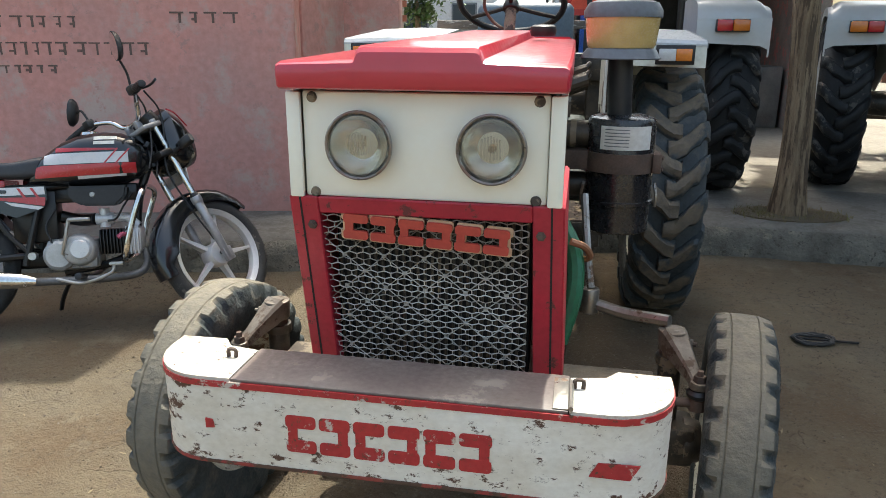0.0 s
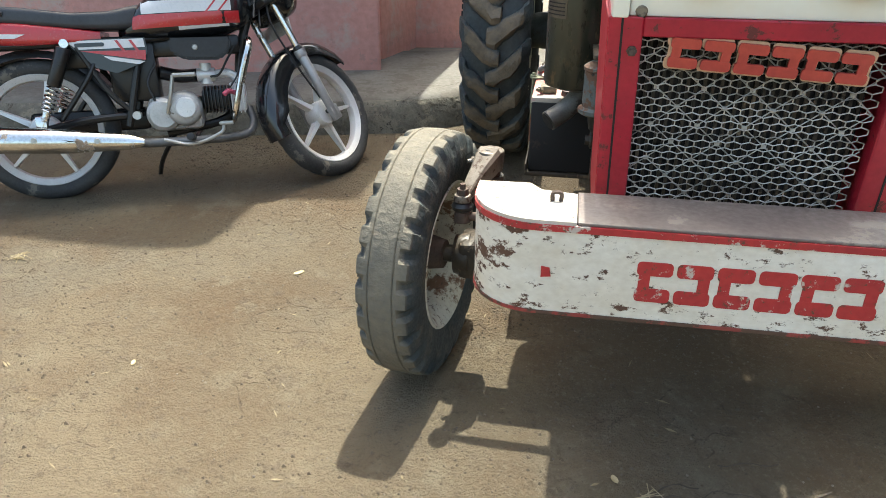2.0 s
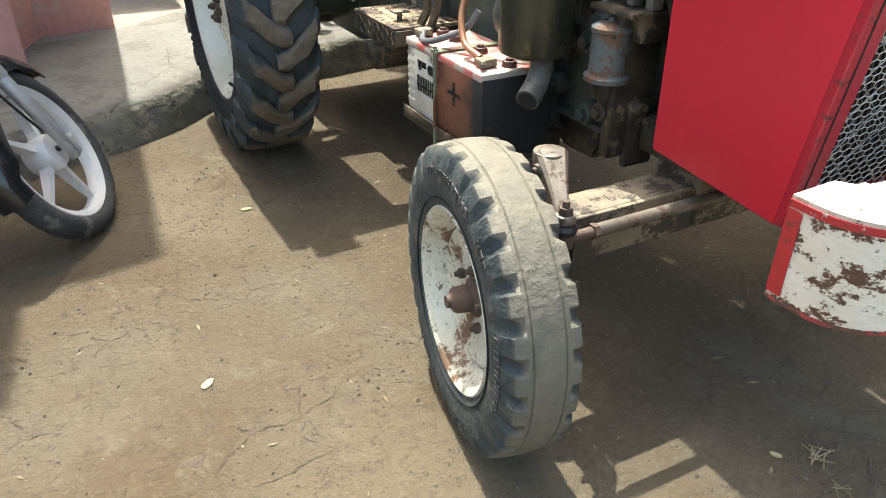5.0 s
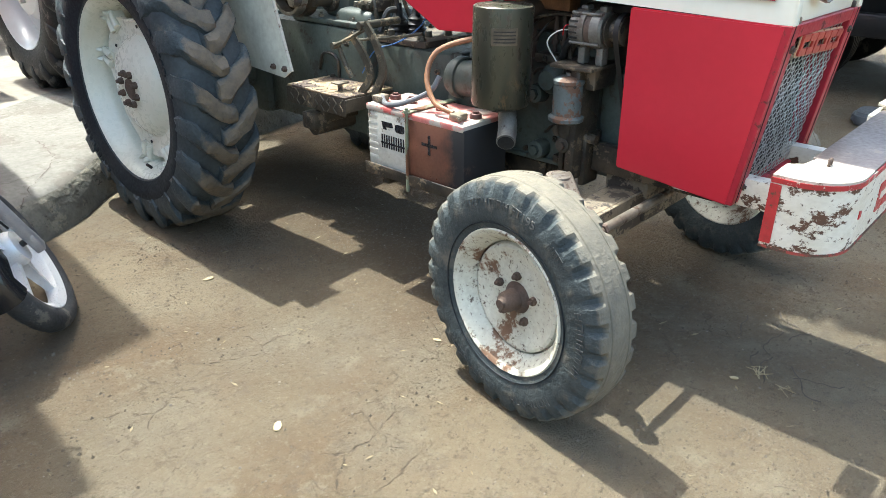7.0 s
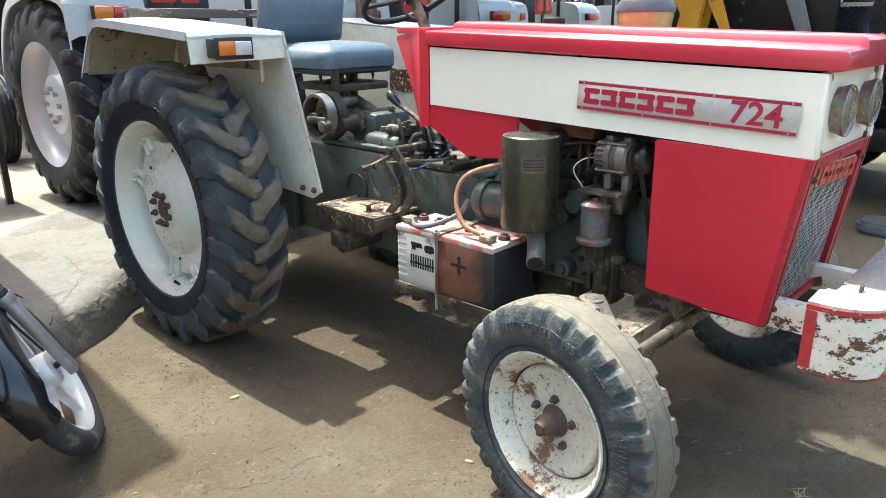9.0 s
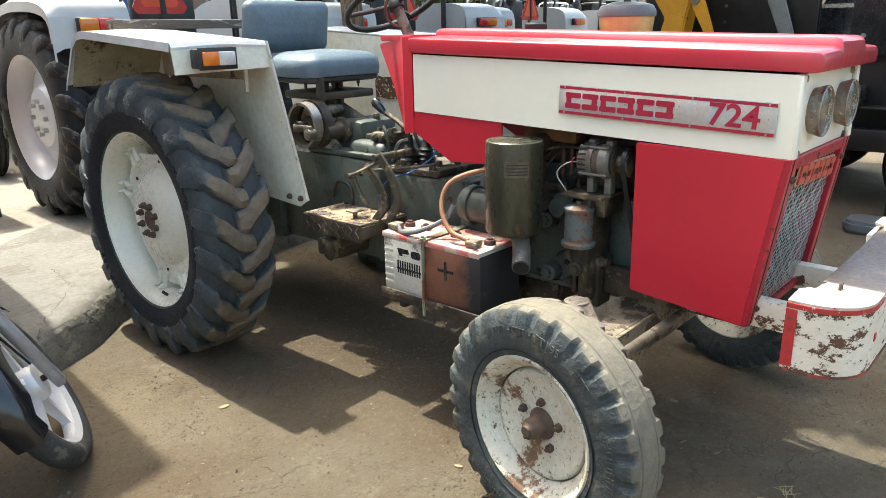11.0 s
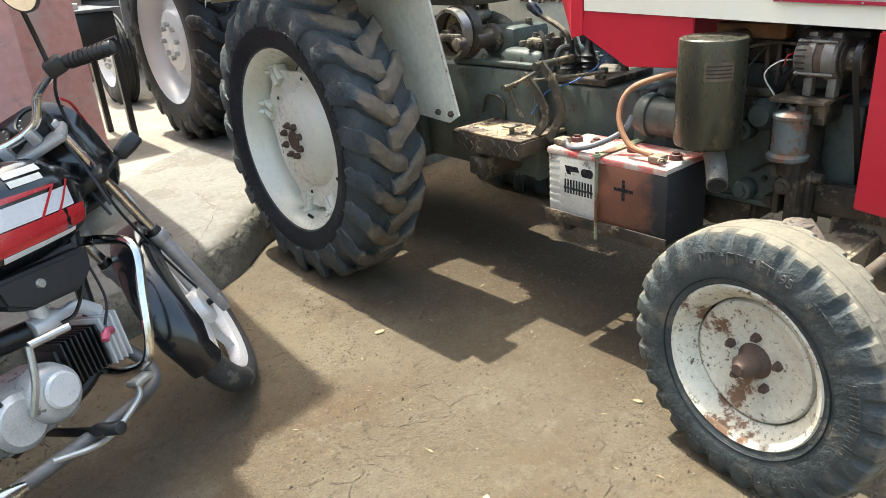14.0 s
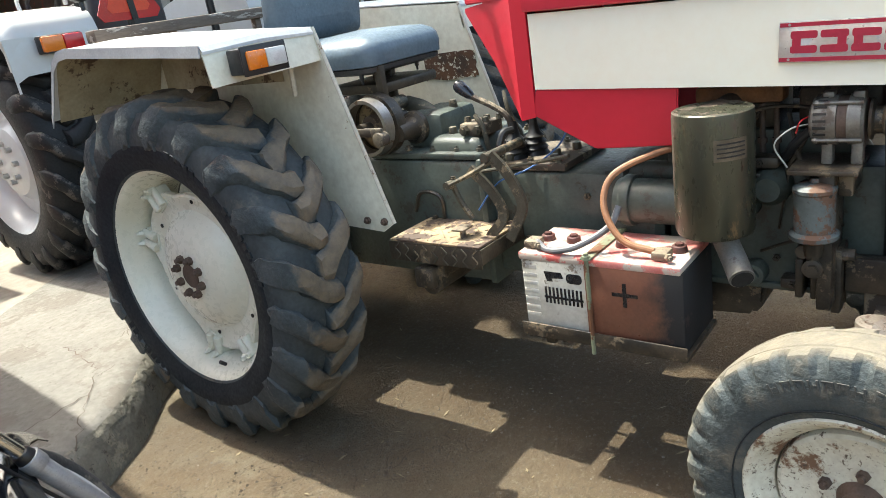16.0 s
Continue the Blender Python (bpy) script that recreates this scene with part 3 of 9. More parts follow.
def make_hood():
    # lid, with a low raised middle
    half = [(0.266, 0.000), (0.270, 0.004), (0.272, 0.040), (0.270, 0.047), (0.264, 0.051), (0.126, 0.056), (0.119, 0.058), (0.113, 0.075), (0.109, 0.079), (0.100, 0.0805)]
    prof = [(-x, h) for x, h in half] + [(x, h) for x, h in half[::-1]]
    rings = []
    for y, s, k in ((-0.490, 0.975, 0.55), (-0.487, 0.988, 0.80), (-0.480, 0.996, 0.94), (-0.468, 1.0, 1.0), (-0.2, 1.0, 1.0), (0.3, 0.985, 1.0), (0.86, 0.965, 1.0), (0.875, 0.96, 0.9)):
        zb = hood_z(y, 1.253, 1.290)
        rings.append([(x * s, y, zb + 0.022 + (h - 0.022) * k) for x, h in prof])
    part("hood_lid", loft(B(), rings), M_REDTOP, tractor, "glossy red hood lid", smooth=28)
    for s in (-1, 1):
        bm = B()
        ys = (-0.445, -0.2, 0.2, 0.6, 0.868)
        rings = []
        for y in ys:
            x = s * lerp(0.267, 0.245, (y + 0.445) / 1.313)
            z0, z1 = hood_z(y, 1.042, 1.083), hood_z(y, 1.247, 1.284)
            rings.append([(x, y, z0), (x, y, z1), (x - s * 0.012, y, z1), (x - s * 0.012, y, z0)])
        loft(bm, rings)
        # the side turns round the corner of the nose
        x = s * 0.267
        add_box(bm, min(x, x - s * 0.029), max(x, x - s * 0.029), -0.452, -0.44, 1.042, 1.247, bev=0.004)
        part("hood_side", bm, M_CREAM, tractor, "cream painted hood side panel")
    part("hood_inner", box(-0.235, 0.235, -0.40, 0.85, 1.10, 1.245, bev=0.01), M_DARK, tractor)
    # filler cap
    cap = lathe([(0.0, 0.0), (0.0, 0.038), (0.012, 0.042), (0.028, 0.04), (0.034, 0.03), (0.034, 0.0)], 24, 'z', at=(0.16, 0.62, 1.352))
    part("fuel_cap", cap, M_BLACK, tractor)


make_hood()


def make_nose():
    nose = part("nose_panel", box(-0.238, 0.238, -0.440, -0.42, 1.043, 1.248, bev=0.006), M_CREAM, tractor, "cream nose panel with two lamps")
    sb = B()
    for x, z in ((-0.217, 1.236), (0.217, 1.236), (-0.217, 1.052), (0.217, 1.052)):
        add_cyl(sb, (x, -0.439, z), (x, -0.447, z), 0.011, 0.008, seg=12)
    pieces("screw", sb, M_DUSTI, nose)
    for s in (-1, 1):
        c = (s * 0.126 + 0.008, 0, 1.150)
        rim = lathe([(-0.44, 0.0580), (-0.455, 0.062), (-0.466, 0.0658), (-0.472, 0.0655), (-0.474, 0.0628), (-0.472, 0.0602), (-0.466, 0.0600)], 48, 'y', at=c)
        head = part("headlamp", rim, M_LAMPRIM, tractor, "round headlamp with a dull rusty chrome rim")
        lens = lathe([(-0.4755, 0.0), (-0.475, 0.020), (-0.4735, 0.038), (-0.4715, 0.0555), (-0.4735, 0.0604), (-0.477, 0.0604), (-0.482, 0.052), (-0.4855, 0.038), (-0.4875, 0.020), (-0.488, 0.0)], 48, 'y', at=c)
        bmesh.ops.translate(lens, vec=(0, 0.009, 0), verts=lens.verts)
        part("lens", lens, M_LENS, head)
        refl = lathe([(-0.470, 0.060), (-0.460, 0.052), (-0.446, 0.038), (-0.436, 0.022), (-0.432, 0.010), (-0.432, 0.0)], 40, 'y', at=c)
        part("reflector", refl, M_REFL, head)
        part("bulb_shield", lathe([(-0.434, 0.007), (-0.452, 0.008), (-0.455, 0.006), (-0.455, 0.0)], 20, 'y', at=c), M_STEEL, head)
        ribs = B()
        for k in range(-3, 4):
            add_box(ribs, c[0] + k * 0.0056 - 0.0014, c[0] + k * 0.0056 + 0.0014, -0.4815, -0.475, 1.150 - 0.020 + abs(k) * 0.002, 1.150 + 0.026 - abs(k) * 0.002)
        pieces("lens_rib", ribs, M_LENS, head)


def glassy(name, col, rough, trans):
    m = bpy.data.materials.new(name)
    m.use_nodes = True
    b = m.node_tree.nodes["Principled BSDF"]
    b.inputs["Base Color"].default_value = (*col, 1)
    b.inputs["Roughness"].default_value = rough
    b.inputs["Transmission Weight"].default_value = trans
    b.inputs["IOR"].default_value = 1.45
    return m


M_LENS = glassy("lamp_glass", (0.92, 0.905, 0.85), 0.04, 0.96)
M_LAMPRIM = mat("lamp_rim", (0.34, 0.30, 0.265), (0.22, 0.185, 0.16), rough=0.33, metal=0.75, bump=0.12, wear=(0.20, 0.12, 0.08), wear_amount=0.28, wear_scale=26)
M_GLASS = glassy("window_glass", (0.05, 0.06, 0.07), 0.05, 0.0)
M_REFL = mat("reflector", (0.80, 0.78, 0.72), (0.50, 0.47, 0.40), rough=0.10, metal=1.0, bump=0.25, scale=25, bscale=60)
make_nose()


# the red radiator shroud, leaning back towards its foot
def front_y(z):
    return lerp(-0.372, -0.440, (z - 0.572) / 0.476)


def hexmesh(bm, x0, x1, z0, z1, cw, ch, r, off):
    """Expanded-metal mesh of six-sided cells between x0..x1 and z0..z1."""
    seen = set()
    def strut(a, b):
        if not (x0 <= a[0] <= x1 and x0 <= b[0] <= x1 and z0 <= a[1] <= z1 and z0 <= b[1] <= z1):
            return
        key = tuple(sorted(((round(a[0], 4), round(a[1], 4)), (round(b[0], 4), round(b[1], 4)))))
        if key in seen:
            return
        seen.add(key)
        p, q = Vector((a[0], front_y(a[1]) + off, a[1])), Vector((b[0], front_y(b[1]) + off, b[1]))
        d = (q - p).normalized()
        s, t = d.cross(Vector((0, 1, 0))).normalized() * r, Vector((0, r, 0))
        loft(bm, [[p + s, p + t, p - s, p - t], [q + s, q + t, q - s, q - t]], cap=False)
    nx, nz_ = int((x1 - x0) / cw) + 2, int((z1 - z0) / (ch * 0.75)) + 2
    for j in range(nz_):
        for i in range(nx):
            cx, cz = x0 + (i + 0.5 * (j % 2)) * cw, z0 + j * ch * 0.75
            v = [(cx, cz + ch / 2), (cx + cw / 2, cz + ch / 4), (cx + cw / 2, cz - ch / 4), (cx, cz - ch / 2), (cx - cw / 2, cz - ch / 4), (cx - cw / 2, cz + ch / 4)]
            for k in range(6):
                strut(v[k], v[(k + 1) % 6])
    return bm


def lattice(bm, x0, x1, z0, z1, pw, ph, r, off):
    """A second, wider diamond mesh with a knot at every crossing."""
    nx, nz_ = int((x1 - x0) / pw) + 2, int((z1 - z0) / ph) + 2
    for i in range(-nz_, nx + nz_):
        for sgn in (1, -1):
            for j in range(nz_ * 2):
                a = (x0 + i * pw + sgn * j * pw / 2, z0 + j * ph / 2)
                b = (a[0] + sgn * pw / 2, a[1] + ph / 2)
                if not (x0 <= min(a[0], b[0]) and max(a[0], b[0]) <= x1 and b[1] <= z1):
                    continue
                p, q = Vector((a[0], front_y(a[1]) + off, a[1])), Vector((b[0], front_y(b[1]) + off, b[1]))
                d = (q - p).normalized()
                s, t = d.cross(Vector((0, 1, 0))).normalized() * r, Vector((0, r, 0))
                loft(bm, [[p + s, p + t, p - s, p - t], [q + s, q + t, q - s, q - t]], cap=False)
                if sgn > 0:
                    add_box(bm, p.x - 0.0045, p.x + 0.0045, p.y - 0.003, p.y + 0.002, p.z - 0.0035, p.z + 0.0035)
    return bm


def lean(bm):
    """The housing has sagged sideways a little towards its foot."""
    for v in bm.verts:
        v.co.x += 0.014 * (1.046 - v.co.z) / 0.47


def make_shroud():
    for s in (-1, 1):
        x = s * 0.272
        outer = [(front_y(1.046) + 0.004, 1.043), (-0.030, 1.052), (-0.030, 0.603), (front_y(0.572) + 0.004, 0.572)]
        bm = prism(outer, min(x, x - s * 0.014), max(x, x - s * 0.014), 'x', bev=0.004)
        lean(bm)
        part("shroud_side", bm, M_RED, tractor, "flat red side panel of the radiator housing")
    fr = B()
    for s in (-1, 1):
        a, b_ = (s * 0.271, s * 0.212)
        rings = []
        for z in (0.574, 0.72, 0.90, 1.044):
            y = front_y(z)
            rings.append([(a, y - 0.010, z), (b_, y - 0.010, z), (b_, y + 0.03, z), (a, y + 0.03, z)])
        loft(fr, rings)
    for z0, z1 in ((1.010, 1.0435), (0.574, 0.600)):
        rings = []
        for x in (-0.2119, 0.2119):
            rings.append([(x, front_y(z0) - 0.0095, z0), (x, front_y(z1) - 0.0095, z1), (x, front_y(z1) + 0.03, z1), (x, front_y(z0) + 0.03, z0)])
        loft(fr, rings)
    bmesh.ops.bevel(fr, geom=fr.edges[:], offset=0.0025, segments=1, affect='EDGES')
    lean(fr)
    frame_ob = part("grille_frame", fr, M_REDW, tractor, "red painted steel grille frame, worn at the edges")
    groove = B()
    for s in (-1, 1):
        rings = [[(s * 0.246, front_y(z) - 0.0112, z), (s * 0.250, front_y(z) - 0.0112, z), (s * 0.250, front_y(z) - 0.006, z), (s * 0.246, front_y(z) - 0.006, z)] for z in (0.576, 1.042)]
        loft(groove, rings)
    lean(groove)
    pieces("gap", groove, M_DARK, frame_ob)
    bb = B()
    for s in (-1, 1):
        bolt(bb, (s * 0.228, front_y(0.985) - 0.009, 0.985), (0, -1, 0), 0.010, 0.006)
        bolt(bb, (s * 0.228, front_y(0.62) - 0.009, 0.62), (0, -1, 0), 0.010, 0.006)
    lean(bb)
    pieces("bolt", bb, M_RUST, frame_ob)
    part("grille_mesh", hexmesh(B(), -0.214, 0.214, 0.596, 1.012, 0.0280, 0.0178, 0.00125, 0.004), M_WIRE, frame_ob, "silver expanded-metal mesh", smooth=0)
    part("grille_mesh", lattice(B(), -0.214, 0.214, 0.596, 1.012, 0.084, 0.0712, 0.00125, 0.011), M_WIRE, frame_ob, smooth=0)
    rad = part("radiator", box(-0.21, 0.21, -0.345, -0.27, 0.58, 1.035, bev=0.004), M_DARK, tractor, "dark radiator core behind the mesh")
    fins = B()
    for k in range(27):
        x = -0.2 + k * 0.0154
        add_box(fins, x - 0.003, x + 0.003, -0.352, -0.344, 0.60, 1.02)
    pieces("fin", fins, M_ENGD, rad)
    # red mark on the mesh, with a pale edge
    at = Matrix.Translation((0.004, front_y(0.975) - 0.004, 0.977)) @ Matrix.Rotation(radians(8.2), 4, 'X') @ Matrix.Rotation(radians(3.5), 4, 'Y')
    for i, (a, b_) in enumerate(zip(badge_shapes(0.338, 0.054, 0.006), badge_shapes(0.350, 0.064, 0.003))):
        back = part("badge_backing", b_, M_LETEDGE, frame_ob, m=at)
        part("badge_block", a, M_LETTER, frame_ob, m=at @ Matrix.Translation((0, -0.0032, 0)))


make_shroud()


def make_nameplate():
    # on both sides of the hood, leaning with its lower edge
    for s in (-1,):
        slope = math.atan2(0.041, 1.3)
        m = Matrix.Translation((s * 0.2660, -0.084, 1.148)) @ Matrix.Rotation(radians(-90), 4, 'Z') @ Matrix.Rotation(slope * 1.1, 4, 'Y') @ Matrix.Rotation(radians(-0.8), 4, 'Z')
        L, Hh = 0.638, 0.086
        plate = part("name_plate", box(-L / 2, L / 2, -0.004, 0.0, -Hh / 2, Hh / 2, bev=0.0012), M_PLATE, tractor, "silver name plate with crimson edging", m=m)
        for z in (0.0365, -0.0365):
            part("edging", box(-L / 2 + 0.002, L / 2 - 0.002, -0.0052, -0.003, z - 0.0042, z + 0.0042), M_PLATER, plate)
        for a in badge_shapes(0.352, 0.048, 0.003):
            part("mark", a, M_PLATER, plate, m=Matrix.Translation((-0.122, -0.003, 0.000)))
        t = text_bm("724", 0.081, 0.0012, 0.0014)
        tb = part("number", t, M_PLATER, plate, m=Matrix.Translation((0.213, -0.0047, -0.001)) @ Matrix.Scale(1.12, 4, (1, 0, 0)) @ Matrix.Rotation(radians(90), 4, 'X'), smooth=0)
        rv = B()
        for x in (-0.298, -0.1, 0.1, 0.298):
            for z in (0.0365, -0.0365):
                add_cyl(rv, (x, -0.004, z), (x, -0.0068, z), 0.0036, 0.0024, seg=10)
        pieces("rivet", rv, M_ALU, plate)


make_nameplate()


def make_cowl():
    for s in (-1, 1):
        # tall, slanting rear edge of the dash housing
        bm = B()
        A = [(s * 0.244, 0.876, 1.335), (s * 0.244, 0.876, 1.020), (s * 0.232, 0.930, 1.012)]
        x = s
        edge = [(0.246, 0.874, 1.342, 1.006), (0.240, 0.925, 1.345, 0.995), (0.222, 0.950, 1.345, 1.03), (0.185, 1.03, 1.33, 1.16), (0.15, 1.135, 1.318, 1.305)]
        rings = [[(s * a, y, zt), (s * a, y, zb), (s * (a - 0.012), y, zb), (s * (a - 0.012), y, zt)] for a, y, zt, zb in edge]
        loft(bm, rings)
        part("cowl_side", bm, M_RED, tractor, "red dash housing side", smooth=20)
        low = [(0.868, 1.083), (0.470, 1.070), (0.474, 0.925), (0.700, 0.915), (0.885, 1.012)]
        part("lower_panel", prism(low, min(s * 0.243, s * 0.232), max(s * 0.243, s * 0.232), 'x', bev=0.003), M_RED, tractor, "red lower engine panel")
    top = [(-0.246, 0.874), (0.246, 0.874), (0.222, 0.95), (0.15, 1.135), (-0.15, 1.135), (-0.222, 0.95)]
    part("dash_top", prism(top, 1.328, 1.350, 'z', bev=0.004), M_RED, tractor)
    bm = B()
    loft(bm, [[(-0.14, 1.12, 1.30), (0.14, 1.12, 1.30), (0.2, 0.98, 1.08), (-0.2, 0.98, 1.08)], [(-0.14, 1.09, 1.30), (0.14, 1.09, 1.30), (0.2, 0.95, 1.08), (-0.2, 0.95, 1.08)]])
    part("dash_panel", bm, M_BLACKP, tractor)


make_cowl()


def make_steering():
    c = Vector((0.0, 1.20, 1.475))
    n = Vector((0.0, 0.50, 0.866))
    q = n.to_track_quat('Z', 'Y')
    col = B()
    add_cyl(col, (0, 0.98, 1.10), c - n * 0.02, 0.022, seg=14)
    sw = part("steering_column", col, M_DUSTI, tractor)
    rim = B()
    add_lathe(rim, [(0.013 * math.sin(2 * math.pi * k / 10), 0.205 + 0.013 * math.cos(2 * math.pi * k / 10)) for k in range(10)], 56, 'z', closed_prof=True)
    m = Matrix.LocRotScale(c, q, None)
    wheel = part("steering_wheel", rim, M_BLACK, tractor, "black three-spoke steering wheel", m=m)
    sp = B()
    for a in (90, 210, 330):
        e = Vector((math.cos(radians(a)) * 0.2, math.sin(radians(a)) * 0.2, 0.0))
        add_tube(sp, [(0, 0, -0.012), e * 0.5 + Vector((0, 0, -0.008)), e], 0.009, 8, 3)
    add_cyl(sp, (0, 0, -0.03), (0, 0, 0.008), 0.034, 0.028, seg=18, bev=0.005)
    part("spokes", sp, M_BLACK, wheel)
    part("throttle_lever", tube([(0.02, 1.12, 1.36), (-0.06, 1.17, 1.40), (-0.10, 1.15, 1.46), (-0.085, 1.13, 1.53)], 0.006, 8), M_RUST, tractor)


make_steering()


# bumper
def u_path(x_end, y_back, y_front, r, n=7):
    """Half-open U of points (x, y): from the left end round the front to the right end."""
    pts = [(-x_end, y_back)]
    for k in range(n + 1):
        a = radians(180 + 90 * k / n)
        pts.append((-x_end + r + r * math.cos(a), y_front + r + r * math.sin(a)))
    for k in range(n + 1):
        a = radians(270 + 90 * k / n)
        pts.append((x_end - r + r * math.cos(a), y_front + r + r * math.sin(a)))
    pts.append((x_end, y_back))
    return pts


def skin(pts, inner, z0, z1, bow=0.0):
    bm = B()
    rings = []
    for (x, y), (u, v) in zip(pts, inner):
        rings.append([(x, y, z0), (x, y - bow, (z0 + z1) / 2), (x, y, z1), (u, v, z1), (u, v, z0)])
    return loft(bm, rings)


M_BUMPT = mat("bumper_top", (0.60, 0.57, 0.50), (0.48, 0.44, 0.36), rough=0.5, bump=0.2, wear=(0.30, 0.215, 0.14), wear_amount=0.30, wear_scale=15, wear_soft=0.14, grain_dark=0.88, chips=((0.10, 0.055, 0.035), 38, 0.61))


M_BUMPLOW = mat("bumper_low_trim", (0.34, 0.04, 0.035), (0.22, 0.05, 0.035), rough=0.65, bump=0.3, wear=(0.085, 0.045, 0.028), wear_amount=0.46, wear_scale=16)


def make_bumper():
    o = u_path(0.478, -0.536, -0.696, 0.115)
    i_ = u_path(0.472, -0.536, -0.690, 0.109)
    Z0, Z1 = 0.587, 0.753
    bump = part("bumper", skin(o, i_, Z0, Z1), M_BUMP, tractor, "chipped white front bumper with rust and red trim", smooth=40)
    for z0, z1, nm in ((Z1 - 0.010, Z1 + 0.0015, "trim"), (Z0 - 0.001, Z0 + 0.005, "trim")):
        part(nm, skin(u_path(0.4805, -0.535, -0.6985, 0.1175), i_, z0, z1), M_BUMPRED if z0 > 0.7 else M_BUMPLOW, bump)
    for s in (-1, 1):
        part("end_trim", box(min(s * 0.4778, s * 0.4805), max(s * 0.4778, s * 0.4805), -0.560, -0.535, Z0 + 0.012, Z1 - 0.013), M_BUMPRED, bump)
        # arrow marks
        poly = [(0.338, 0.645), (0.405, 0.645), (0.420, 0.674), (0.352, 0.672)] if s > 0 else [(0.335, 0.660), (0.352, 0.658), (0.352, 0.678), (0.338, 0.676)]
        part("mark", prism([(s * u if s > 0 else s * u, v) for u, v in poly], -0.6985, -0.6955, 'y'), M_BUMPRED, bump)
        # top plates at the ends
        top = [(s * x, y) for x, y in o if x >= 0]
        cut = [(s * 0.30, -0.6955)] + [p for p in top if abs(p[0]) > 0.30] + [(s * 0.385, -0.533), (s * 0.362, -0.563), (s * 0.30, -0.573)]
        part("top_plate", prism(cut, Z1 + 0.001, Z1 + 0.008, 'z'), M_BUMPT, bump)
    part("top_strip", box(-0.2985, 0.2985, -0.695, -0.562, Z1 + 0.0015, Z1 + 0.0075, bev=0.002), M_STRIP, bump, "brown rubber strip along the bumper top")
    part("inner_shelf", box(-0.40, 0.40, -0.68, -0.56, Z1 - 0.02, Z1 - 0.001), M_DUSTI, bump)
    for a in badge_shapes(0.378, 0.076, 0.002):
        part("painted_block", a, M_BUMPRED, bump, m=Matrix.Translation((-0.011, -0.6955, 0.664)))
    st = B()
    for x in (-0.335, 0.315):
        add_tube(st, [(x - 0.007, -0.61, Z1 + 0.005), (x - 0.007, -0.61, Z1 + 0.022), (x + 0.007, -0.61, Z1 + 0.022), (x + 0.007, -0.61, Z1 + 0.005)], 0.004, 6, 3)
    sp = box(0.272, 0.298, -0.692, -0.58, Z1 + 0.0078, Z1 + 0.0105, bev=0.001)
    add_tube(sp, [(0.302, -0.700, Z1 + 0.0145), (0.302, -0.60, Z1 + 0.0145)], 0.0045, 8, 1)
    part("strap", sp, M_STEEL, bump, "thin steel strap across the bumper top")
    pieces("staple", st, M_RUST, bump)
    br = B()
    for s in (-1, 1):
        add_box(br, min(s * 0.17, s * 0.215), max(s * 0.17, s * 0.215), -0.56, -0.18, 0.565, 0.645, bev=0.004)
        add_box(br, min(s * 0.30, s * 0.43), max(s * 0.30, s * 0.43), -0.545, -0.53, 0.60, 0.74, bev=0.002)
    pieces("bracket", br, M_BUMP, bump, "cream steel bumper brackets")


make_bumper()


# ---- wheels ----
def tyre_profile(kind):
    if kind == "rear":  # half width, with the radius
        return [(x * 1.08, r) for x, r in [(-0.105, 0.372), (-0.125, 0.385), (-0.138, 0.43), (-0.143, 0.48), (-0.135, 0.53), (-0.115, 0.566), (-0.07, 0.578), (0.0, 0.582),
                (0.07, 0.578), (0.115, 0.566), (0.135, 0.53), (0.143, 0.48), (0.138, 0.43), (0.125, 0.385), (0.105, 0.372)]]
    return []


def rear_tyre():
    prof = tyre_profile("rear")
    bm = lathe(prof, 72, 'x')
    return bm


def lug_mesh(side, sweep, seed):
    """One worn lug: flat on top, running out over the shoulder as a buttress."""
    bm = B()
    # distance from the middle, top radius, base radius, width on top and at the base
    st = [(-0.034, 0.590, 0.575, 0.054, 0.066), (-0.028, 0.612, 0.574, 0.066, 0.080), (0.010, 0.614, 0.573, 0.070, 0.090), (0.045, 0.614, 0.571, 0.072, 0.094), (0.080, 0.613, 0.567, 0.074, 0.098),
          (0.106, 0.611, 0.558, 0.076, 0.100), (0.126, 0.602, 0.545, 0.076, 0.100), (0.145, 0.576, 0.528, 0.072, 0.094), (0.160, 0.530, 0.500, 0.058, 0.080), (0.160, 0.482, 0.470, 0.030, 0.052)]
    rings = []
    for k, (x, rt, rb, wt, wb) in enumerate(st):
        f = max(0.0, x) / 0.158
        a = -sweep * (f ** 1.15) - (0.03 if k == 0 else 0.0) * (1 if sweep > 0 else -1)
        xb = x if k < 6 else x - 0.012
        ring = []
        for j, (u, r, xx) in enumerate(((-wb / 2, rb - 0.006, xb), (-wt / 2 - 0.008, rt - 0.016, x), (-wt / 2 + 0.006, rt - 0.003, x), (0.0, rt, x), (wt / 2 - 0.006, rt - 0.003, x), (wt / 2 + 0.008, rt - 0.016, x), (wb / 2, rb - 0.006, xb))):
            wob = noise.noise(Vector((k * 0.75, j * 0.9, seed * 3.1))) * (0.020 if 0 < j < 6 else 0.004)
            wob2 = noise.noise(Vector((k * 0.9, j * 0.5, seed * 5.7 + 9))) * 0.020
            rr = r + wob * 0.7
            ang = a + (u + wob2) / rr
            ring.append((side * xx, rr * math.cos(ang), rr * math.sin(ang)))
        rings.append(ring)
    return loft(bm, rings)


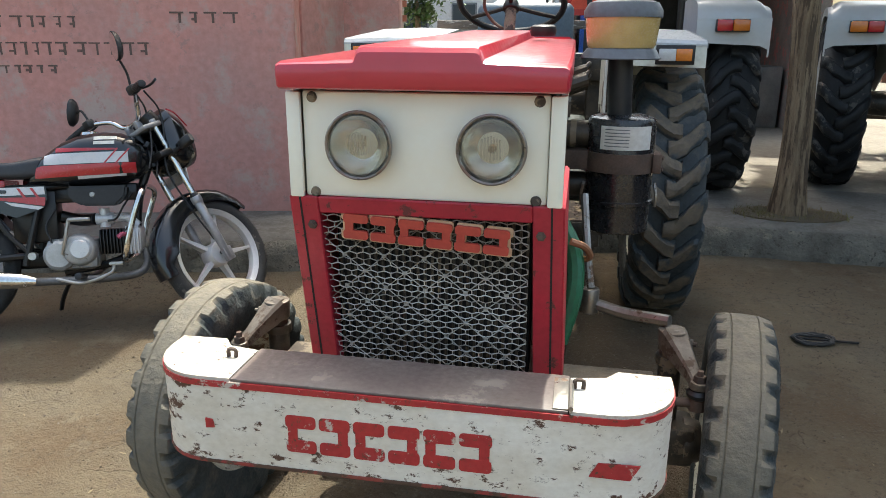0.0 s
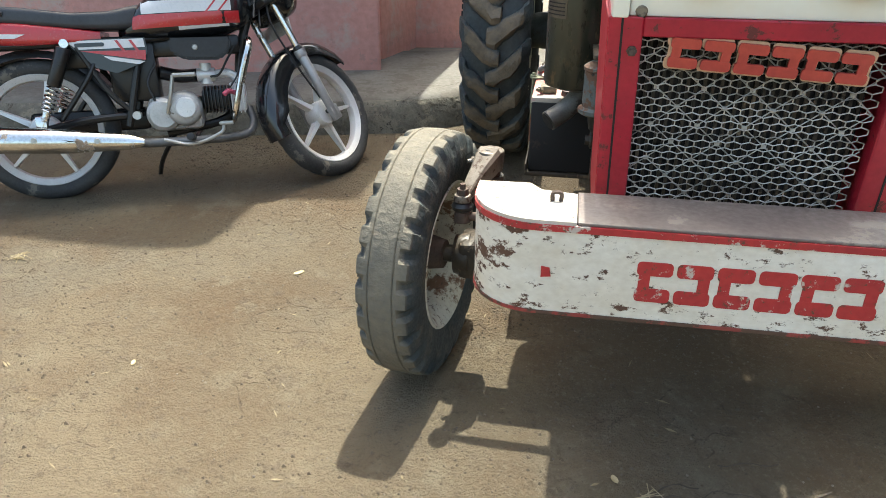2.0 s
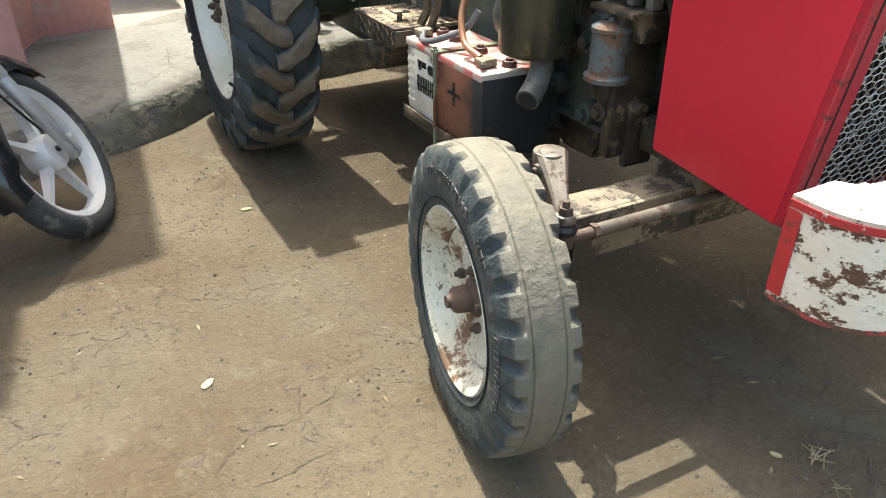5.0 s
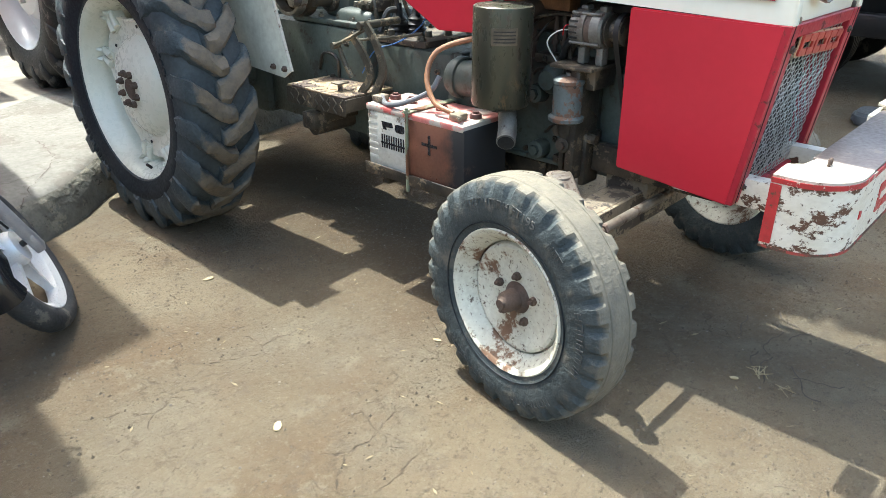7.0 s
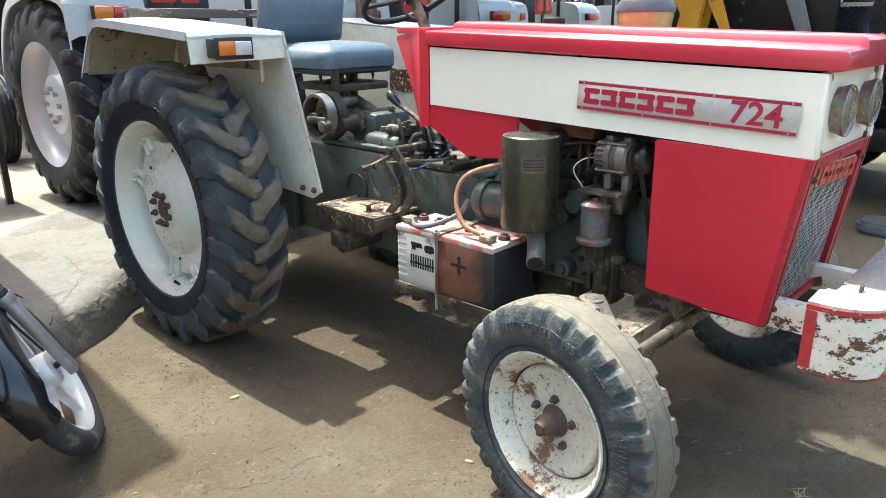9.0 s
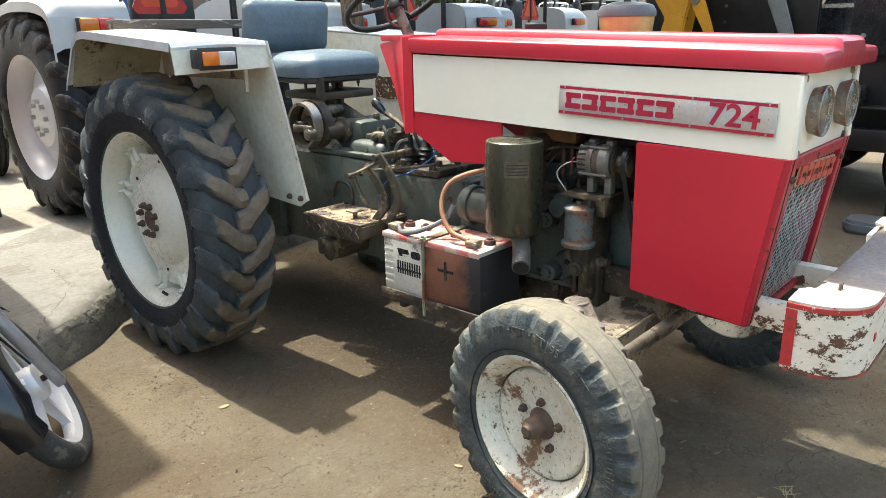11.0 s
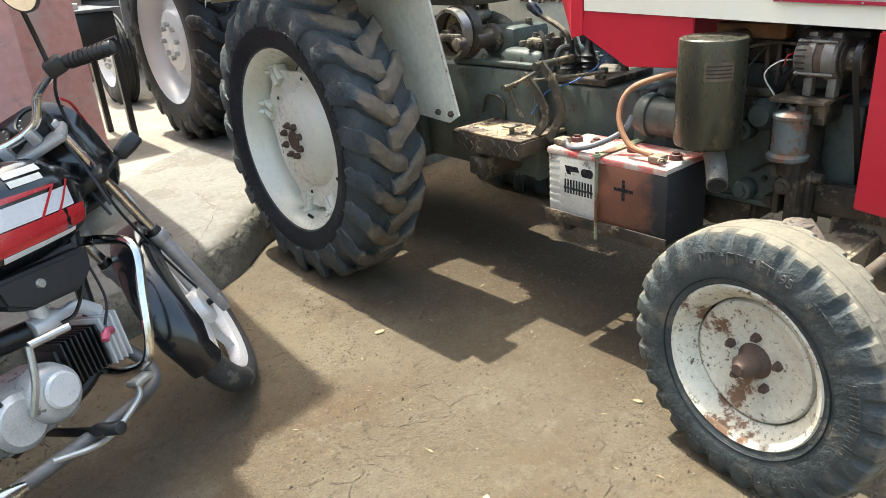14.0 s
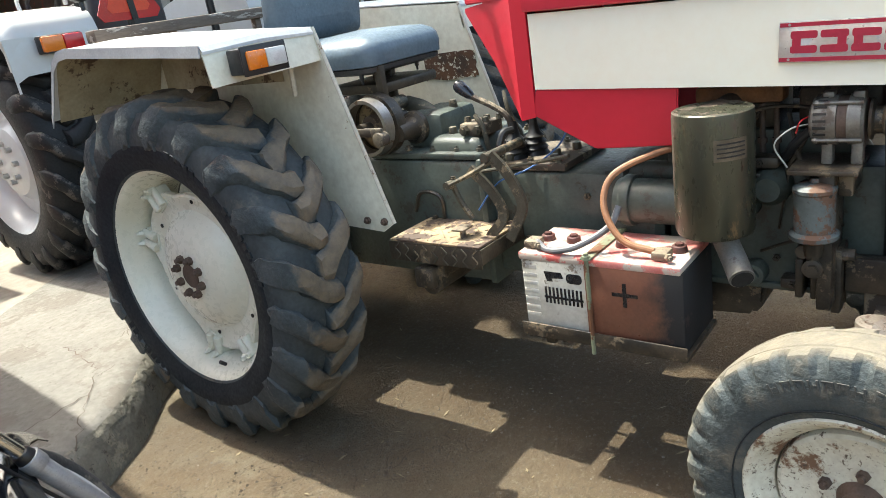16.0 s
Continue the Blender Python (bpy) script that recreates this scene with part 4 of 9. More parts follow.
def rim_rear(bm):
    """Rim well and flange, seen from the outside at minus x."""
    prof = [(-0.130, 0.380), (-0.136, 0.391), (-0.130, 0.397), (-0.118, 0.388), (-0.108, 0.374), (-0.085, 0.368), (-0.065, 0.352), (-0.03, 0.346), (0.03, 0.346), (0.07, 0.362), (0.10, 0.370), (0.118, 0.388), (0.130, 0.396),
            (0.134, 0.388), (0.10, 0.358), (0.05, 0.338), (-0.03, 0.338), (-0.060, 0.344), (-0.082, 0.360), (-0.112, 0.365)]
    return add_lathe(bm, prof, 64, 'x', closed_prof=True)


def make_rear_wheel(x, flip):
    rot = Matrix.Rotation(radians(180), 4, 'Z') if flip else Matrix()
    m = Matrix.Translation((x, 1.985, 0.60)) @ rot @ Matrix.Rotation(radians(11), 4, 'X')
    w = B()
    rim_rear(w)
    wheel = part("rear_wheel", w, M_RIMW, tractor, "large rear wheel with a cream rim", m=m)
    part("tyre", rear_tyre(), M_TYRE, wheel, "worn agricultural tyre caked with dry mud", smooth=60)
    prof = tyre_profile("rear")
    N = 21
    sw = -0.24 if flip else 0.24
    lugs = {(s, v): finish("lug", lug_mesh(s, sw, v + (7 if s > 0 else 0)), M_LUG, 33) for s in (-1, 1) for v in range(7)}
    for k in range(N):
        for s in (-1, 1):
            a = 2 * math.pi * (k + (0.5 if s > 0 else 0)) / N
            share("lug", lugs[s, (k * 5 + k // 3) % 7], wheel, Matrix.Rotation(-a, 4, 'X'))
    # darker bead band with raised, unreadable maker's marks
    band = [(-0.139, 0.390), (-0.150, 0.43), (-0.1555, 0.462), (-0.1535, 0.470), (-0.146, 0.465), (-0.137, 0.430), (-0.130, 0.392)]
    part("bead_band", add_lathe(B(), band, 72, 'x', closed_prof=True), M_TYRED, wheel, smooth=50)
    mk = B()
    for base, cnt in ((98, 5), (132, 9), (290, 9)):
        for k in range(cnt):
            a0 = radians(base + k * 3.6)
            rings = []
            for da in (0, 1.2, 2.4):
                a = a0 + radians(da)
                rings.append([(x, r * math.cos(a), r * math.sin(a)) for x, r in ((-0.1545, 0.452), (-0.1605, 0.481), (-0.155, 0.481), (-0.150, 0.452))])
            loft(mk, rings)
    tagged(part("raised_lettering", mk, M_TYRED, wheel), kind="stuff")
    disc = [(-0.010, 0.306), (-0.026, 0.312), (-0.038, 0.309), (-0.041, 0.300), (-0.036, 0.290), (-0.032, 0.235), (-0.034, 0.218), (-0.046, 0.206), (-0.064, 0.192), (-0.080, 0.166), (-0.090, 0.135), (-0.096, 0.105), (-0.098, 0.085), (-0.098, 0.0)]
    PAIRS = (25, 145, 252)

    def scallop(i, j, a, r):
        """The disc's edge draws in between the pairs of lugs."""
        t = 360.0 * i / 72
        near = min(abs((t - q + 180) % 360 - 180) for q in PAIRS)
        f = max(0.0, min(1.0, (near - 26) / 14))
        return a, r - (0.034 * f if r > 0.28 else 0.0)
    dm = lathe(disc, 72, 'x', fn=scallop)
    part("disc", dm, M_RIMW, wheel, smooth=25)
    hl = B()
    for k in range(6):
        a = radians(60 * k + 25)
        p = Vector((-0.0345, 0.250 * math.cos(a), 0.250 * math.sin(a)))
        add_cyl(hl, p, p + Vector((-0.003, 0, 0)), 0.0075, seg=10)
    pieces("hole", hl, M_DARK, wheel)
    lg = B()
    for k in PAIRS:
        for o in (-19, 19):
            a = radians(k + o)
            d = Vector((0, math.cos(a), math.sin(a)))
            t = Vector((0, -math.sin(a), math.cos(a)))
            for w in (-0.021, 0.021):
                p = d * 0.268 + t * w + Vector((-0.044, 0, 0))
                add_cyl(lg, p, p + d * 0.074, 0.017, 0.014, seg=12, bev=0.004)
                bolt(lg, p + d * 0.062 + Vector((-0.012, 0, 0)), d * 0.4 + Vector((-0.9, 0, 0)), 0.012, 0.014)
            add_box(lg, -0.040, 0.004, -0.036, 0.036, 0.262, 0.338, bev=0.006, m=Matrix.Rotation(a - math.pi / 2, 4, 'X'))
    pieces("rim_lug", lg, M_RIMW, wheel)
    part("valve", tube([(-0.085, 0.345 * math.cos(radians(-107)), 0.345 * math.sin(radians(-107))), (-0.105, 0.325 * math.cos(radians(-108)), 0.325 * math.sin(radians(-108)))], 0.007, 8, 1), M_BLACK, wheel)
    nuts = B()
    for k in range(8):
        a = radians(45 * k + 12)
        p = Vector((-0.098, 0.066 * math.cos(a), 0.066 * math.sin(a)))
        add_cyl(nuts, p, p + Vector((-0.016, 0, 0)), 0.015, 0.014, seg=6)
        add_cyl(nuts, p + Vector((-0.014, 0, 0)), p + Vector((-0.027, 0, 0)), 0.0095, 0.008, seg=10)
    pieces("wheel_nut", nuts, M_RUST, wheel, "rusty wheel nuts")
    part("hub_cap", lathe([(-0.097, 0.044), (-0.101, 0.042), (-0.102, 0.03), (-0.100, 0.018), (-0.100, 0.0)], 24, 'x'), M_RUST, wheel)
    return wheel


make_rear_wheel(-0.667, False)
make_rear_wheel(0.705, True)


def front_tyre_fn(n_per):
    def fn(i, j, a, r):
        ph = i % n_per
        gap = ph in (0, 1)
        # notches along both shoulders
        if j in (5, 6, 16, 17) and gap:
            return a * 0.93, r - 0.014
        if j in (4, 18) and gap:
            return a * 0.965, r - 0.006
        return a, r
    return fn


def make_front_wheel(x, steer, flip):
    hub = Matrix.Translation((x, -0.02, 0.338)) @ Matrix.Rotation(radians(steer), 4, 'Z')
    m = hub @ (Matrix.Rotation(radians(180), 4, 'Z') if flip else Matrix())
    rim = [(-0.068, 0.196), (-0.072, 0.205), (-0.066, 0.210), (-0.058, 0.197), (-0.045, 0.188), (-0.02, 0.172), (0.02, 0.172), (0.045, 0.188), (0.058, 0.197), (0.066, 0.210), (0.070, 0.202),
           (0.05, 0.182), (0.02, 0.162), (-0.02, 0.162), (-0.05, 0.184), (-0.062, 0.190)]
    wheel = part("front_wheel", add_lathe(B(), rim, 56, 'x', closed_prof=True), M_RIMF, tractor, "front wheel with a rusty cream rim and ribbed tyre", m=m)
    prof = [(-0.060, 0.197), (-0.070, 0.212), (-0.077, 0.245), (-0.079, 0.272), (-0.077, 0.298), (-0.072, 0.318), (-0.064, 0.334), (-0.042, 0.3385), (-0.0345, 0.339), (-0.032, 0.3360), (-0.029, 0.3395),
            (0.0, 0.341), (0.029, 0.3395), (0.032, 0.3360), (0.0345, 0.339), (0.042, 0.3385), (0.064, 0.334), (0.072, 0.318), (0.077, 0.298), (0.079, 0.272), (0.077, 0.245), (0.070, 0.212), (0.060, 0.197)]
    bm = add_lathe(B(), prof, 168, 'x', fn=front_tyre_fn(6))
    ty = part("tyre", bm, M_TYREF, wheel, "worn dusty black tyre with notched shoulders", smooth=30)
    # raised rings on the side wall
    rings = B()
    for r, a in ((0.226, -0.0745),):
        add_lathe(rings, [(a + 0.0022 * math.sin(2 * math.pi * k / 6), r + 0.002 * math.cos(2 * math.pi * k / 6)) for k in range(6)], 64, 'x', closed_prof=True)
    pieces("side_ring", rings, M_TYRED, wheel)
    raise_ = text_bm("FT195", 0.034, 0.001)
    mk = B()
    for base, cnt, wd in ((58, 7, 5.2), (124, 3, 4.0), (160, 7, 5.4), (226, 7, 4.8), (282, 7, 5.2)):
        for k in range(cnt):
            a0 = radians(base + k * wd)
            for r0, r1, da in ((0.270, 0.291, 0.4), (0.270, 0.291, wd * 0.66), ((0.288, 0.291, wd * 0.30) if k % 3 else (0.279, 0.282, wd * 0.30))):
                w = 0.35 if r1 - r0 > 0.01 else wd * 0.30
                rings = []
                for q in (-w, w):
                    a = a0 + radians(da + q)
                    rings.append([(x_, r * math.cos(a), r * math.sin(a)) for x_, r in ((-0.0798, r0), (-0.0798, r1), (-0.0765, r1), (-0.0765, r0))])
                loft(mk, rings)
    tagged(part("raised_lettering", mk, M_EMB, wheel), kind="stuff")
    part("embossing", raise_, M_EMBL, wheel, m=Matrix.Rotation(radians(14), 4, 'X') @ Matrix.Translation((-0.0795, 0, 0.280)) @ Matrix.Rotation(radians(-90), 4, 'Z') @ Matrix.Rotation(radians(90), 4, 'X'), smooth=0)
    disc = [(0.004, 0.160), (-0.016, 0.158), (-0.025, 0.154), (-0.028, 0.146), (-0.024, 0.132), (-0.018, 0.115), (-0.016, 0.098), (-0.018, 0.078), (-0.014, 0.06), (-0.014, 0.0)]
    part("disc", lathe(disc, 48, 'x'), M_RIMF, wheel)
    hb = B()
    add_lathe(hb, [(-0.014, 0.046), (-0.020, 0.042), (-0.028, 0.031), (-0.060, 0.029), (-0.066, 0.025), (-0.072, 0.015), (-0.080, 0.014), (-0.080, 0.0)], 28, 'x')
    add_lathe(hb, [(0.05, 0.0), (0.05, 0.04), (0.0, 0.05), (-0.01, 0.06)], 24, 'x')
    part("hub", hb, M_RUST, wheel, "rusty wheel hub")
    nuts = B()
    for k in range(5):
        a = radians(72 * k + 20)
        p = Vector((-0.016, 0.068 * math.cos(a), 0.068 * math.sin(a)))
        add_cyl(nuts, p, p + Vector((-0.013, 0, 0)), 0.0125, 0.0115, seg=6)
        add_cyl(nuts, p + Vector((-0.012, 0, 0)), p + Vector((-0.022, 0, 0)), 0.007, 0.006, seg=8)
    pieces("wheel_nut", nuts, M_RUST, wheel)


STEER = -9.0
make_front_wheel(-0.680, STEER, False)
make_front_wheel(0.718, STEER, True)


M_ROD = mat("worn_rod", (0.20, 0.175, 0.145), (0.11, 0.09, 0.07), scale=14, rough=0.45, metal=0.35, bump=0.15, wear=(0.07, 0.045, 0.03), wear_amount=0.3, wear_scale=18)


def make_axle():
    mid = 0.019
    ax = B()
    # a wide channel: web in front, flanges on top and below
    add_box(ax, mid - 0.50, mid + 0.50, -0.072, -0.058, 0.392, 0.501, bev=0.004)
    axle = part("front_axle", ax, M_DUSTI, tractor, "dusty iron front axle beam")
    for z in (0.487, 0.392):
        part("flange", box(mid - 0.50, mid + 0.50, -0.0575, 0.037, z, z + 0.0135, bev=0.004), M_DUSTI, axle)
    part("pivot_block", box(mid - 0.16, mid + 0.16, -0.085, 0.065, 0.40, 0.555, bev=0.01), M_DUSTI, axle)
    for s in (-1, 1):
        kx = mid + s * 0.534
        kp = B()
        add_cyl(kp, (kx, -0.004, 0.30), (kx, -0.004, 0.600), 0.031, 0.028, seg=18, bev=0.004)
        add_cyl(kp, (kx, -0.004, 0.545), (kx, -0.004, 0.572), 0.037, seg=18, bev=0.004)
        add_cyl(kp, (kx, -0.02, 0.338), (kx + s * 0.15, -0.02, 0.338), 0.030, 0.022, seg=14)
        part("kingpin", kp, M_ENGD, axle)
        # the stub axle's forged body at the inside of the wheel, with two bolts
        hb = B()
        add_box(hb, min(kx - s * 0.022, kx + s * 0.075), max(kx - s * 0.022, kx + s * 0.075), -0.075, 0.045, 0.285, 0.395, bev=0.018)
        add_cyl(hb, (kx + s * 0.045, -0.02, 0.338), (kx + s * 0.090, -0.02, 0.338), 0.062, 0.055, seg=20, bev=0.006)
        for z in (0.320, 0.368):
            bolt(hb, (kx - s * 0.020, -0.045, z), (-s, -0.3, 0), 0.012, 0.014)
        part("stub_axle", hb, M_ENGD, axle, "oily brown stub axle casting")
        # forged arm: a disc on the kingpin, and a slender leg leaning out and forward
        top, end = Vector((kx, -0.008, 0.632)), Vector((kx + s * 0.050, -0.128, 0.560))
        arm = B()
        add_cyl(arm, (kx, -0.004, 0.585), (kx, -0.004, 0.640), 0.033, 0.036, seg=22, bev=0.005)
        add_cyl(arm, (kx, -0.004, 0.639), (kx, -0.004, 0.644), 0.022, 0.020, seg=18)
        rings = []
        for f, w, h in ((0.05, 0.034, 0.030), (0.2, 0.031, 0.030), (0.5, 0.023, 0.024), (0.8, 0.017, 0.017), (1.0, 0.016, 0.012)):
            c = top.lerp(end, f) - Vector((0, 0, 0.35 * h))
            side, up = Vector((0.92, s * 0.38, 0)), Vector((0, 0, 1))
            rings.append([c + side * (w * u) + up * (h * v) for u, v in ((-1, -0.8), (-0.7, -1), (0.7, -1), (1, -0.8), (1, 0.7), (0.75, 1), (-0.75, 1), (-1, 0.7))])
        loft(arm, rings)
        bolt(arm, (kx + s * 0.034, -0.02, 0.612), (s, -0.3, 0), 0.012, 0.014)
        add_cyl(arm, end + Vector((s * 0.002, -0.011, -0.012)), end + Vector((s * 0.002, -0.011, 0.006)), 0.023, 0.021, seg=18, bev=0.003)
        part("steering_arm", arm, M_ROD, axle, "worn bare-metal steering arm")
        bx, by = kx + s * 0.052, -0.139
        nut = cyl((bx, by, 0.566), (bx, by, 0.581), 0.0155, 0.0145, seg=6)
        add_cyl(nut, (bx, by, 0.580), (bx, by, 0.594), 0.008, 0.007, seg=10)
        part("castle_nut", nut, M_RUST, axle)
        part("rubber_boot", lathe([(0.522, 0.017), (0.528, 0.026), (0.537, 0.028), (0.546, 0.021), (0.547, 0.0)], 20, 'z', at=(bx, by, 0)), M_BLACK, axle, "black rubber boot on the ball joint")
        re = B()
        add_cyl(re, (bx, by, 0.492), (bx, by, 0.523), 0.022, 0.020, seg=16, bev=0.004)
        add_cyl(re, (bx, by, 0.508), (bx - s * 0.085, by - 0.001, 0.508), 0.0115, seg=12)
        add_cyl(re, (bx - s * 0.070, by - 0.001, 0.508), (bx - s * 0.083, by - 0.001, 0.508), 0.0175, seg=6)
        part("rod_end", re, M_RUST, axle, "rusty threaded ball-joint end with a lock nut")
    rod = B()
    add_cyl(rod, (mid - 0.502, -0.140, 0.508), (mid + 0.502, -0.140, 0.508), 0.0145, seg=14)
    part("tie_rod", rod, M_ROD, axle, "long grey-brown tie rod")
    dl = B()
    add_tube(dl, [(0.545, 0.01, 0.655), (0.44, 0.07, 0.645), (0.36, 0.10, 0.655)], 0.016, 8, 5)
    add_cyl(dl, (0.345, 0.10, 0.63), (0.345, 0.10, 0.70), 0.024, seg=14, bev=0.004)
    add_tube(dl, [(0.345, 0.10, 0.70), (0.33, 0.14, 0.80), (0.315, 0.22, 0.93)], 0.011, 8, 4)
    part("drag_link", dl, M_STEEL, axle, "steel drag link with ball joint")
    ch = B()
    add_box(ch, -0.15, 0.15, -0.34, 0.20, 0.555, 0.60, bev=0.006)
    for s in (-1, 1):
        add_box(ch, min(s * 0.13, s * 0.170), max(s * 0.13, s * 0.170), -0.30, 0.105, 0.538, 0.628, bev=0.006)
        add_box(ch, min(s * 0.12, s * 0.205), max(s * 0.12, s * 0.205), 0.1055, 0.128, 0.492, 0.660, bev=0.005)
        add_cyl(ch, (s * 0.19, 0.08, 0.645), (s * 0.19, 0.106, 0.645), 0.015, seg=10)
    part("front_carrier", ch, M_ENGD, tractor)


make_axle()


def make_engine():
    e = box(-0.135, 0.135, 0.13, 0.52, 0.515, 0.85, bev=0.016)
    add_box(e, -0.10, 0.10, 0.10, 0.50, 0.84, 0.93, bev=0.010)
    part("timing_cover", box(-0.105, 0.105, 0.03, 0.13, 0.50, 0.84, bev=0.012), M_ENG, tractor)
    part("flywheel_flange", box(-0.152, 0.152, 0.49, 0.54, 0.46, 0.88, bev=0.01), M_ENG, tractor)
    part("base_flange", box(-0.148, 0.148, 0.13, 0.49, 0.512, 0.530, bev=0.005), M_ENG, tractor)
    eng = part("engine_block", e, M_ENG, tractor, "oily grey-green engine block")
    bl = B()
    random.seed(5)
    for k in range(0, 26, 2):
        y, z = 0.15 + 0.0145 * k, random.choice((0.545, 0.83, 0.60, 0.545))
        bolt(bl, (-0.153 if y > 0.49 else -0.136, y, z), (-1, 0, 0), random.choice((0.007, 0.010)), 0.009)
    pieces("bolt", bl, M_ENGD, eng)
    hd = B()
    for y in (0.14, 0.37):
        add_box(hd, -0.09, 0.10, y - 0.09, y + 0.09, 0.93, 1.03, bev=0.012)
        add_box(hd, -0.07, 0.08, y - 0.075, y + 0.075, 1.03, 1.085, bev=0.02)
    pieces("cylinder_head", hd, M_ENGD, tractor)
    sp = B()
    prof = [(0.295, 0.512), (0.300, 0.450), (0.330, 0.412), (0.46, 0.405), (0.51, 0.43), (0.53, 0.512)]
    prism(prof, -0.12, 0.12, 'x', bev=0.012, bm=sp)
    part("oil_sump", sp, M_ENGD, tractor, "black oil sump")
    # pipes and lines on the near side
    p = B()
    add_tube(p, [(-0.14, 0.12, 0.70), (-0.20, 0.13, 0.76), (-0.18, 0.2, 0.86), (-0.14, 0.24, 0.98)], 0.006, 6)
    add_tube(p, [(-0.15, 0.30, 0.62), (-0.19, 0.24, 0.66), (-0.19, 0.14, 0.70)], 0.005, 6)
    add_tube(p, [(-0.13, 0.05, 0.95), (-0.17, 0.12, 0.98), (-0.16, 0.25, 1.0), (-0.15, 0.4, 0.97)], 0.005, 6)
    pieces("fuel_line", p, M_ENGD, tractor)
    # fuel filter
    c = (-0.247, 0.160, -0.030)
    f = lathe([(0.732, 0.0), (0.732, 0.047), (0.737, 0.054), (0.747, 0.055), (0.752, 0.049), (0.754, 0.0445), (0.846, 0.0445), (0.850, 0.0475), (0.858, 0.0475), (0.862, 0.043), (0.868, 0.034), (0.871, 0.012), (0.880, 0.010), (0.882, 0.0)], 32, 'z', at=c)
    ff = part("fuel_filter", f, M_FILT, tractor, "rusty blue-grey fuel filter canister")
    part("drain_bowl", cyl((-0.247, 0.160, 0.66), (-0.247, 0.160, 0.702), 0.022, 0.028, seg=14), M_ENGD, ff)
    part("drain_nut", bolt(B(), (-0.247, 0.160, 0.66), (0, 0, -1), 0.016, 0.014), M_ENGD, ff)
    part("mount_plate", box(-0.275, -0.11, 0.070, 0.215, 0.862, 0.874, bev=0.003), M_ENGD, ff)
    part("mount_block", box(-0.225, -0.11, 0.085, 0.1175, 0.80, 0.8615, bev=0.006), M_ENGD, ff)
    part("mount_post", box(-0.255, -0.13, 0.118, 0.152, 0.52, 0.8615, bev=0.006), M_ENGD, ff)
    part("banjo_bolt", cyl((-0.262, 0.180, 0.671), (-0.13, 0.180, 0.671), 0.017, seg=12), M_ENGD, ff)
    pb = cyl((-0.262, 0.159, 0.628), (-0.255, 0.159, 0.628), 0.024, seg=16, bev=0.002)
    add_cyl(pb, (-0.274, 0.159, 0.628), (-0.26, 0.159, 0.628), 0.014, seg=6)
    part("plug", pb, M_ENGD, ff)
    for y in (0.165, 0.200):
        part("rib", box(-0.20, -0.13, y - 0.010, y + 0.010, 0.52, 0.625, bev=0.006), M_ENGD, ff)
    # alternator
    al = B()
    add_lathe(al, [(0.068, 0.0), (0.068, 0.046), (0.074, 0.054), (0.100, 0.056), (0.1005, 0.0)], 28, 'y', at=(-0.205, 0, 0.975))
    add_lathe(al, [(0.1205, 0.0), (0.121, 0.056), (0.158, 0.055), (0.172, 0.049), (0.178, 0.036), (0.178, 0.0)], 28, 'y', at=(-0.205, 0, 0.975))
    for y0, y1 in ((0.070, 0.094), (0.130, 0.154)):
        add_box(al, -0.222, -0.188, y0, y1, 0.874, 0.930, bev=0.005)
        add_box(al, -0.222, -0.188, y0, y1, 1.020, 1.040, bev=0.005)
    alt = part("alternator", al, M_ALT, tractor, "dusty aluminium alternator")
    fn = B()
    for k in range(22):
        a = radians(360 / 22 * k)
        add_box(fn, -0.0025, 0.0025, 0.140, 0.166, 0.050, 0.0572, m=Matrix.Translation((-0.205, 0, 0.975)) @ Matrix.Rotation(a, 4, 'Y'))
    pieces("vent_slot", fn, M_DARK, alt)
    part("laminated_core", add_lathe(B(), [(0.1008, 0.0), (0.1008, 0.0525), (0.1202, 0.0525), (0.1202, 0.0)], 28, 'y', at=(-0.205, 0, 0.975)), M_RUST, alt, "rusty iron core of the alternator")
    pu = add_lathe(B(), [(0.060, 0.0), (0.060, 0.044), (0.054, 0.046), (0.050, 0.030), (0.036, 0.030), (0.030, 0.040), (0.010, 0.040), (0.010, 0.0)], 24, 'y', at=(-0.205, 0, 0.975))
    part("pulley", pu, M_ENGD, alt)
    pins = B()
    for a in (40, 130, 220, 310):
        cx, cz = -0.205 + 0.058 * math.cos(radians(a)), 0.975 + 0.058 * math.sin(radians(a))
        add_cyl(pins, (cx, 0.070, cz), (cx, 0.160, cz), 0.0045, seg=8)
        bolt(pins, (cx, 0.158, cz), (0, 1, 0), 0.007, 0.006)
    pieces("through_bolt", pins, M_ALT, alt)
    part("belt", skin_belt(), M_BLACK, tractor, "black fan belt")
    part("wire", tube([(-0.20, 0.180, 0.965), (-0.24, 0.215, 0.962), (-0.245, 0.248, 0.925), (-0.22, 0.225, 0.866)], 0.0021, 6), M_WHITEP, alt)
    part("wire", tube([(-0.20, 0.178, 0.985), (-0.235, 0.195, 0.978), (-0.23, 0.205, 0.950)], 0.002, 6), M_REDL, alt, "red wire")
    part("hose", tube([(-0.20, 0.175, 0.955), (-0.19, 0.215, 0.915), (-0.16, 0.245, 0.875), (-0.14, 0.30, 0.862)], 0.011, 10), M_BLACK, tractor, "black hose behind the alternator")
    part("manifold", box(-0.125, -0.06, 0.255, 0.47, 1.000, 1.045, bev=0.012), M_MANI, tractor, "orange-brown rusted exhaust manifold")
    rods = B()
    for y in (0.272, 0.305, 0.385):
        add_cyl(rods, (-0.118, y, 0.845), (-0.118, y, 1.0), 0.007, seg=10)
        bolt(rods, (-0.118, y, 0.90), (0, 0, 1), 0.012, 0.014)
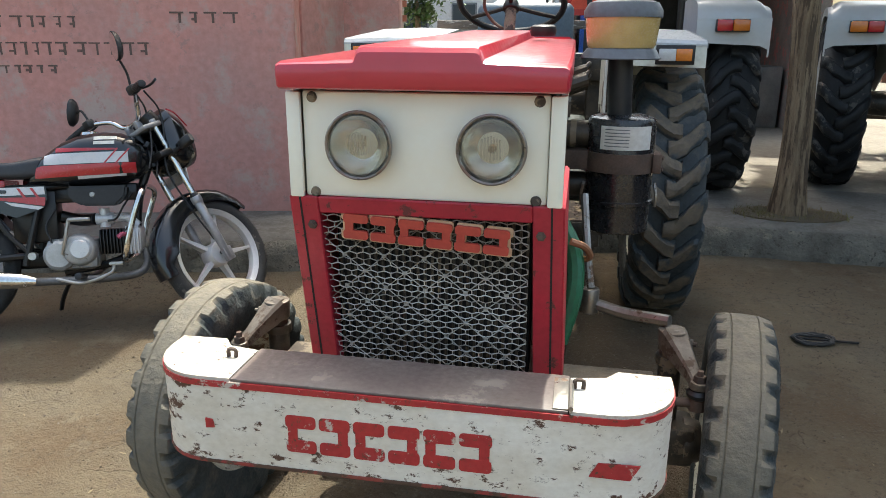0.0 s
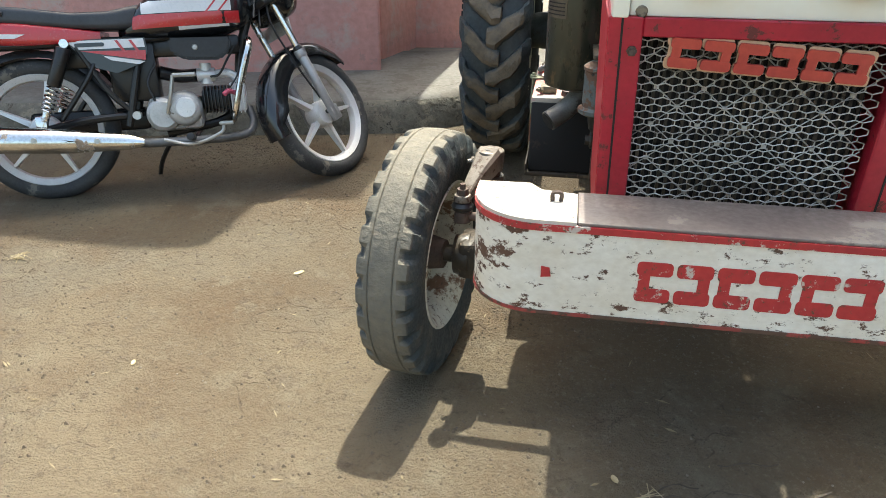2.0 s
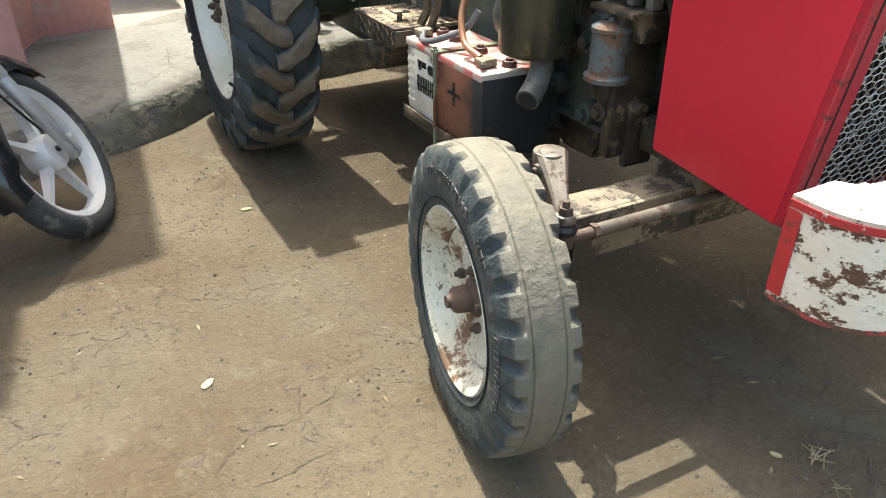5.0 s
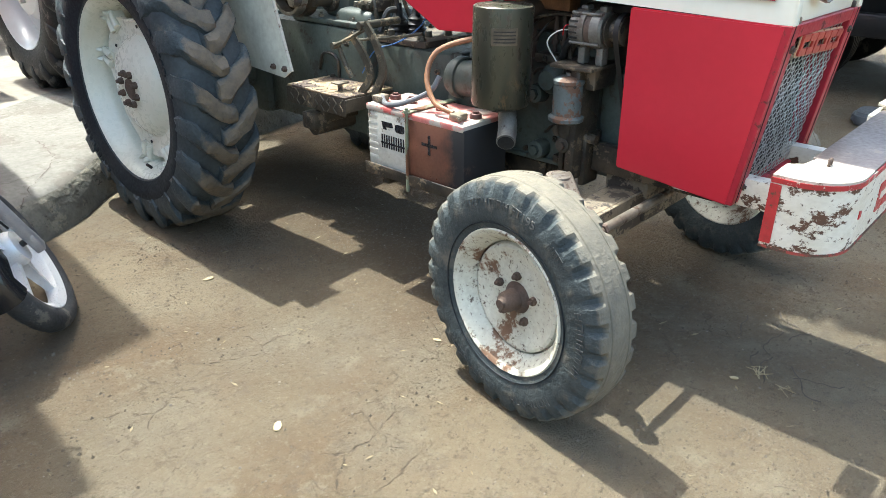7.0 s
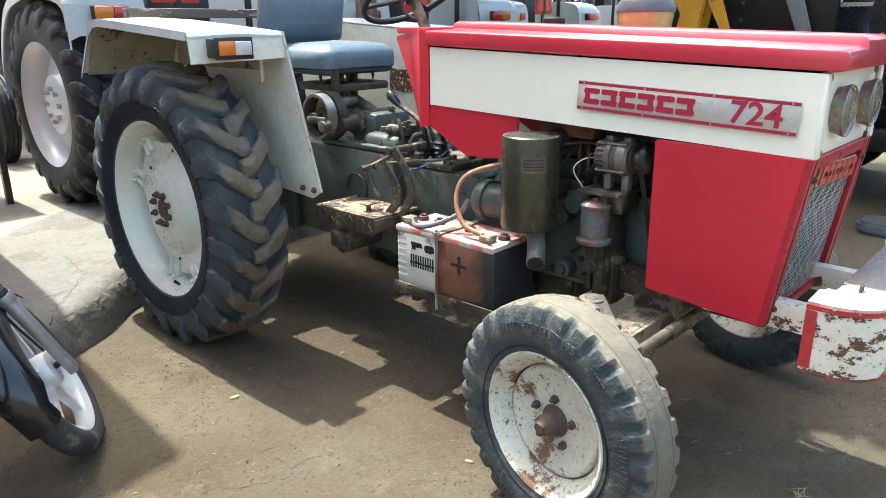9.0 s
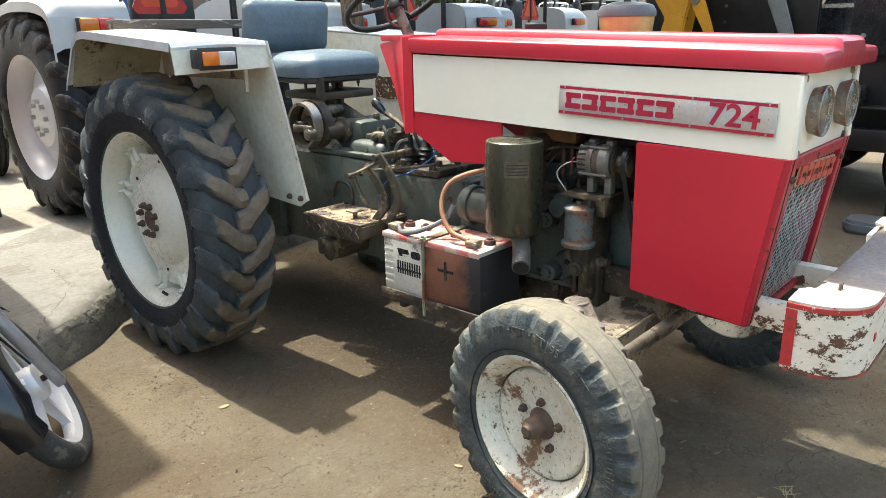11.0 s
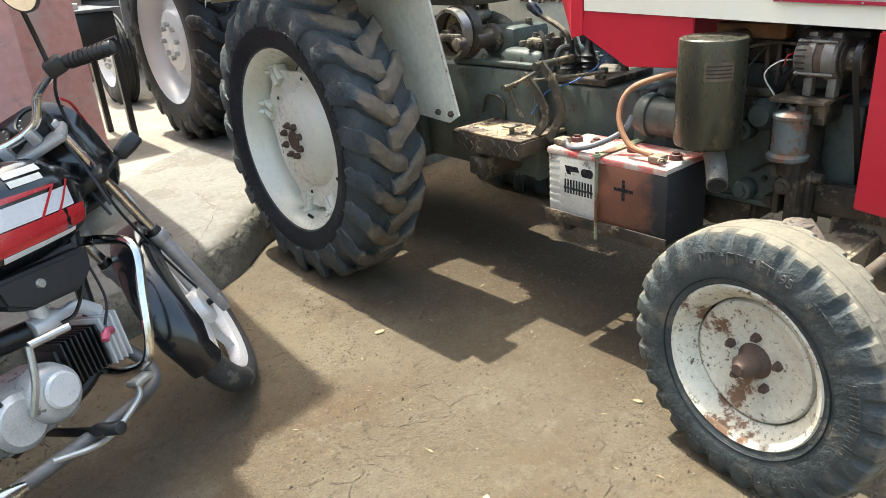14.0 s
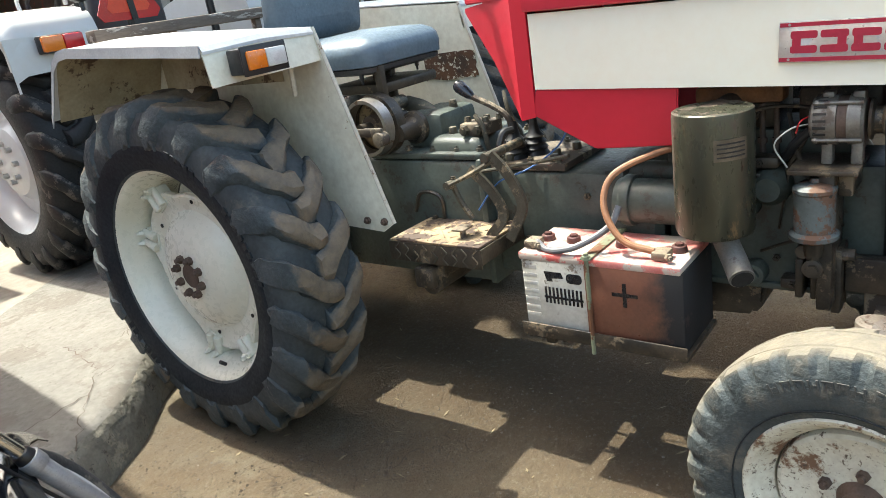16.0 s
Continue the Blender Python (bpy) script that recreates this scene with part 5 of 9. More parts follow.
    pieces("push_rod_tube", rods, M_RUST, tractor)
    # far side: manifold, hose, injection pump, green pipe
    fs = B()
    add_box(fs, 0.12, 0.20, 0.06, 0.46, 0.86, 0.95, bev=0.015)
    add_box(fs, 0.12, 0.22, 0.10, 0.40, 0.66, 0.80, bev=0.02)
    pieces("injection_pump", fs, M_ENGD, tractor)
    part("green_hose", tube([(0.27, -0.05, 0.60), (0.30, -0.02, 0.72), (0.295, 0.02, 0.82), (0.25, 0.06, 0.9)], 0.022, 10), M_GREEN, tractor)
    part("orange_hose", tube([(0.285, -0.02, 0.86), (0.32, -0.01, 0.845), (0.335, 0.02, 0.81), (0.30, 0.05, 0.79)], 0.009, 8), M_CABLE, tractor)


def engine_clutter():
    random.seed(21)
    q = B()
    for k in range(9):
        y0, z0 = 0.13 + 0.045 * k, random.uniform(0.84, 0.98)
        y1, z1 = y0 + random.uniform(0.04, 0.12), random.uniform(0.60, 0.82)
        x = -0.135 - random.uniform(0.0, 0.05)
        add_tube(q, [(-0.12, y0, z0), (x, y0 + 0.01, z0 - 0.03), (x - 0.01, (y0 + y1) / 2, (z0 + z1) / 2), (-0.14, y1, z1)], random.choice((0.0035, 0.005, 0.007)), 6)
    pieces("pipe", q, M_ENGD, tractor)
    q = B()
    for y, z, w, h in ((0.44, 0.72, 0.06, 0.09), (0.30, 0.862, 0.09, 0.03), (0.22, 0.545, 0.06, 0.03)):
        add_box(q, -0.175, -0.12, y - w / 2, y + w / 2, z - h / 2, z + h / 2, bev=0.008)
        bolt(q, (-0.175, y, z), (-1, 0, 0), 0.011, 0.009)
    pieces("grimy_bracket", q, M_ENGD, tractor)
    q = B()
    for y, z in ((0.334, 0.745), (0.317, 0.560), (0.47, 0.60)):
        add_cyl(q, (-0.13, y, z), (-0.178, y, z), 0.033, 0.030, seg=18, bev=0.005)
        add_cyl(q, (-0.178, y, z), (-0.192, y, z), 0.018, seg=6)
    pieces("core_plug", q, M_ENG, tractor)
    # linkage rods over the gearbox
    q = B()
    add_tube(q, [(-0.22, 0.795, 0.889), (-0.22, 0.97, 0.857), (-0.22, 1.139, 0.830)], 0.006, 8)
    add_tube(q, [(0.02, 1.08, 0.86), (0.0, 1.12, 0.98), (0.03, 1.15, 1.04)], 0.008, 8)
    add_tube(q, [(-0.12, 1.13, 0.84), (-0.13, 1.14, 0.95), (-0.11, 1.18, 0.99)], 0.008, 8)
    add_tube(q, [(-0.02, 1.40, 0.96), (0.0, 1.48, 1.0), (0.0, 1.55, 1.02)], 0.028, 12)
    pieces("linkage_rod", q, M_PEDAL, tractor)
    q = B()
    for x, y in ((-0.12, 0.90), (-0.05, 0.93), (0.03, 0.90), (-0.12, 1.06), (0.06, 1.08), (-0.08, 1.30), (0.02, 1.36)):
        z = 0.845 if y < 1.15 else 0.926 if y < 1.34 else 1.0
        add_cyl(q, (x, y, z - 0.01), (x, y, z + 0.022), 0.017, 0.014, seg=10, bev=0.003)
    pieces("plug", q, M_PEDAL, tractor)


def skin_belt():
    bm = B()
    a, b = Vector((-0.205, 0.975)), Vector((-0.03, 0.66))
    pts = []
    d = (b - a).normalized()
    n = Vector((-d.y, d.x))
    for k in range(9):
        t = math.pi * k / 8
        pts.append(a + (n * math.cos(t) - d * math.sin(t)) * 0.045)
    for k in range(9):
        t = math.pi * k / 8
        pts.append(b + (-n * math.cos(t) + d * math.sin(t)) * 0.085)
    cx = (a + b) / 2
    rings = []
    for p in pts + [pts[0]]:
        o = (p - cx) * 0.02
        rings.append([(p.x, 0.012, p.y), (p.x, 0.028, p.y), (p.x + o.x + 0.004, 0.028, p.y + o.y + 0.004), (p.x + o.x + 0.004, 0.012, p.y + o.y + 0.004)])
    return loft(bm, rings, cap=False)


M_MANI = mat("burnt_manifold", (0.30, 0.135, 0.055), (0.15, 0.07, 0.035), scale=14, rough=0.8, bump=0.3)
M_FILT = mat("filter_bluegrey", (0.105, 0.125, 0.125), (0.065, 0.075, 0.070), rough=0.5, bump=0.3, wear=(0.125, 0.066, 0.040), wear_amount=0.38, wear_scale=18, chips=((0.02, 0.02, 0.02), 60, 0.62))
M_ALT = mat("dusty_alloy", (0.25, 0.24, 0.215), (0.14, 0.13, 0.115), scale=14, rough=0.5, metal=0.4, bump=0.25, wear=(0.09, 0.07, 0.055), wear_amount=0.25, wear_scale=16)
make_engine()


def make_muffler():
    c = (-0.312, 0.366, 0)
    b = lathe([(0.726, 0.0), (0.726, 0.074), (0.732, 0.088), (0.742, 0.092), (1.020, 0.092), (1.028, 0.0905), (1.031, 0.086), (1.028, 0.078), (1.030, 0.0)], 48, 'z', at=c)
    mf = part("muffler", b, M_MUFF, tractor, "stained olive-brown cylindrical silencer")
    # small riveted data plate facing outwards
    pl = B()
    rings = []
    for k in range(7):
        a = radians(198 + 8 * k)
        p = Vector((c[0] + 0.0945 * math.cos(a), c[1] + 0.0935 * math.sin(a), 0))
        q = Vector((c[0] + 0.091 * math.cos(a), c[1] + 0.091 * math.sin(a), 0))
        rings.append([(p.x, p.y, 0.925), (p.x, p.y, 0.975), (q.x, q.y, 0.975), (q.x, q.y, 0.925)])
    loft(pl, rings)
    part("data_plate", pl, M_PLATED, mf, "small dull data plate")
    bars = B()
    for j in range(4):
        rings = []
        for k in range(6):
            a = radians(202 + 8 * k)
            z = 0.933 + j * 0.010
            rings.append([(c[0] + r * math.cos(a), c[1] + r * math.sin(a), zz) for r, zz in ((0.0952, z), (0.0952, z + 0.003), (0.0938, z + 0.003), (0.0938, z))])
        loft(bars, rings)
    pieces("printed_bar", bars, M_DARK, mf)
    ex = B()
    add_tube(ex, [(-0.30, 0.36, 0.735), (-0.30, 0.345, 0.70), (-0.335, 0.315, 0.665), (-0.38, 0.285, 0.638)], 0.030, 16, 5)
    part("tailpipe", ex, M_ALT, mf, "cut steel tailpipe")
    hole = lathe([(0.0, 0.0), (0.0, 0.026)], 16, 'z')
    d = Vector((-0.045, -0.03, -0.026)).normalized()
    part("pipe_mouth", hole, M_DARK, mf, m=Matrix.LocRotScale(Vector((-0.38, 0.285, 0.638)) + d * 0.003, d.to_track_quat('Z', 'Y'), None))
    st = B()
    add_cyl(st, (-0.20, 0.38, 1.0), (-0.10, 0.38, 1.0), 0.03, seg=14)
    add_tube(st, [(-0.25, 0.40, 0.95), (-0.19, 0.42, 0.97), (-0.12, 0.42, 0.98)], 0.035, 12, 4)
    part("exhaust_elbow", st, M_RUST, mf)


M_PLATED = mat("data_plate", (0.15, 0.125, 0.09), (0.085, 0.07, 0.05), rough=0.42, metal=0.35, bump=0.4, scale=30)
make_muffler()


def make_battery():
    X0, X1, Y0, Y1, Z0, Z1 = -0.437, -0.225, 0.405, 0.860, 0.435, 0.664
    bat = part("battery", box(X0 + 0.004, X1, 0.668, Y1, Z0 + 0.02, Z1 - 0.012, bev=0.004), M_BATB, tractor, "large white battery half hidden in a scorched brown tray")
    part("case", box(X0, X1 + 0.004, Y0, 0.668, Z0 + 0.005, Z1 - 0.005, bev=0.003), M_BATC, bat, "brown steel battery cover blackened at one corner")
    part("lid", box(X0 - 0.002, X1, Y0 + 0.004, Y1 + 0.004, Z1 - 0.012, Z1 + 0.010, bev=0.005), M_BATR, bat, "faded red battery lid")
    rib = B()
    for k in range(7):
        z = Z0 + 0.045 + k * 0.024
        add_box(rib, X0 + 0.001, X0 + 0.006, 0.812, Y1 - 0.003, z, z + 0.012, bev=0.0015)
    pieces("rib", rib, M_BATB, bat)
    mk = B()
    for k in range(10):
        y = 0.789 - k * 0.0118
        add_box(mk, X0 + 0.002, X0 + 0.0045, y - 0.0029, y + 0.0029, 0.528, 0.576)
    pieces("printed_bar", mk, M_BLACKP, bat)
    part("printed_line", box(X0 + 0.0015, X0 + 0.0048, 0.677, 0.795, 0.543, 0.549), M_BLACKP, bat)
    lt = B()
    prism([(0.782, 0.594), (0.790, 0.622), (0.738, 0.622), (0.732, 0.606), (0.768, 0.603), (0.765, 0.594)], X0 + 0.002, X0 + 0.0045, 'x', bm=lt)
    prism(rounded(0.700, 0.608, 0.046, 0.028, 0.011), X0 + 0.002, X0 + 0.0045, 'x', bm=lt)
    pieces("printed_mark", lt, M_BLACKP, bat)
    sm = B()
    for (y, z, w, h) in ((0.557, 0.582, 0.010, 0.066), (0.557, 0.582, 0.070, 0.010)):
        add_box(sm, X0 - (0.0015 if w > h else 0.0022), X0 + 0.001, y - w / 2, y + w / 2, z - h / 2, z + h / 2)
    part("painted_mark", sm, M_BLACKP, bat)
    tray = B()
    add_box(tray, X0 - 0.010, X1 + 0.01, Y0 - 0.008, Y1 + 0.010, Z0 - 0.012, Z0 + 0.002, bev=0.002)
    add_box(tray, X0 - 0.011, X0 - 0.005, Y0 - 0.008, Y1 + 0.010, Z0 - 0.012, Z0 + 0.028, bev=0.002)
    add_box(tray, X0 + 0.04, X0 + 0.075, 0.80, 0.83, Z0 - 0.06, Z0 - 0.011, bev=0.004)
    add_box(tray, X1 - 0.03, -0.14, 0.45, 0.50, Z0 - 0.03, Z0 + 0.03, bev=0.004)
    add_box(tray, X1 - 0.03, -0.14, 0.80, 0.85, Z0 - 0.03, Z0 + 0.03, bev=0.004)
    part("tray", tray, M_ENGD, bat, "black steel battery tray")
    rod = B()
    add_cyl(rod, (X0 - 0.010, 0.652, Z0 - 0.035), (X0 - 0.010, 0.652, Z1 + 0.028), 0.006, seg=8)
    bolt(rod, (X0 - 0.010, 0.652, Z1 + 0.012), (0, 0, 1), 0.012, 0.010)
    add_box(rod, X0 - 0.016, X1 + 0.01, 0.638, 0.668, Z1 + 0.0105, Z1 + 0.017, bev=0.002)
    part("clamp", rod, M_CLAMP, bat, "green flaking battery clamp")
    caps = B()
    for y in (0.825, 0.745, 0.60, 0.45):
        add_cyl(caps, (-0.33, y, Z1 + 0.008), (-0.33, y, Z1 + 0.026), 0.021, 0.019, seg=16, bev=0.003)
        add_cyl(caps, (-0.33, y, Z1 + 0.024), (-0.33, y, Z1 + 0.032), 0.011, seg=6)
    pieces("cap", caps, M_CAP, bat)
    tm = B()
    for y in (0.835, 0.47):
        add_cyl(tm, (-0.395, y, Z1 + 0.008), (-0.395, y, Z1 + 0.030), 0.014, seg=12)
        add_box(tm, -0.415, -0.365, y - 0.018, y + 0.022, Z1 + 0.012, Z1 + 0.034, bev=0.005)
        bolt(tm, (-0.41, y - 0.02, Z1 + 0.024), (-0.6, -0.6, 0.1), 0.010, 0.012)
    pieces("terminal", tm, M_DUSTI, bat)
    part("cable", tube([(-0.395, 0.49, Z1 + 0.03), (-0.40, 0.57, Z1 + 0.055), (-0.375, 0.625, Z1 + 0.13), (-0.33, 0.615, Z1 + 0.205), (-0.25, 0.52, Z1 + 0.245), (-0.17, 0.43, Z1 + 0.25)], 0.009, 10), M_CABLE, bat, "orange-brown battery cable")
    part("cable", tube([(-0.395, 0.825, Z1 + 0.028), (-0.425, 0.77, Z1 + 0.018), (-0.425, 0.69, Z1 + 0.035), (-0.37, 0.62, Z1 + 0.075), (-0.34, 0.60, Z1 + 0.125)], 0.009, 10), M_CABLEG, bat, "grey battery cable")


M_CLAMP = mat("flaking_green", (0.20, 0.23, 0.15), (0.12, 0.12, 0.07), rough=0.7, bump=0.2, wear=RUST, wear_amount=0.3)
M_CAP = mat("cap_brown", (0.10, 0.035, 0.03), (0.05, 0.025, 0.02), rough=0.5, bump=0.1)
make_battery()


M_STEP = mat("step_rust", (0.38, 0.29, 0.165), (0.20, 0.135, 0.08), scale=9, rough=0.75, bump=0.3, wear=(0.075, 0.05, 0.036), wear_amount=0.36, wear_scale=8)
M_PEDAL = mat("worn_dark_iron", (0.105, 0.095, 0.070), (0.050, 0.045, 0.033), scale=12, rough=0.5, metal=0.2, bump=0.25, wear=(0.21, 0.165, 0.105), wear_amount=0.2, wear_scale=14)


def make_gearbox():
    g = B()
    add_lathe(g, [(0.54, 0.19), (0.56, 0.215), (0.66, 0.205), (0.70, 0.19)], 28, 'y', at=(0, 0, 0.66))
    part("bell_housing", g, M_ENG, tractor)
    part("clutch_housing", box(-0.155, 0.155, 0.68, 1.125, 0.47, 0.82, bev=0.02), M_ENG, tractor, "grey-green clutch housing")
    part("flange", box(-0.165, 0.165, 0.66, 0.70, 0.46, 0.83, bev=0.008), M_ENG, tractor)
    gb = part("gearbox", box(-0.19, 0.19, 1.13, 1.80, 0.44, 0.86, bev=0.02), M_ENG, tractor, "grey-green gearbox housing with oil stains")
    part("flange", box(-0.198, 0.198, 1.118, 1.142, 0.44, 0.866, bev=0.006), M_ENG, gb)
    part("rear_housing", box(-0.22, 0.22, 1.80, 2.20, 0.42, 0.88, bev=0.03), M_ENG, tractor)
    # unseen block added to keep sun off the ground between the rear wheels
    part("lift_housing", box(-0.33, 0.33, 2.18, 2.72, 0.42, 0.90, bev=0.04), M_ENG, tractor)
    cv = part("top_cover", box(-0.185, 0.185, 1.128, 1.60, 0.8605, 0.882, bev=0.006), M_ENG, gb, "dusty gearbox cover with bolts")
    dome = B()
    rings = []
    for z, w, l in ((0.880, 0.29, 0.24), (0.905, 0.285, 0.232), (0.920, 0.265, 0.205), (0.926, 0.22, 0.165)):
        rings.append([(x, y, z) for x, y in rounded(-0.01, 1.258, w, l, 0.045, 5)])
    loft(dome, rings)
    part("cover_dome", dome, M_ENG, cv, smooth=50)
    vb = part("control_valve", box(-0.125, -0.02, 1.135, 1.240, 0.924, 0.966, bev=0.009), M_DUSTI, cv, "tan control valve block")
    vp = B()
    for y in (1.160, 1.215):
        add_cyl(vp, (-0.125, y, 0.946), (-0.142, y, 0.946), 0.017, 0.015, seg=6)
        add_cyl(vp, (-0.142, y, 0.946), (-0.150, y, 0.946), 0.009, seg=8)
    for x, y in ((-0.10, 1.150), (-0.06, 1.17), (-0.09, 1.225), (-0.045, 1.13)):
        add_cyl(vp, (x, y, 0.965), (x, y, 0.982), 0.012, 0.010, seg=6)
    pieces("plug", vp, M_PEDAL, vb)
    low = part("front_cover", box(-0.15, 0.14, 0.85, 1.12, 0.82, 0.845, bev=0.006), M_DUSTI, tractor, "dusty front gearbox cover")
    bo = B()
    for x in (-0.13, 0.12):
        for y in (0.88, 0.98, 1.08):
            bolt(bo, (x, y, 0.845), (0, 0, 1), 0.011, 0.01)
    pieces("bolt", bo, M_PEDAL, low)
    bo = B()
    for x in (-0.15, 0.15):
        for y in (1.15, 1.24, 1.34, 1.45, 1.56):
            bolt(bo, (x, y, 0.882), (0, 0, 1), 0.012, 0.011)
    pieces("bolt", bo, M_PEDAL, cv)
    add = B()
    for y0, y1, z in ((1.24, 1.24, 0.80), (1.34, 1.34, 0.66), (1.0, 1.0, 0.60), (0.78, 0.78, 0.75)):
        bolt(add, (-0.192 if y0 > 1.2 else -0.157, y0, z), (-1, 0, 0), 0.011, 0.01)
    add_tube(add, [(-0.195, 1.30, 0.66), (-0.205, 1.30, 0.74), (-0.205, 1.38, 0.75), (-0.20, 1.42, 0.68)], 0.007, 6)
    pieces("bolt", add, M_ENGD, gb)
    # levers with rubber boots
    lev = B()
    add_tube(lev, [(-0.08, 1.065, 0.93), (-0.08, 1.075, 0.975), (-0.08, 1.12, 1.008), (-0.08, 1.205, 1.046)], 0.010, 8)
    gl = part("gear_lever", lev, M_DUSTI, tractor)
    part("knob", lathe([(0.0, 0.010), (0.012, 0.015), (0.040, 0.020), (0.060, 0.022), (0.074, 0.017), (0.079, 0.0)], 16, 'z'), M_KNOB, gl, "black gear knob", m=Matrix.LocRotScale(Vector((-0.08, 1.200, 1.043)), Vector((0, 0.80, 0.60)).to_track_quat('Z', 'Y'), None))
    bt = B()
    for x, y in ((-0.03, 1.015), (-0.08, 1.060)):
        add_lathe(bt, [(0.845, 0.045), (0.858, 0.036), (0.865, 0.042), (0.876, 0.032), (0.884, 0.038), (0.896, 0.027), (0.904, 0.032), (0.916, 0.02), (0.94, 0.014), (0.96, 0.012)], 20, 'z', at=(x, y, 0))
    pieces("boot", bt, M_BLACK, gl, "ribbed black rubber boots")
    part("lever_short", tube([(-0.10, 1.05, 0.94), (-0.13, 1.07, 0.93), (-0.16, 1.08, 0.86)], 0.012, 8), M_BLACK, gl)
    # brake drum and linkage under the seat
    BC = (0, 1.53, 0.985)
    ring = add_lathe(B(), [(-0.262, 0.084), (-0.262, 0.096), (-0.222, 0.100), (-0.218, 0.095), (-0.218, 0.082)], 44, 'x', at=BC, closed_prof=True)
    bd = part("brake_drum", ring, M_STEEL, tractor, "open steel brake drum with a worn band")
    part("brake_band", add_lathe(B(), [(-0.214, 0.086), (-0.214, 0.106), (-0.170, 0.106), (-0.170, 0.086)], 44, 'x', at=BC, closed_prof=True), M_ENGD, bd)
    part("drum_web", lathe([(-0.196, 0.088), (-0.200, 0.075), (-0.188, 0.050), (-0.20, 0.040), (-0.235, 0.036), (-0.238, 0.0)], 36, 'x', at=BC), M_STEP, bd)
    sh = cyl((-0.285, 1.53, 0.985), (-0.05, 1.53, 0.985), 0.020, seg=14)
    part("shaft", sh, M_ENGD, bd)
    lv = box(-0.290, -0.272, 1.435, 1.555, 0.962, 0.992, bev=0.006)
    add_cyl(lv, (-0.30, 1.445, 0.955), (-0.262, 1.445, 0.955), 0.024, seg=16, bev=0.003)
    part("brake_lever", lv, M_DUSTI, bd)
    b2 = B()
    part("lift_cover", box(-0.10, 0.12, 1.33, 1.50, 0.875, 1.000, bev=0.028), M_ENG, tractor, "grey-green lift cover under the seat")
    part("lift_shaft_cap", lathe([(-0.205, 0.0), (-0.205, 0.030), (-0.160, 0.032), (-0.125, 0.042), (-0.118, 0.056), (-0.102, 0.058), (-0.100, 0.0)], 24, 'x', at=(0, 1.440, 0.955)), M_ENGD, tractor)
    part("breather", cyl((-0.14, 1.54, 1.035), (-0.03, 1.54, 1.035), 0.024, seg=14, bev=0.004), M_PEDAL, tractor)
    add_box(b2, -0.14, 0.16, 1.52, 1.80, 1.08, 1.115, bev=0.008)
    add_box(b2, -0.17, -0.145, 1.50, 1.53, 1.05, 1.18, bev=0.003)
    add_cyl(b2, (-0.05, 1.62, 1.0), (-0.05, 1.62, 1.17), 0.022, seg=12)
    add_cyl(b2, (0.1, 1.70, 1.0), (0.1, 1.70, 1.17), 0.022, seg=12)
    pieces("seat_bracket", b2, M_ENGD, tractor, "oily iron seat bracket")
    # rear axle tubes
    ra = B()
    for s in (-1, 1):
        add_cyl(ra, (s * 0.20, 1.985, 0.62), (s * 0.64, 1.985, 0.60), 0.115, 0.075, seg=20)
    pieces("axle_tube", ra, M_ENG, tractor)
    # pedals
    def pedal_arm(pts):
        line = curve_pts([(0, y, z) for y, z in pts], 4)
        rings = []
        for i, p in enumerate(line):
            d = (line[min(i + 1, len(line) - 1)] - line[max(i - 1, 0)]).normalized()
            nn = Vector((0, -d.z, d.y)) * 0.015
            rings.append([(-0.306, *(p + nn).yz), (-0.294, *(p + nn).yz), (-0.294, *(p - nn).yz), (-0.306, *(p - nn).yz)])
        return loft(B(), rings)
    for pts in (((1.089, 0.868), (1.021, 0.800), (0.988, 0.725), (1.040, 0.660), (1.075, 0.610)), ((1.009, 0.913), (0.955, 0.851), (0.918, 0.766), (0.942, 0.705), (0.975, 0.650))):
        part("pedal", pedal_arm(pts), M_PEDAL, tractor, "bent iron pedal arm")
    pd = B()
    add_tube(pd, [(-0.325, 1.165, 0.818), (-0.315, 1.09, 0.850), (-0.305, 1.00, 0.895)], 0.008, 6, 3)
    add_cyl(pd, (-0.332, 1.165, 0.818), (-0.30, 1.165, 0.818), 0.013, seg=12)
    add_cyl(pd, (-0.32, 1.02, 0.905), (-0.12, 1.02, 0.905), 0.014, seg=12)
    add_tube(pd, [(-0.300, 1.165, 0.818), (-0.290, 1.15, 0.76), (-0.28, 1.12, 0.70)], 0.009, 6, 3)
    add_cyl(pd, (-0.31, 1.06, 0.63), (-0.15, 1.06, 0.63), 0.016, seg=12)
    pieces("pedal_link", pd, M_PEDAL, tractor)
    part("blue_wire", tube([(-0.20, 1.15, 0.70), (-0.22, 1.05, 0.80), (-0.19, 0.95, 0.84), (-0.17, 0.86, 0.90), (-0.16, 0.82, 0.96)], 0.003, 5), M_BLUEW, tractor)
    # clutch housing bulge and starter beside it
    cb = B()
    add_cyl(cb, (-0.20, 0.66, 0.76), (-0.20, 0.47, 0.76), 0.062, seg=22, bev=0.006)
    add_cyl(cb, (-0.20, 0.64, 0.76), (-0.20, 0.61, 0.76), 0.072, seg=22, bev=0.004)
    add_cyl(cb, (-0.145, 0.60, 0.83), (-0.145, 0.49, 0.83), 0.028, seg=14, bev=0.003)
    add_lathe(cb, [(-0.14, 0.05), (-0.175, 0.046), (-0.19, 0.035), (-0.20, 0.03), (-0.20, 0.0)], 20, 'x', at=(0, 0.275, 0.80))
    pieces("starter_motor", cb, M_ENG, tractor, "grey-green starter motor")


make_gearbox()
engine_clutter()


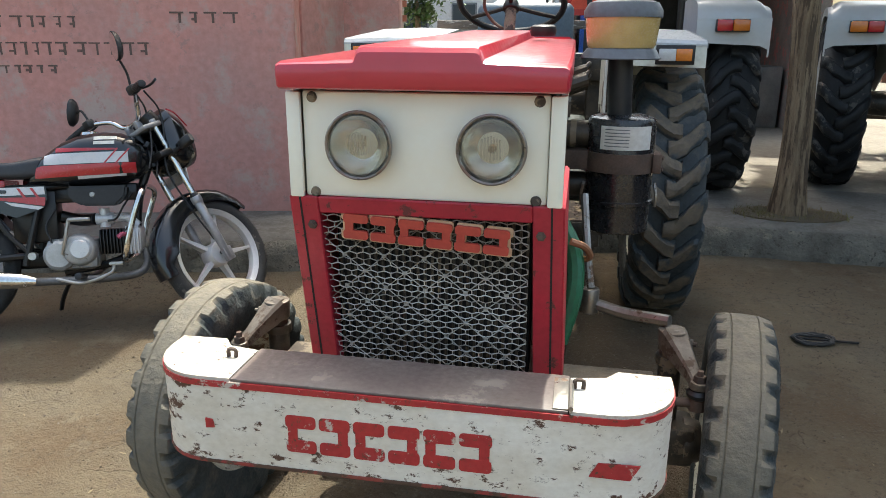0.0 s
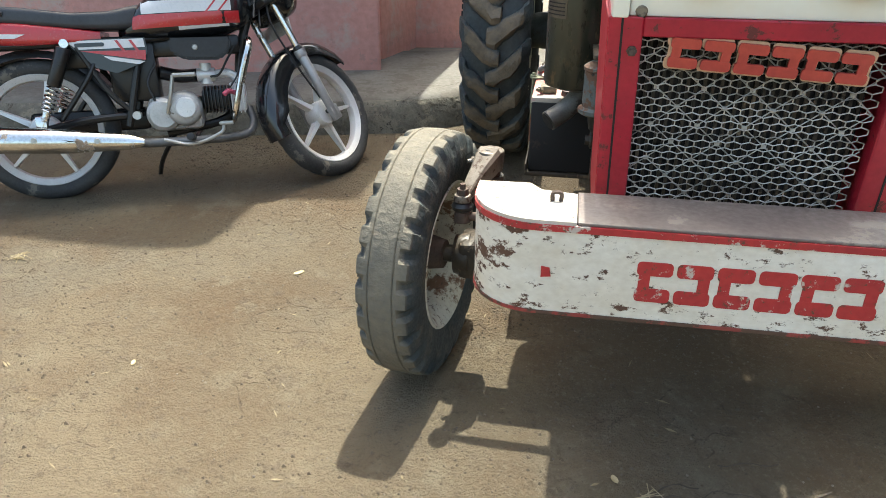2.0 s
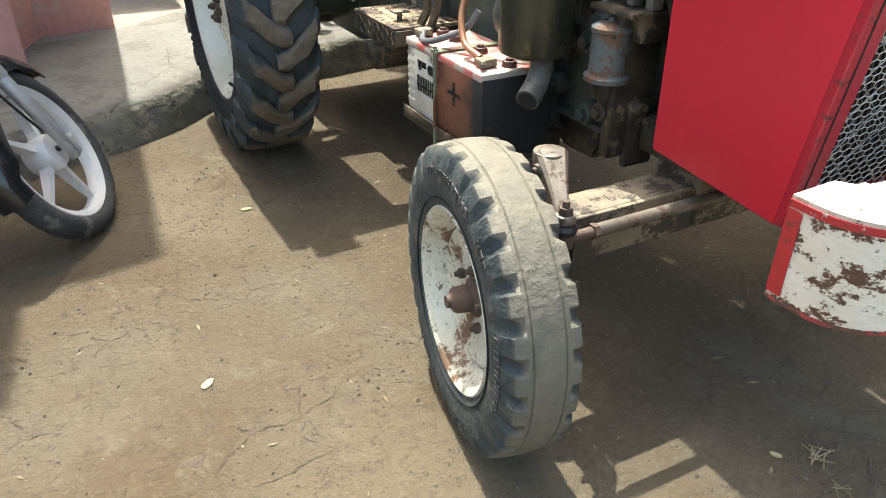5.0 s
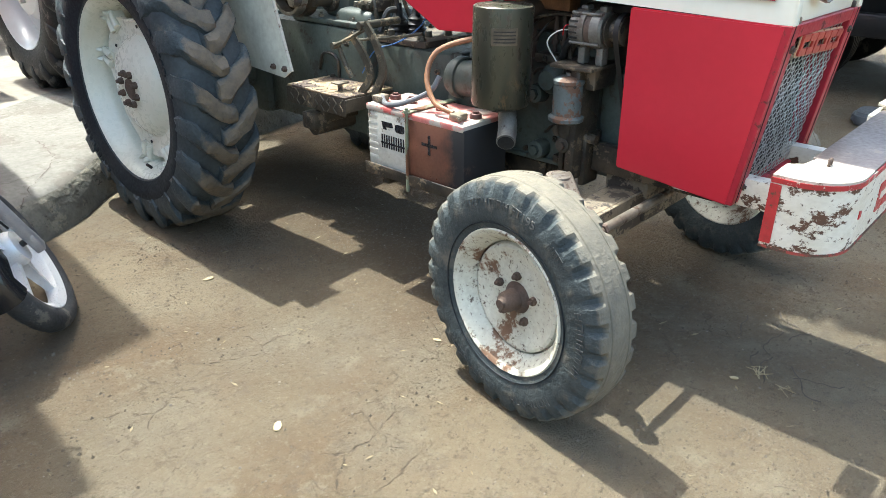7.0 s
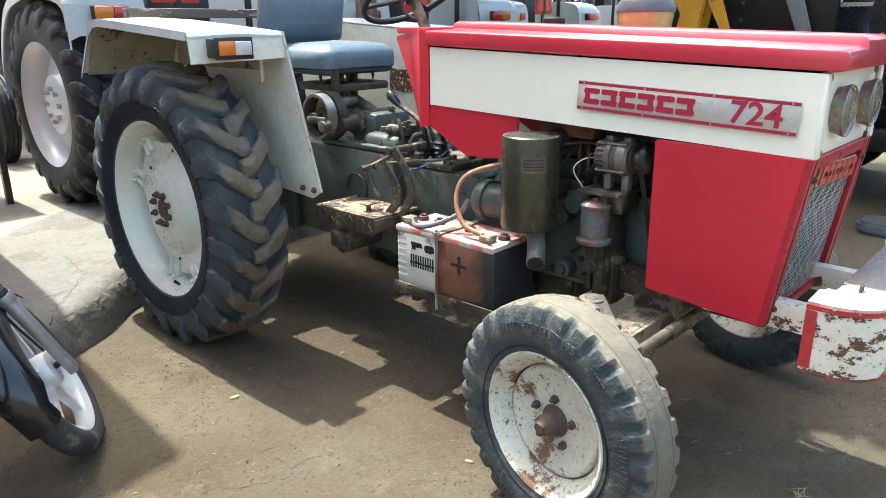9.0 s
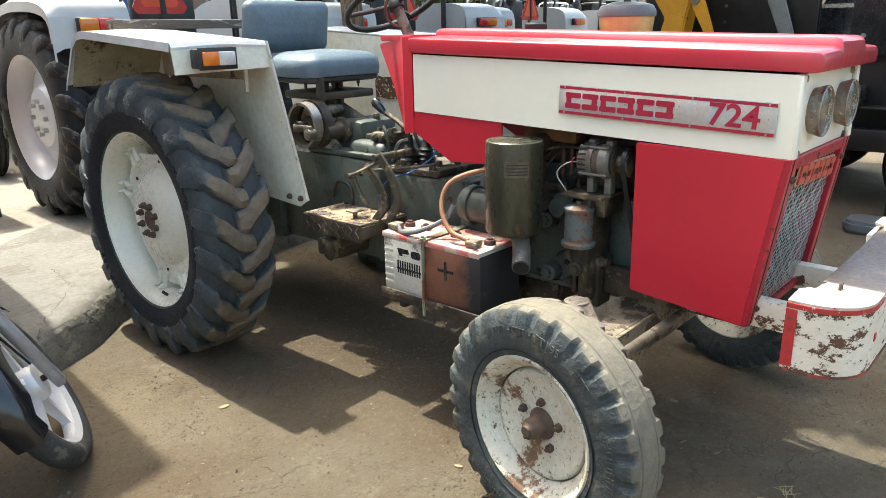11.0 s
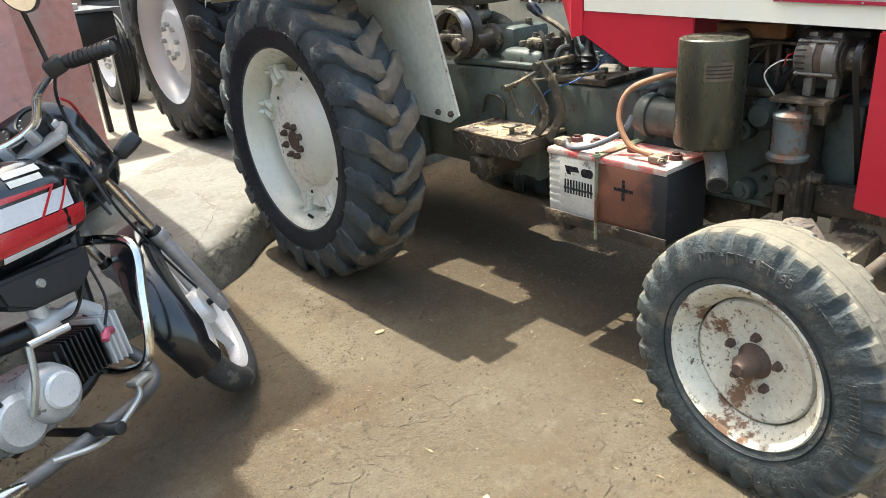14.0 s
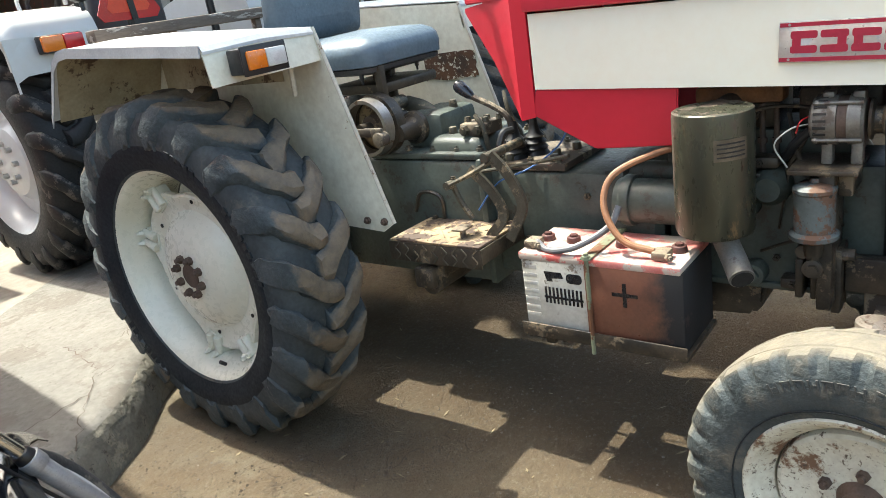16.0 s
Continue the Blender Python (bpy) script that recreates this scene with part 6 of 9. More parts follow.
def make_steps():
    for s in (-1, 1):
        a, b = (s * 0.405, s * 0.16)
        x0, x1 = min(a, b), max(a, b)
        st = part("footstep", box(x0, x1, 1.02, 1.37, 0.650, 0.658, bev=0.002), M_STEP, tractor, "rusty chequer-plate footstep")
        fr = B()
        xo = s * 0.405
        add_box(fr, min(xo, xo - s * 0.008), max(xo, xo - s * 0.008), 1.02, 1.38, 0.585, 0.6495, bev=0.002)
        add_box(fr, x0, x1, 1.014, 1.022, 0.60, 0.6495, bev=0.002)
        add_box(fr, min(s * 0.36, s * 0.18), max(s * 0.36, s * 0.18), 1.20, 1.26, 0.52, 0.60, bev=0.006)
        add_cyl(fr, (s * 0.38, 1.25, 0.50), (s * 0.12, 1.25, 0.50), 0.035, seg=14)
        add_box(fr, min(s * 0.40, s * 0.34), max(s * 0.40, s * 0.34), 1.22, 1.30, 0.49, 0.56, bev=0.01)
        part("frame", fr, M_ENGD, st)
        tr = B()
        for i in range(9):
            for j in range(3):
                y, z = 1.04 + i * 0.038, 0.598 + j * 0.020
                d = 0.009 if (i + j) % 2 else -0.009
                add_tube(tr, [(xo + s * 0.001, y - 0.009, z - d), (xo + s * 0.001, y + 0.009, z + d)], 0.0026, 5, 1)
        tagged(part("edge_pattern", tr, M_PEDAL, st), kind="stuff")
        tr = B()
        for i in range(9):
            for j in range(6):
                y, x = 1.04 + i * 0.038, x0 + 0.02 + j * 0.040
                d = 0.009 if (i + j) % 2 else -0.009
                add_tube(tr, [(x - 0.009, y - d, 0.6585), (x + 0.009, y + d, 0.6585)], 0.0022, 5, 1)
        tagged(part("tread_pattern", tr, M_STEP, st), kind="stuff")
        pe = B()
        add_cyl(pe, (s * 0.34, 1.12, 0.658), (s * 0.34, 1.12, 0.685), 0.010, seg=10)
        add_box(pe, min(s * 0.31, s * 0.365), max(s * 0.31, s * 0.365), 1.10, 1.145, 0.685, 0.691, bev=0.001)
        part("lock_pedal", pe, M_DUSTI, st)


make_steps()


def make_fenders():
    for s in (-1, 1):
        xi, xo = s * 0.390, s * 0.805
        side = [(1.548, 1.335), (1.352, 0.705), (1.40, 0.675), (1.64, 0.69), (1.82, 0.93), (2.05, 1.02), (2.3, 1.0), (2.46, 0.94), (2.50, 1.16), (2.33, 1.385)]
        pl = prism(side, min(xi, xi + s * 0.006), max(xi, xi + s * 0.006), 'x')
        f = part("fender", pl, M_WHITEF, tractor, "cream rear fender with chipped edges", smooth=25)
        # rolled edge along the front
        part("edge_bead", tube([(xi, 1.548, 1.335), (xi, 1.45, 1.02), (xi, 1.352, 0.705)], 0.007, 8, 3), M_WHITER, f)
        top = B()
        lines = [(1.540, 1.322), (1.550, 1.337), (1.75, 1.352), (2.05, 1.372), (2.28, 1.388), (2.335, 1.382), (2.375, 1.35), (2.43, 1.25), (2.475, 1.165)]
        rings = []
        for k, (y, z) in enumerate(lines):
            out = xo if k < 6 else lerp(xo, s * 0.825, (k - 5) / 3)
            rings.append([(xi, y, z), (lerp(xi, out, 0.5), y, z + 0.008), (out, y, z), (out, y + (0.004 if k > 6 else 0), z - 0.008), (lerp(xi, out, 0.5), y, z - 0.001), (xi, y, z - 0.008)])
        loft(top, rings)
        part("top", top, M_WHITET, f, "pale sheet-metal fender top", smooth=25)
        # a bent lip along the outer edge
        lip = B()
        rings = []
        for k, (y, z) in enumerate(lines[1:]):
            wob = 0.006 * noise.noise(Vector((y * 7, s, 0)))
            out = xo if k < 5 else lerp(xo, s * 0.825, (k - 4) / 3)
            d = 0.030
            rings.append([(out + s * 0.003, y, z + 0.002), (out + s * (0.006 + wob), y, z - d), (out + s * (0.002 + wob), y, z - d), (out - s * 0.002, y, z + 0.002)])
        loft(lip, rings)
        part("lip", lip, M_LIP, f, "dented grey lip", smooth=25)
        # apron across the front
        ap = B()
        loft(ap, [[(xi, 1.545, 1.330), (xi, 1.530, 1.235), (xi, 1.536, 1.235), (xi, 1.551, 1.330)], [(xo, 1.545, 1.330), (xo, 1.530, 1.225), (xo, 1.536, 1.225), (xo, 1.551, 1.330)]])
        part("apron", ap, M_WHITEF, f)
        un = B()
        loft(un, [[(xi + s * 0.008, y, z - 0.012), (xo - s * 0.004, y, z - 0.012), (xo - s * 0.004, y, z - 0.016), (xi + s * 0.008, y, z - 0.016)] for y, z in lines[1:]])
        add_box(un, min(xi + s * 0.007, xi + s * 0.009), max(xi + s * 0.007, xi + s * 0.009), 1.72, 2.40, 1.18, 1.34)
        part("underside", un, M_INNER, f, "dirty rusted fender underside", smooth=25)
        # stay with clips inside the front edge
        sy = B()
        add_tube(sy, [(xi + s * 0.075, 1.60, 1.32), (xi + s * 0.075, 1.60, 1.22), (xi + s * 0.07, 1.61, 1.14)], 0.009, 6, 2)
        pieces("stay", sy, M_WHITER, f)
        fb = B()
        for y in (1.385, 1.46):
            bolt(fb, (xi + s * 0.006, y, 0.712), (s, 0, 0), 0.013, 0.010)
        pieces("bolt", fb, M_RUST, f)
        # lamp block on the front apron
        lx0, lx1 = s * 0.60, s * 0.735
        xa, xb = min(lx0, lx1), max(lx0, lx1)
        bodyb = box(xa - 0.006, xb + 0.006, 1.455, 1.53, 1.245, 1.315, bev=0.006)
        lamp = part("fender_lamp", bodyb, M_BLACK, f, "black lamp with amber and clear lenses")
        mid = lerp(lx0, lx1, 0.52)
        part("amber_lens", box(min(mid, lx1), max(mid, lx1), 1.445, 1.456, 1.255, 1.305, bev=0.004), M_AMBER, lamp)
        part("clear_lens", box(min(mid, lx0), max(mid, lx0), 1.445, 1.456, 1.255, 1.305, bev=0.004), M_CLEAR, lamp)
        part("surround", box(xa - 0.012, xb + 0.012, 1.456, 1.464, 1.240, 1.320, bev=0.003), M_BLACK, lamp)
        rl = box(min(s * 0.70, s * 0.78), max(s * 0.70, s * 0.78), 2.47, 2.50, 1.20, 1.25, bev=0.006)
        part("rear_marker", rl, M_AMBER, f)
    # rust burn on the far fender's inner face
    rs = B()
    random.seed(3)
    pts = []
    for u, v, w in curve_pts([(x, y, 0) for x, y in rounded(1.625, 1.095, 0.26, 0.105, 0.02, 3)], 5):
        pts.append((u + 0.016 * noise.noise(Vector((u * 40, v * 40, 1.0))), v + 0.016 * noise.noise(Vector((u * 40, v * 40, 7.0)))))
    part("rust_patch", prism(pts, 0.3865, 0.3895, 'x'), M_RUSTP, tractor)


M_RUSTP = mat("burnt_rust", (0.12, 0.055, 0.025), (0.05, 0.03, 0.02), scale=14, rough=0.9, bump=0.4, wear=(0.62, 0.60, 0.49), wear_amount=0.16, wear_scale=55)
M_WHITER = mat("white_rusty_edge", (0.58, 0.56, 0.48), (0.46, 0.42, 0.34), rough=0.6, bump=0.2, wear=RUST, wear_amount=0.06, wear_scale=16)
M_WHITET = mat("fender_top_white", (0.58, 0.59, 0.59), (0.49, 0.50, 0.50), rough=0.35, bump=0.06, scale=4)
M_LIP = mat("grey_lip", (0.42, 0.44, 0.46), (0.32, 0.34, 0.36), rough=0.45, bump=0.25, bscale=30, scale=12)
make_fenders()


def cushion(x0, x1, y0, y1, z0, z1, r, puff):
    bm = B()
    def outline(inset):
        inset = min(inset, 0.40 * min(x1 - x0, y1 - y0))
        return rounded((x0 + x1) / 2, (y0 + y1) / 2, x1 - x0 - 2 * inset, y1 - y0 - 2 * inset, max(r - inset, 0.01), 5)
    rings = []
    for inset, z in ((0.03, z0), (0.004, z0 + 0.008), (0.0, lerp(z0, z1, 0.5)), (0.006, z1 - 0.018), (0.022, z1 - 0.003), (0.055, z1 + puff * 0.5), (0.11, z1 + puff), (0.16, z1 + puff * 1.05)):
        rings.append([(x, y, z + 0.006 * noise.noise(Vector((x * 9, y * 9, z * 9)))) for x, y in outline(inset)])
    return loft(bm, rings)


def make_seat():
    seat = part("seat", cushion(-0.225, 0.225, 1.49, 1.93, 1.175, 1.265, 0.09, 0.022), M_SEAT, tractor, "worn grey-blue vinyl driver's seat", smooth=60)
    part("seat_base", cushion(-0.215, 0.215, 1.50, 1.92, 1.155, 1.20, 0.08, 0.0), M_SEATB, seat)
    bk = cushion(-0.235, 0.235, -0.165, 0.07, 0.0, 0.07, 0.04, 0.010)
    part("backrest", bk, M_SEAT, seat, "grey-blue vinyl backrest", m=Matrix.Translation((0, 1.965, 1.385)) @ Matrix.Rotation(radians(-82), 4, 'X') @ Matrix.Rotation(radians(180), 4, 'X') @ Matrix.Translation((0, 0.06, 0)), smooth=60)
    sb = B()
    for x in (-0.12, 0.12):
        add_tube(sb, [(x, 1.85, 1.16), (x, 1.97, 1.17), (x, 1.985, 1.3)], 0.012, 8, 4)
    for x in (-0.2, -0.05, 0.1):
        bolt(sb, (x, 1.56, 1.158), (0, 0, -1), 0.008, 0.02)
    pieces("seat_frame", sb, M_BLACK, seat)


make_seat()
M_XBAR = mat("weathered_bar", (0.16, 0.125, 0.10), (0.08, 0.062, 0.05), scale=8, rough=0.8, bump=0.3, stretch=(0.4, 2, 2), wear=(0.30, 0.27, 0.24), wear_amount=0.2, wear_scale=8)
xbar = part("cross_bar", box(-0.56, 0.62, 2.52, 2.59, 1.395, 1.44, bev=0.006), M_XBAR, tractor, "brown weathered cross bar behind the seat")
for px in (-0.22, 0.22):
    part("post", box(px - 0.015, px + 0.015, 2.54, 2.57, 0.89, 1.396), M_XBAR, xbar)


def make_air_cleaner():
    c = (0.392, 0.10, 0)
    b = lathe([(0.872, 0.0), (0.872, 0.07), (0.878, 0.082), (0.945, 0.083), (0.948, 0.088), (0.956, 0.088), (0.958, 0.084), (1.150, 0.084), (1.160, 0.080), (1.166, 0.06), (1.168, 0.0)], 40, 'z', at=c)
    ac = part("air_cleaner", b, M_BLACKP, tractor, "black oil-bath air cleaner with a dirty label")
    part("neck", cyl((0.384, 0.10, 1.16), (0.376, 0.10, 1.315), 0.030, seg=20), M_BLACK, ac)
    c2 = (0.375, 0.10, 0)
    part("skirt", lathe([(1.300, 0.095), (1.303, 0.097), (1.325, 0.082), (1.328, 0.06), (1.328, 0.0)], 36, 'z', at=c2), M_GREYP, ac)
    part("bowl", lathe([(1.326, 0.0), (1.326, 0.078), (1.334, 0.082), (1.395, 0.089), (1.40, 0.086)], 36, 'z', at=c2), M_BOWL, ac, "yellowed translucent pre-cleaner bowl")
    part("bowl_lid", lathe([(1.396, 0.093), (1.412, 0.093), (1.430, 0.082), (1.440, 0.05), (1.442, 0.0)], 36, 'z', at=c2), M_GREYP, ac)
    bowl_knob = cyl((0.375, 0.10, 1.44), (0.375, 0.10, 1.462), 0.012, 0.010, seg=12)
    part("bowl_knob", bowl_knob, M_BLACK, ac)
    bd = lathe([(1.030, 0.0855), (1.030, 0.090), (1.078, 0.090), (1.078, 0.0855)], 40, 'z', at=c)
    add_box(bd, 0.255, 0.32, 0.06, 0.14, 1.03, 1.078, bev=0.004)
    for z in (1.04, 1.068):
        bolt(bd, (0.472, 0.06, z), (1, -0.4, 0), 0.011, 0.014)
    add_box(bd, 0.468, 0.490, 0.04, 0.10, 1.03, 1.078, bev=0.004)
    part("clamp_band", bd, M_RUST, ac, "rusty clamp band")
    lb = B()
    rings = []
    for k in range(11):
        a = radians(232 + 9 * k)
        rings.append([(c[0] + r * math.cos(a), c[1] + r * math.sin(a), z) for r, z in ((0.0852, 1.088), (0.0852, 1.145), (0.084, 1.145), (0.084, 1.088))])
    loft(lb, rings)
    lab = part("label_sticker", lb, M_WHITEP, ac, "torn white label")
    tx = B()
    for j in range(6):
        rings = []
        for k in range(6):
            a = radians(240 + 8 * k)
            z = 1.136 - j * 0.008
            rings.append([(c[0] + r * math.cos(a), c[1] + r * math.sin(a), zz) for r, zz in ((0.0857, z), (0.0857, z + 0.0022), (0.085, z + 0.0022), (0.085, z))])
        loft(tx, rings)
    pieces("printed_bar", tx, M_GREYP, lab)
    cl = B()
    for sx, sy in ((-0.086, -0.02), (0.088, -0.01)):
        add_tube(cl, [(c[0] + sx, c[1] + sy - 0.01, 1.0), (c[0] + sx * 1.06, c[1] + sy - 0.02, 0.97), (c[0] + sx * 1.05, c[1] + sy - 0.015, 0.94)], 0.004, 6)
    pieces("clip", cl, M_STEEL, ac)
    pi = B()
    add_cyl(pi, (0.22, 0.11, 1.115), (0.34, 0.11, 1.115), 0.034, seg=18)
    add_cyl(pi, (0.22, 0.11, 0.985), (0.33, 0.11, 0.985), 0.032, seg=18)
    pieces("intake_hose", pi, M_ENGD, ac)
    part("hose_clip", lathe([(0.265, 0.036), (0.28, 0.036)], 18, 'x', at=(0, 0.11, 1.115)), M_DUSTI, ac)
    P = Vector((0.268, -1.73, 1.365))
    ac.matrix_basis = Matrix.Translation(P) @ Matrix.Scale(1.15, 4) @ Matrix.Translation(-P)
    # rocker and linkage bits showing beside the hood
    rk = B()
    for y, z in ((0.25, 1.22), (0.4, 1.2), (0.55, 1.23), (0.7, 1.18)):
        add_cyl(rk, (0.24, y, z), (0.30, y + 0.02, z + 0.02), 0.02, seg=10)
        add_tube(rk, [(0.27, y, z), (0.31, y + 0.05, z + 0.04), (0.28, y + 0.1, z)], 0.007, 6)
    pieces("injector_line", rk, M_ENGD, tractor)


make_air_cleaner()


# ---- the motorcycle ----
M_MRED = mat("bike_red", (0.50, 0.022, 0.03), (0.43, 0.02, 0.026), rough=0.25, bump=0.01, coat=0.6, rvar=0.06)
M_MSIL = mat("bike_silver", (0.64, 0.64, 0.65), (0.56, 0.56, 0.57), rough=0.3, metal=0.0, bump=0.01, coat=0.5, grain_dark=0.97)
M_MALU = mat("alloy_silver", (0.74, 0.74, 0.74), (0.66, 0.66, 0.66), rough=0.34, metal=0.25, bump=0.06, scale=12, grain_dark=0.9)
M_FORK = mat("fork_grey", (0.42, 0.42, 0.43), (0.34, 0.34, 0.35), rough=0.36, metal=0.5, bump=0.08, scale=14)
M_MBLK = mat("bike_black", (0.006, 0.007, 0.009), (0.010, 0.011, 0.013), rough=0.18, bump=0.02, coat=0.5, rvar=0.06)
M_MFR = mat("frame_black", (0.006, 0.006, 0.007), (0.014, 0.013, 0.012), rough=0.36, bump=0.08, scale=12)
M_MSEAT = mat("bike_seat", (0.028, 0.031, 0.037), (0.04, 0.043, 0.05), rough=0.42, bump=0.15, bscale=120)
M_MTYRE = mat("bike_tyre", (0.028, 0.03, 0.033), (0.05, 0.05, 0.05), scale=9, rough=0.7, bump=0.4, bscale=45, wear=(0.13, 0.12, 0.10), wear_amount=0.22, wear_scale=7)
M_GAUGE = mat("gauge_face", (0.02, 0.035, 0.03), (0.03, 0.04, 0.04), rough=0.2, bump=0.0, coat=0.5)
M_MPIPE = mat("exhaust_grey", (0.16, 0.16, 0.16), (0.10, 0.095, 0.09), rough=0.5, metal=0.4, bump=0.15)
M_MENG = mat("engine_alloy", (0.56, 0.56, 0.545), (0.43, 0.425, 0.41), rough=0.45, metal=0.4, bump=0.15, scale=14, wear=(0.14, 0.12, 0.10), wear_amount=0.14, wear_scale=18)
M_PINKR = mat("pink_rubber", (0.55, 0.10, 0.16), rough=0.5, bump=0.05)

BIKE_AT = Matrix.Translation((-2.548, 0.868, 0.0)) @ Matrix.Rotation(radians(24.4), 4, 'Z') @ Matrix.Rotation(radians(-12.2), 4, 'X')
bike = thing("motorcycle", "black and red motorcycle with silver alloy wheels on its stand", "motorcycle", at=BIKE_AT)


def bike_wheel(name, m, label):
    """Five-spoke alloy wheel turning about y."""
    rim = [(-0.028, 0.228), (-0.034, 0.238), (-0.030, 0.242), (-0.018, 0.232), (0.018, 0.232), (0.030, 0.242), (0.034, 0.238), (0.028, 0.228), (0.020, 0.214), (0.0, 0.209), (-0.020, 0.214)]
    w = part(name, add_lathe(B(), rim, 56, 'y', closed_prof=True), M_MALU, bike, label, m=m)
    prof = [(-0.026, 0.236), (-0.038, 0.248), (-0.043, 0.266), (-0.040, 0.283), (-0.028, 0.297), (-0.010, 0.304), (0.010, 0.304), (0.028, 0.297), (0.040, 0.283), (0.043, 0.266), (0.038, 0.248), (0.026, 0.236)]

    def grooves(i, j, a, r):
        if j in (3, 4, 7, 8) and (i + (2 if j > 5 else 0)) % 5 == 0:
            return a, r - 0.004
        return a, r
    part("tyre", add_lathe(B(), prof, 110, 'y', fn=grooves), M_MTYRE, w, "black motorcycle tyre", smooth=45)
    sp = B()
    for k in range(5):
        rings = []
        for f in (0, 0.35, 0.7, 1.0):
            r = lerp(0.045, 0.216, f)
            hw = lerp(0.013, 0.0062, f)
            th = lerp(0.020, 0.012, f)
            rings.append([(-hw, -th, r), (hw, -th, r), (hw * 0.7, 0, r), (hw, th, r), (-hw, th, r), (-hw * 0.7, 0, r)])
        o = B()
        loft(o, rings)
        bmesh.ops.rotate(o, verts=o.verts, cent=(0, 0, 0), matrix=Matrix.Rotation(radians(72 * k + 10), 3, 'Y'))
        part("spoke", o, M_MALU, w)
    hb = lathe([(-0.050, 0.0), (-0.050, 0.022), (-0.046, 0.055), (-0.030, 0.062), (0.030, 0.062), (0.046, 0.055), (0.050, 0.022), (0.050, 0.0)], 32, 'y')
    part("hub", hb, M_MALU, w)
    part("axle_nut", cyl((0, -0.075, 0), (0, 0.075, 0), 0.011, seg=10), M_MFR, w)
    return w


bike_wheel("rear_wheel", Matrix.Translation((0, 0, 0.300)), "silver five-spoke rear wheel")

# the steered front end: a frame of its own axes, z along the fork
RAKE, BSTEER = 24.8, 43.5
HEAD = Vector((0.920, 0, 0.788))
FORK = Matrix.Translation(HEAD) @ Matrix.Rotation(radians(-RAKE), 4, 'Y') @ Matrix.Rotation(radians(BSTEER), 4, 'Z')
AXL = Vector((0.055, 0, -0.572))
bike_wheel("front_wheel", FORK @ Matrix.Translation(AXL) @ Matrix.Rotation(radians(20), 4, 'Y'), "silver five-spoke front wheel turned to one side")


def front_end():
    lg = B()
    for s in (-1, 1):
        y = s * 0.085
        add_cyl(lg, (0.055, y, -0.30), (0.055, y, 0.13), 0.0155, seg=16)
    legs = part("fork", lg, M_CHROME, bike, "chrome telescopic fork", m=FORK)
    lo = B()
    for s in (-1, 1):
        y = s * 0.085
        add_cyl(lo, (0.055, y, -0.61), (0.055, y, -0.28), 0.020, 0.023, seg=16, bev=0.004)
        add_cyl(lo, (0.055, y, -0.30), (0.055, y, -0.265), 0.027, seg=16, bev=0.003)
        add_box(lo, 0.035, 0.085, y - 0.016, y + 0.016, -0.625, -0.555, bev=0.006)
    part("fork_slider", lo, M_FORK, legs)
    bt = B()
    for s in (-1, 1):
        add_cyl(bt, (0.055, s * 0.085, -0.285), (0.055, s * 0.085, -0.245), 0.026, 0.020, seg=14, bev=0.003)
    add_box(bt, -0.02, 0.085, -0.115, 0.115, -0.035, 0.0, bev=0.012)
    add_cyl(bt, (0, 0, -0.05), (0, 0, 0.12), 0.024, seg=14)
    pieces("fork_yoke", bt, M_MFR, legs)
    tp = B()
    add_box(tp, -0.025, 0.085, -0.110, 0.110, 0.115, 0.140, bev=0.010)
    for s in (-1, 1):
        add_cyl(tp, (0.055, s * 0.085, 0.135), (0.055, s * 0.085, 0.155), 0.018, seg=14, bev=0.003)
        add_box(tp, -0.01, 0.025, s * 0.04 - 0.014, s * 0.04 + 0.014, 0.14, 0.18, bev=0.006)
    part("top_yoke", tp, M_FORK, legs)
    # mudguard
    fd = B()
    rings = []
    for k in range(15):
        a = radians(-62 + 150 * k / 14)
        r = 0.345 if k not in (0, 14) else 0.338
        hw = 0.064 if 2 < k < 13 else 0.054
        dp = 0.035 + 0.065 * math.sin(math.pi * min(1.0, k / 10.0) * 0.5) if k < 13 else 0.06
        c = Vector((AXL.x + r * math.sin(-a), 0, AXL.z + r * math.cos(a)))
        d = Vector((math.sin(-a), 0, math.cos(a)))
        Y = Vector((0, 1, 0))
        rings.append([c + Y * hw - d * dp, c + Y * hw * 0.97 - d * 0.030, c + Y * hw * 0.78 - d * 0.008, c + Y * hw * 0.35, c - Y * hw * 0.35, c - Y * hw * 0.78 - d * 0.008, c - Y * hw * 0.97 - d * 0.030, c - Y * hw - d * dp,
                      c - Y * (hw - 0.004) - d * dp, c - Y * (hw * 0.93) - d * 0.032, c - Y * hw * 0.70 - d * 0.014, c - d * 0.005, c + Y * hw * 0.70 - d * 0.014, c + Y * (hw * 0.93) - d * 0.032, c + Y * (hw - 0.004) - d * dp])
    loft(fd, rings)
    part("front_mudguard", fd, M_MBLK, bike, "glossy black front mudguard", m=FORK, smooth=50)
    # headlamp fairing
    fr = B()
    rings = []
    for x, w, z0, z1 in ((0.045, 0.115, -0.05, 0.19), (0.085, 0.142, -0.085, 0.235), (0.14, 0.136, -0.085, 0.200), (0.195, 0.112, -0.06, 0.115), (0.212, 0.08, -0.03, 0.07)):
        rings.append([(x, y, z) for y, z in rounded(0, (z0 + z1) / 2, 2 * w, z1 - z0, min(w, (z1 - z0) / 2) * 0.75, 5)])
    loft(fr, rings)
    tilt = FORK @ Matrix.Rotation(radians(RAKE - 8), 4, 'Y')
    fa = part("headlamp_fairing", fr, M_MBLK, bike, "black headlamp fairing with a red line", m=tilt, smooth=45)
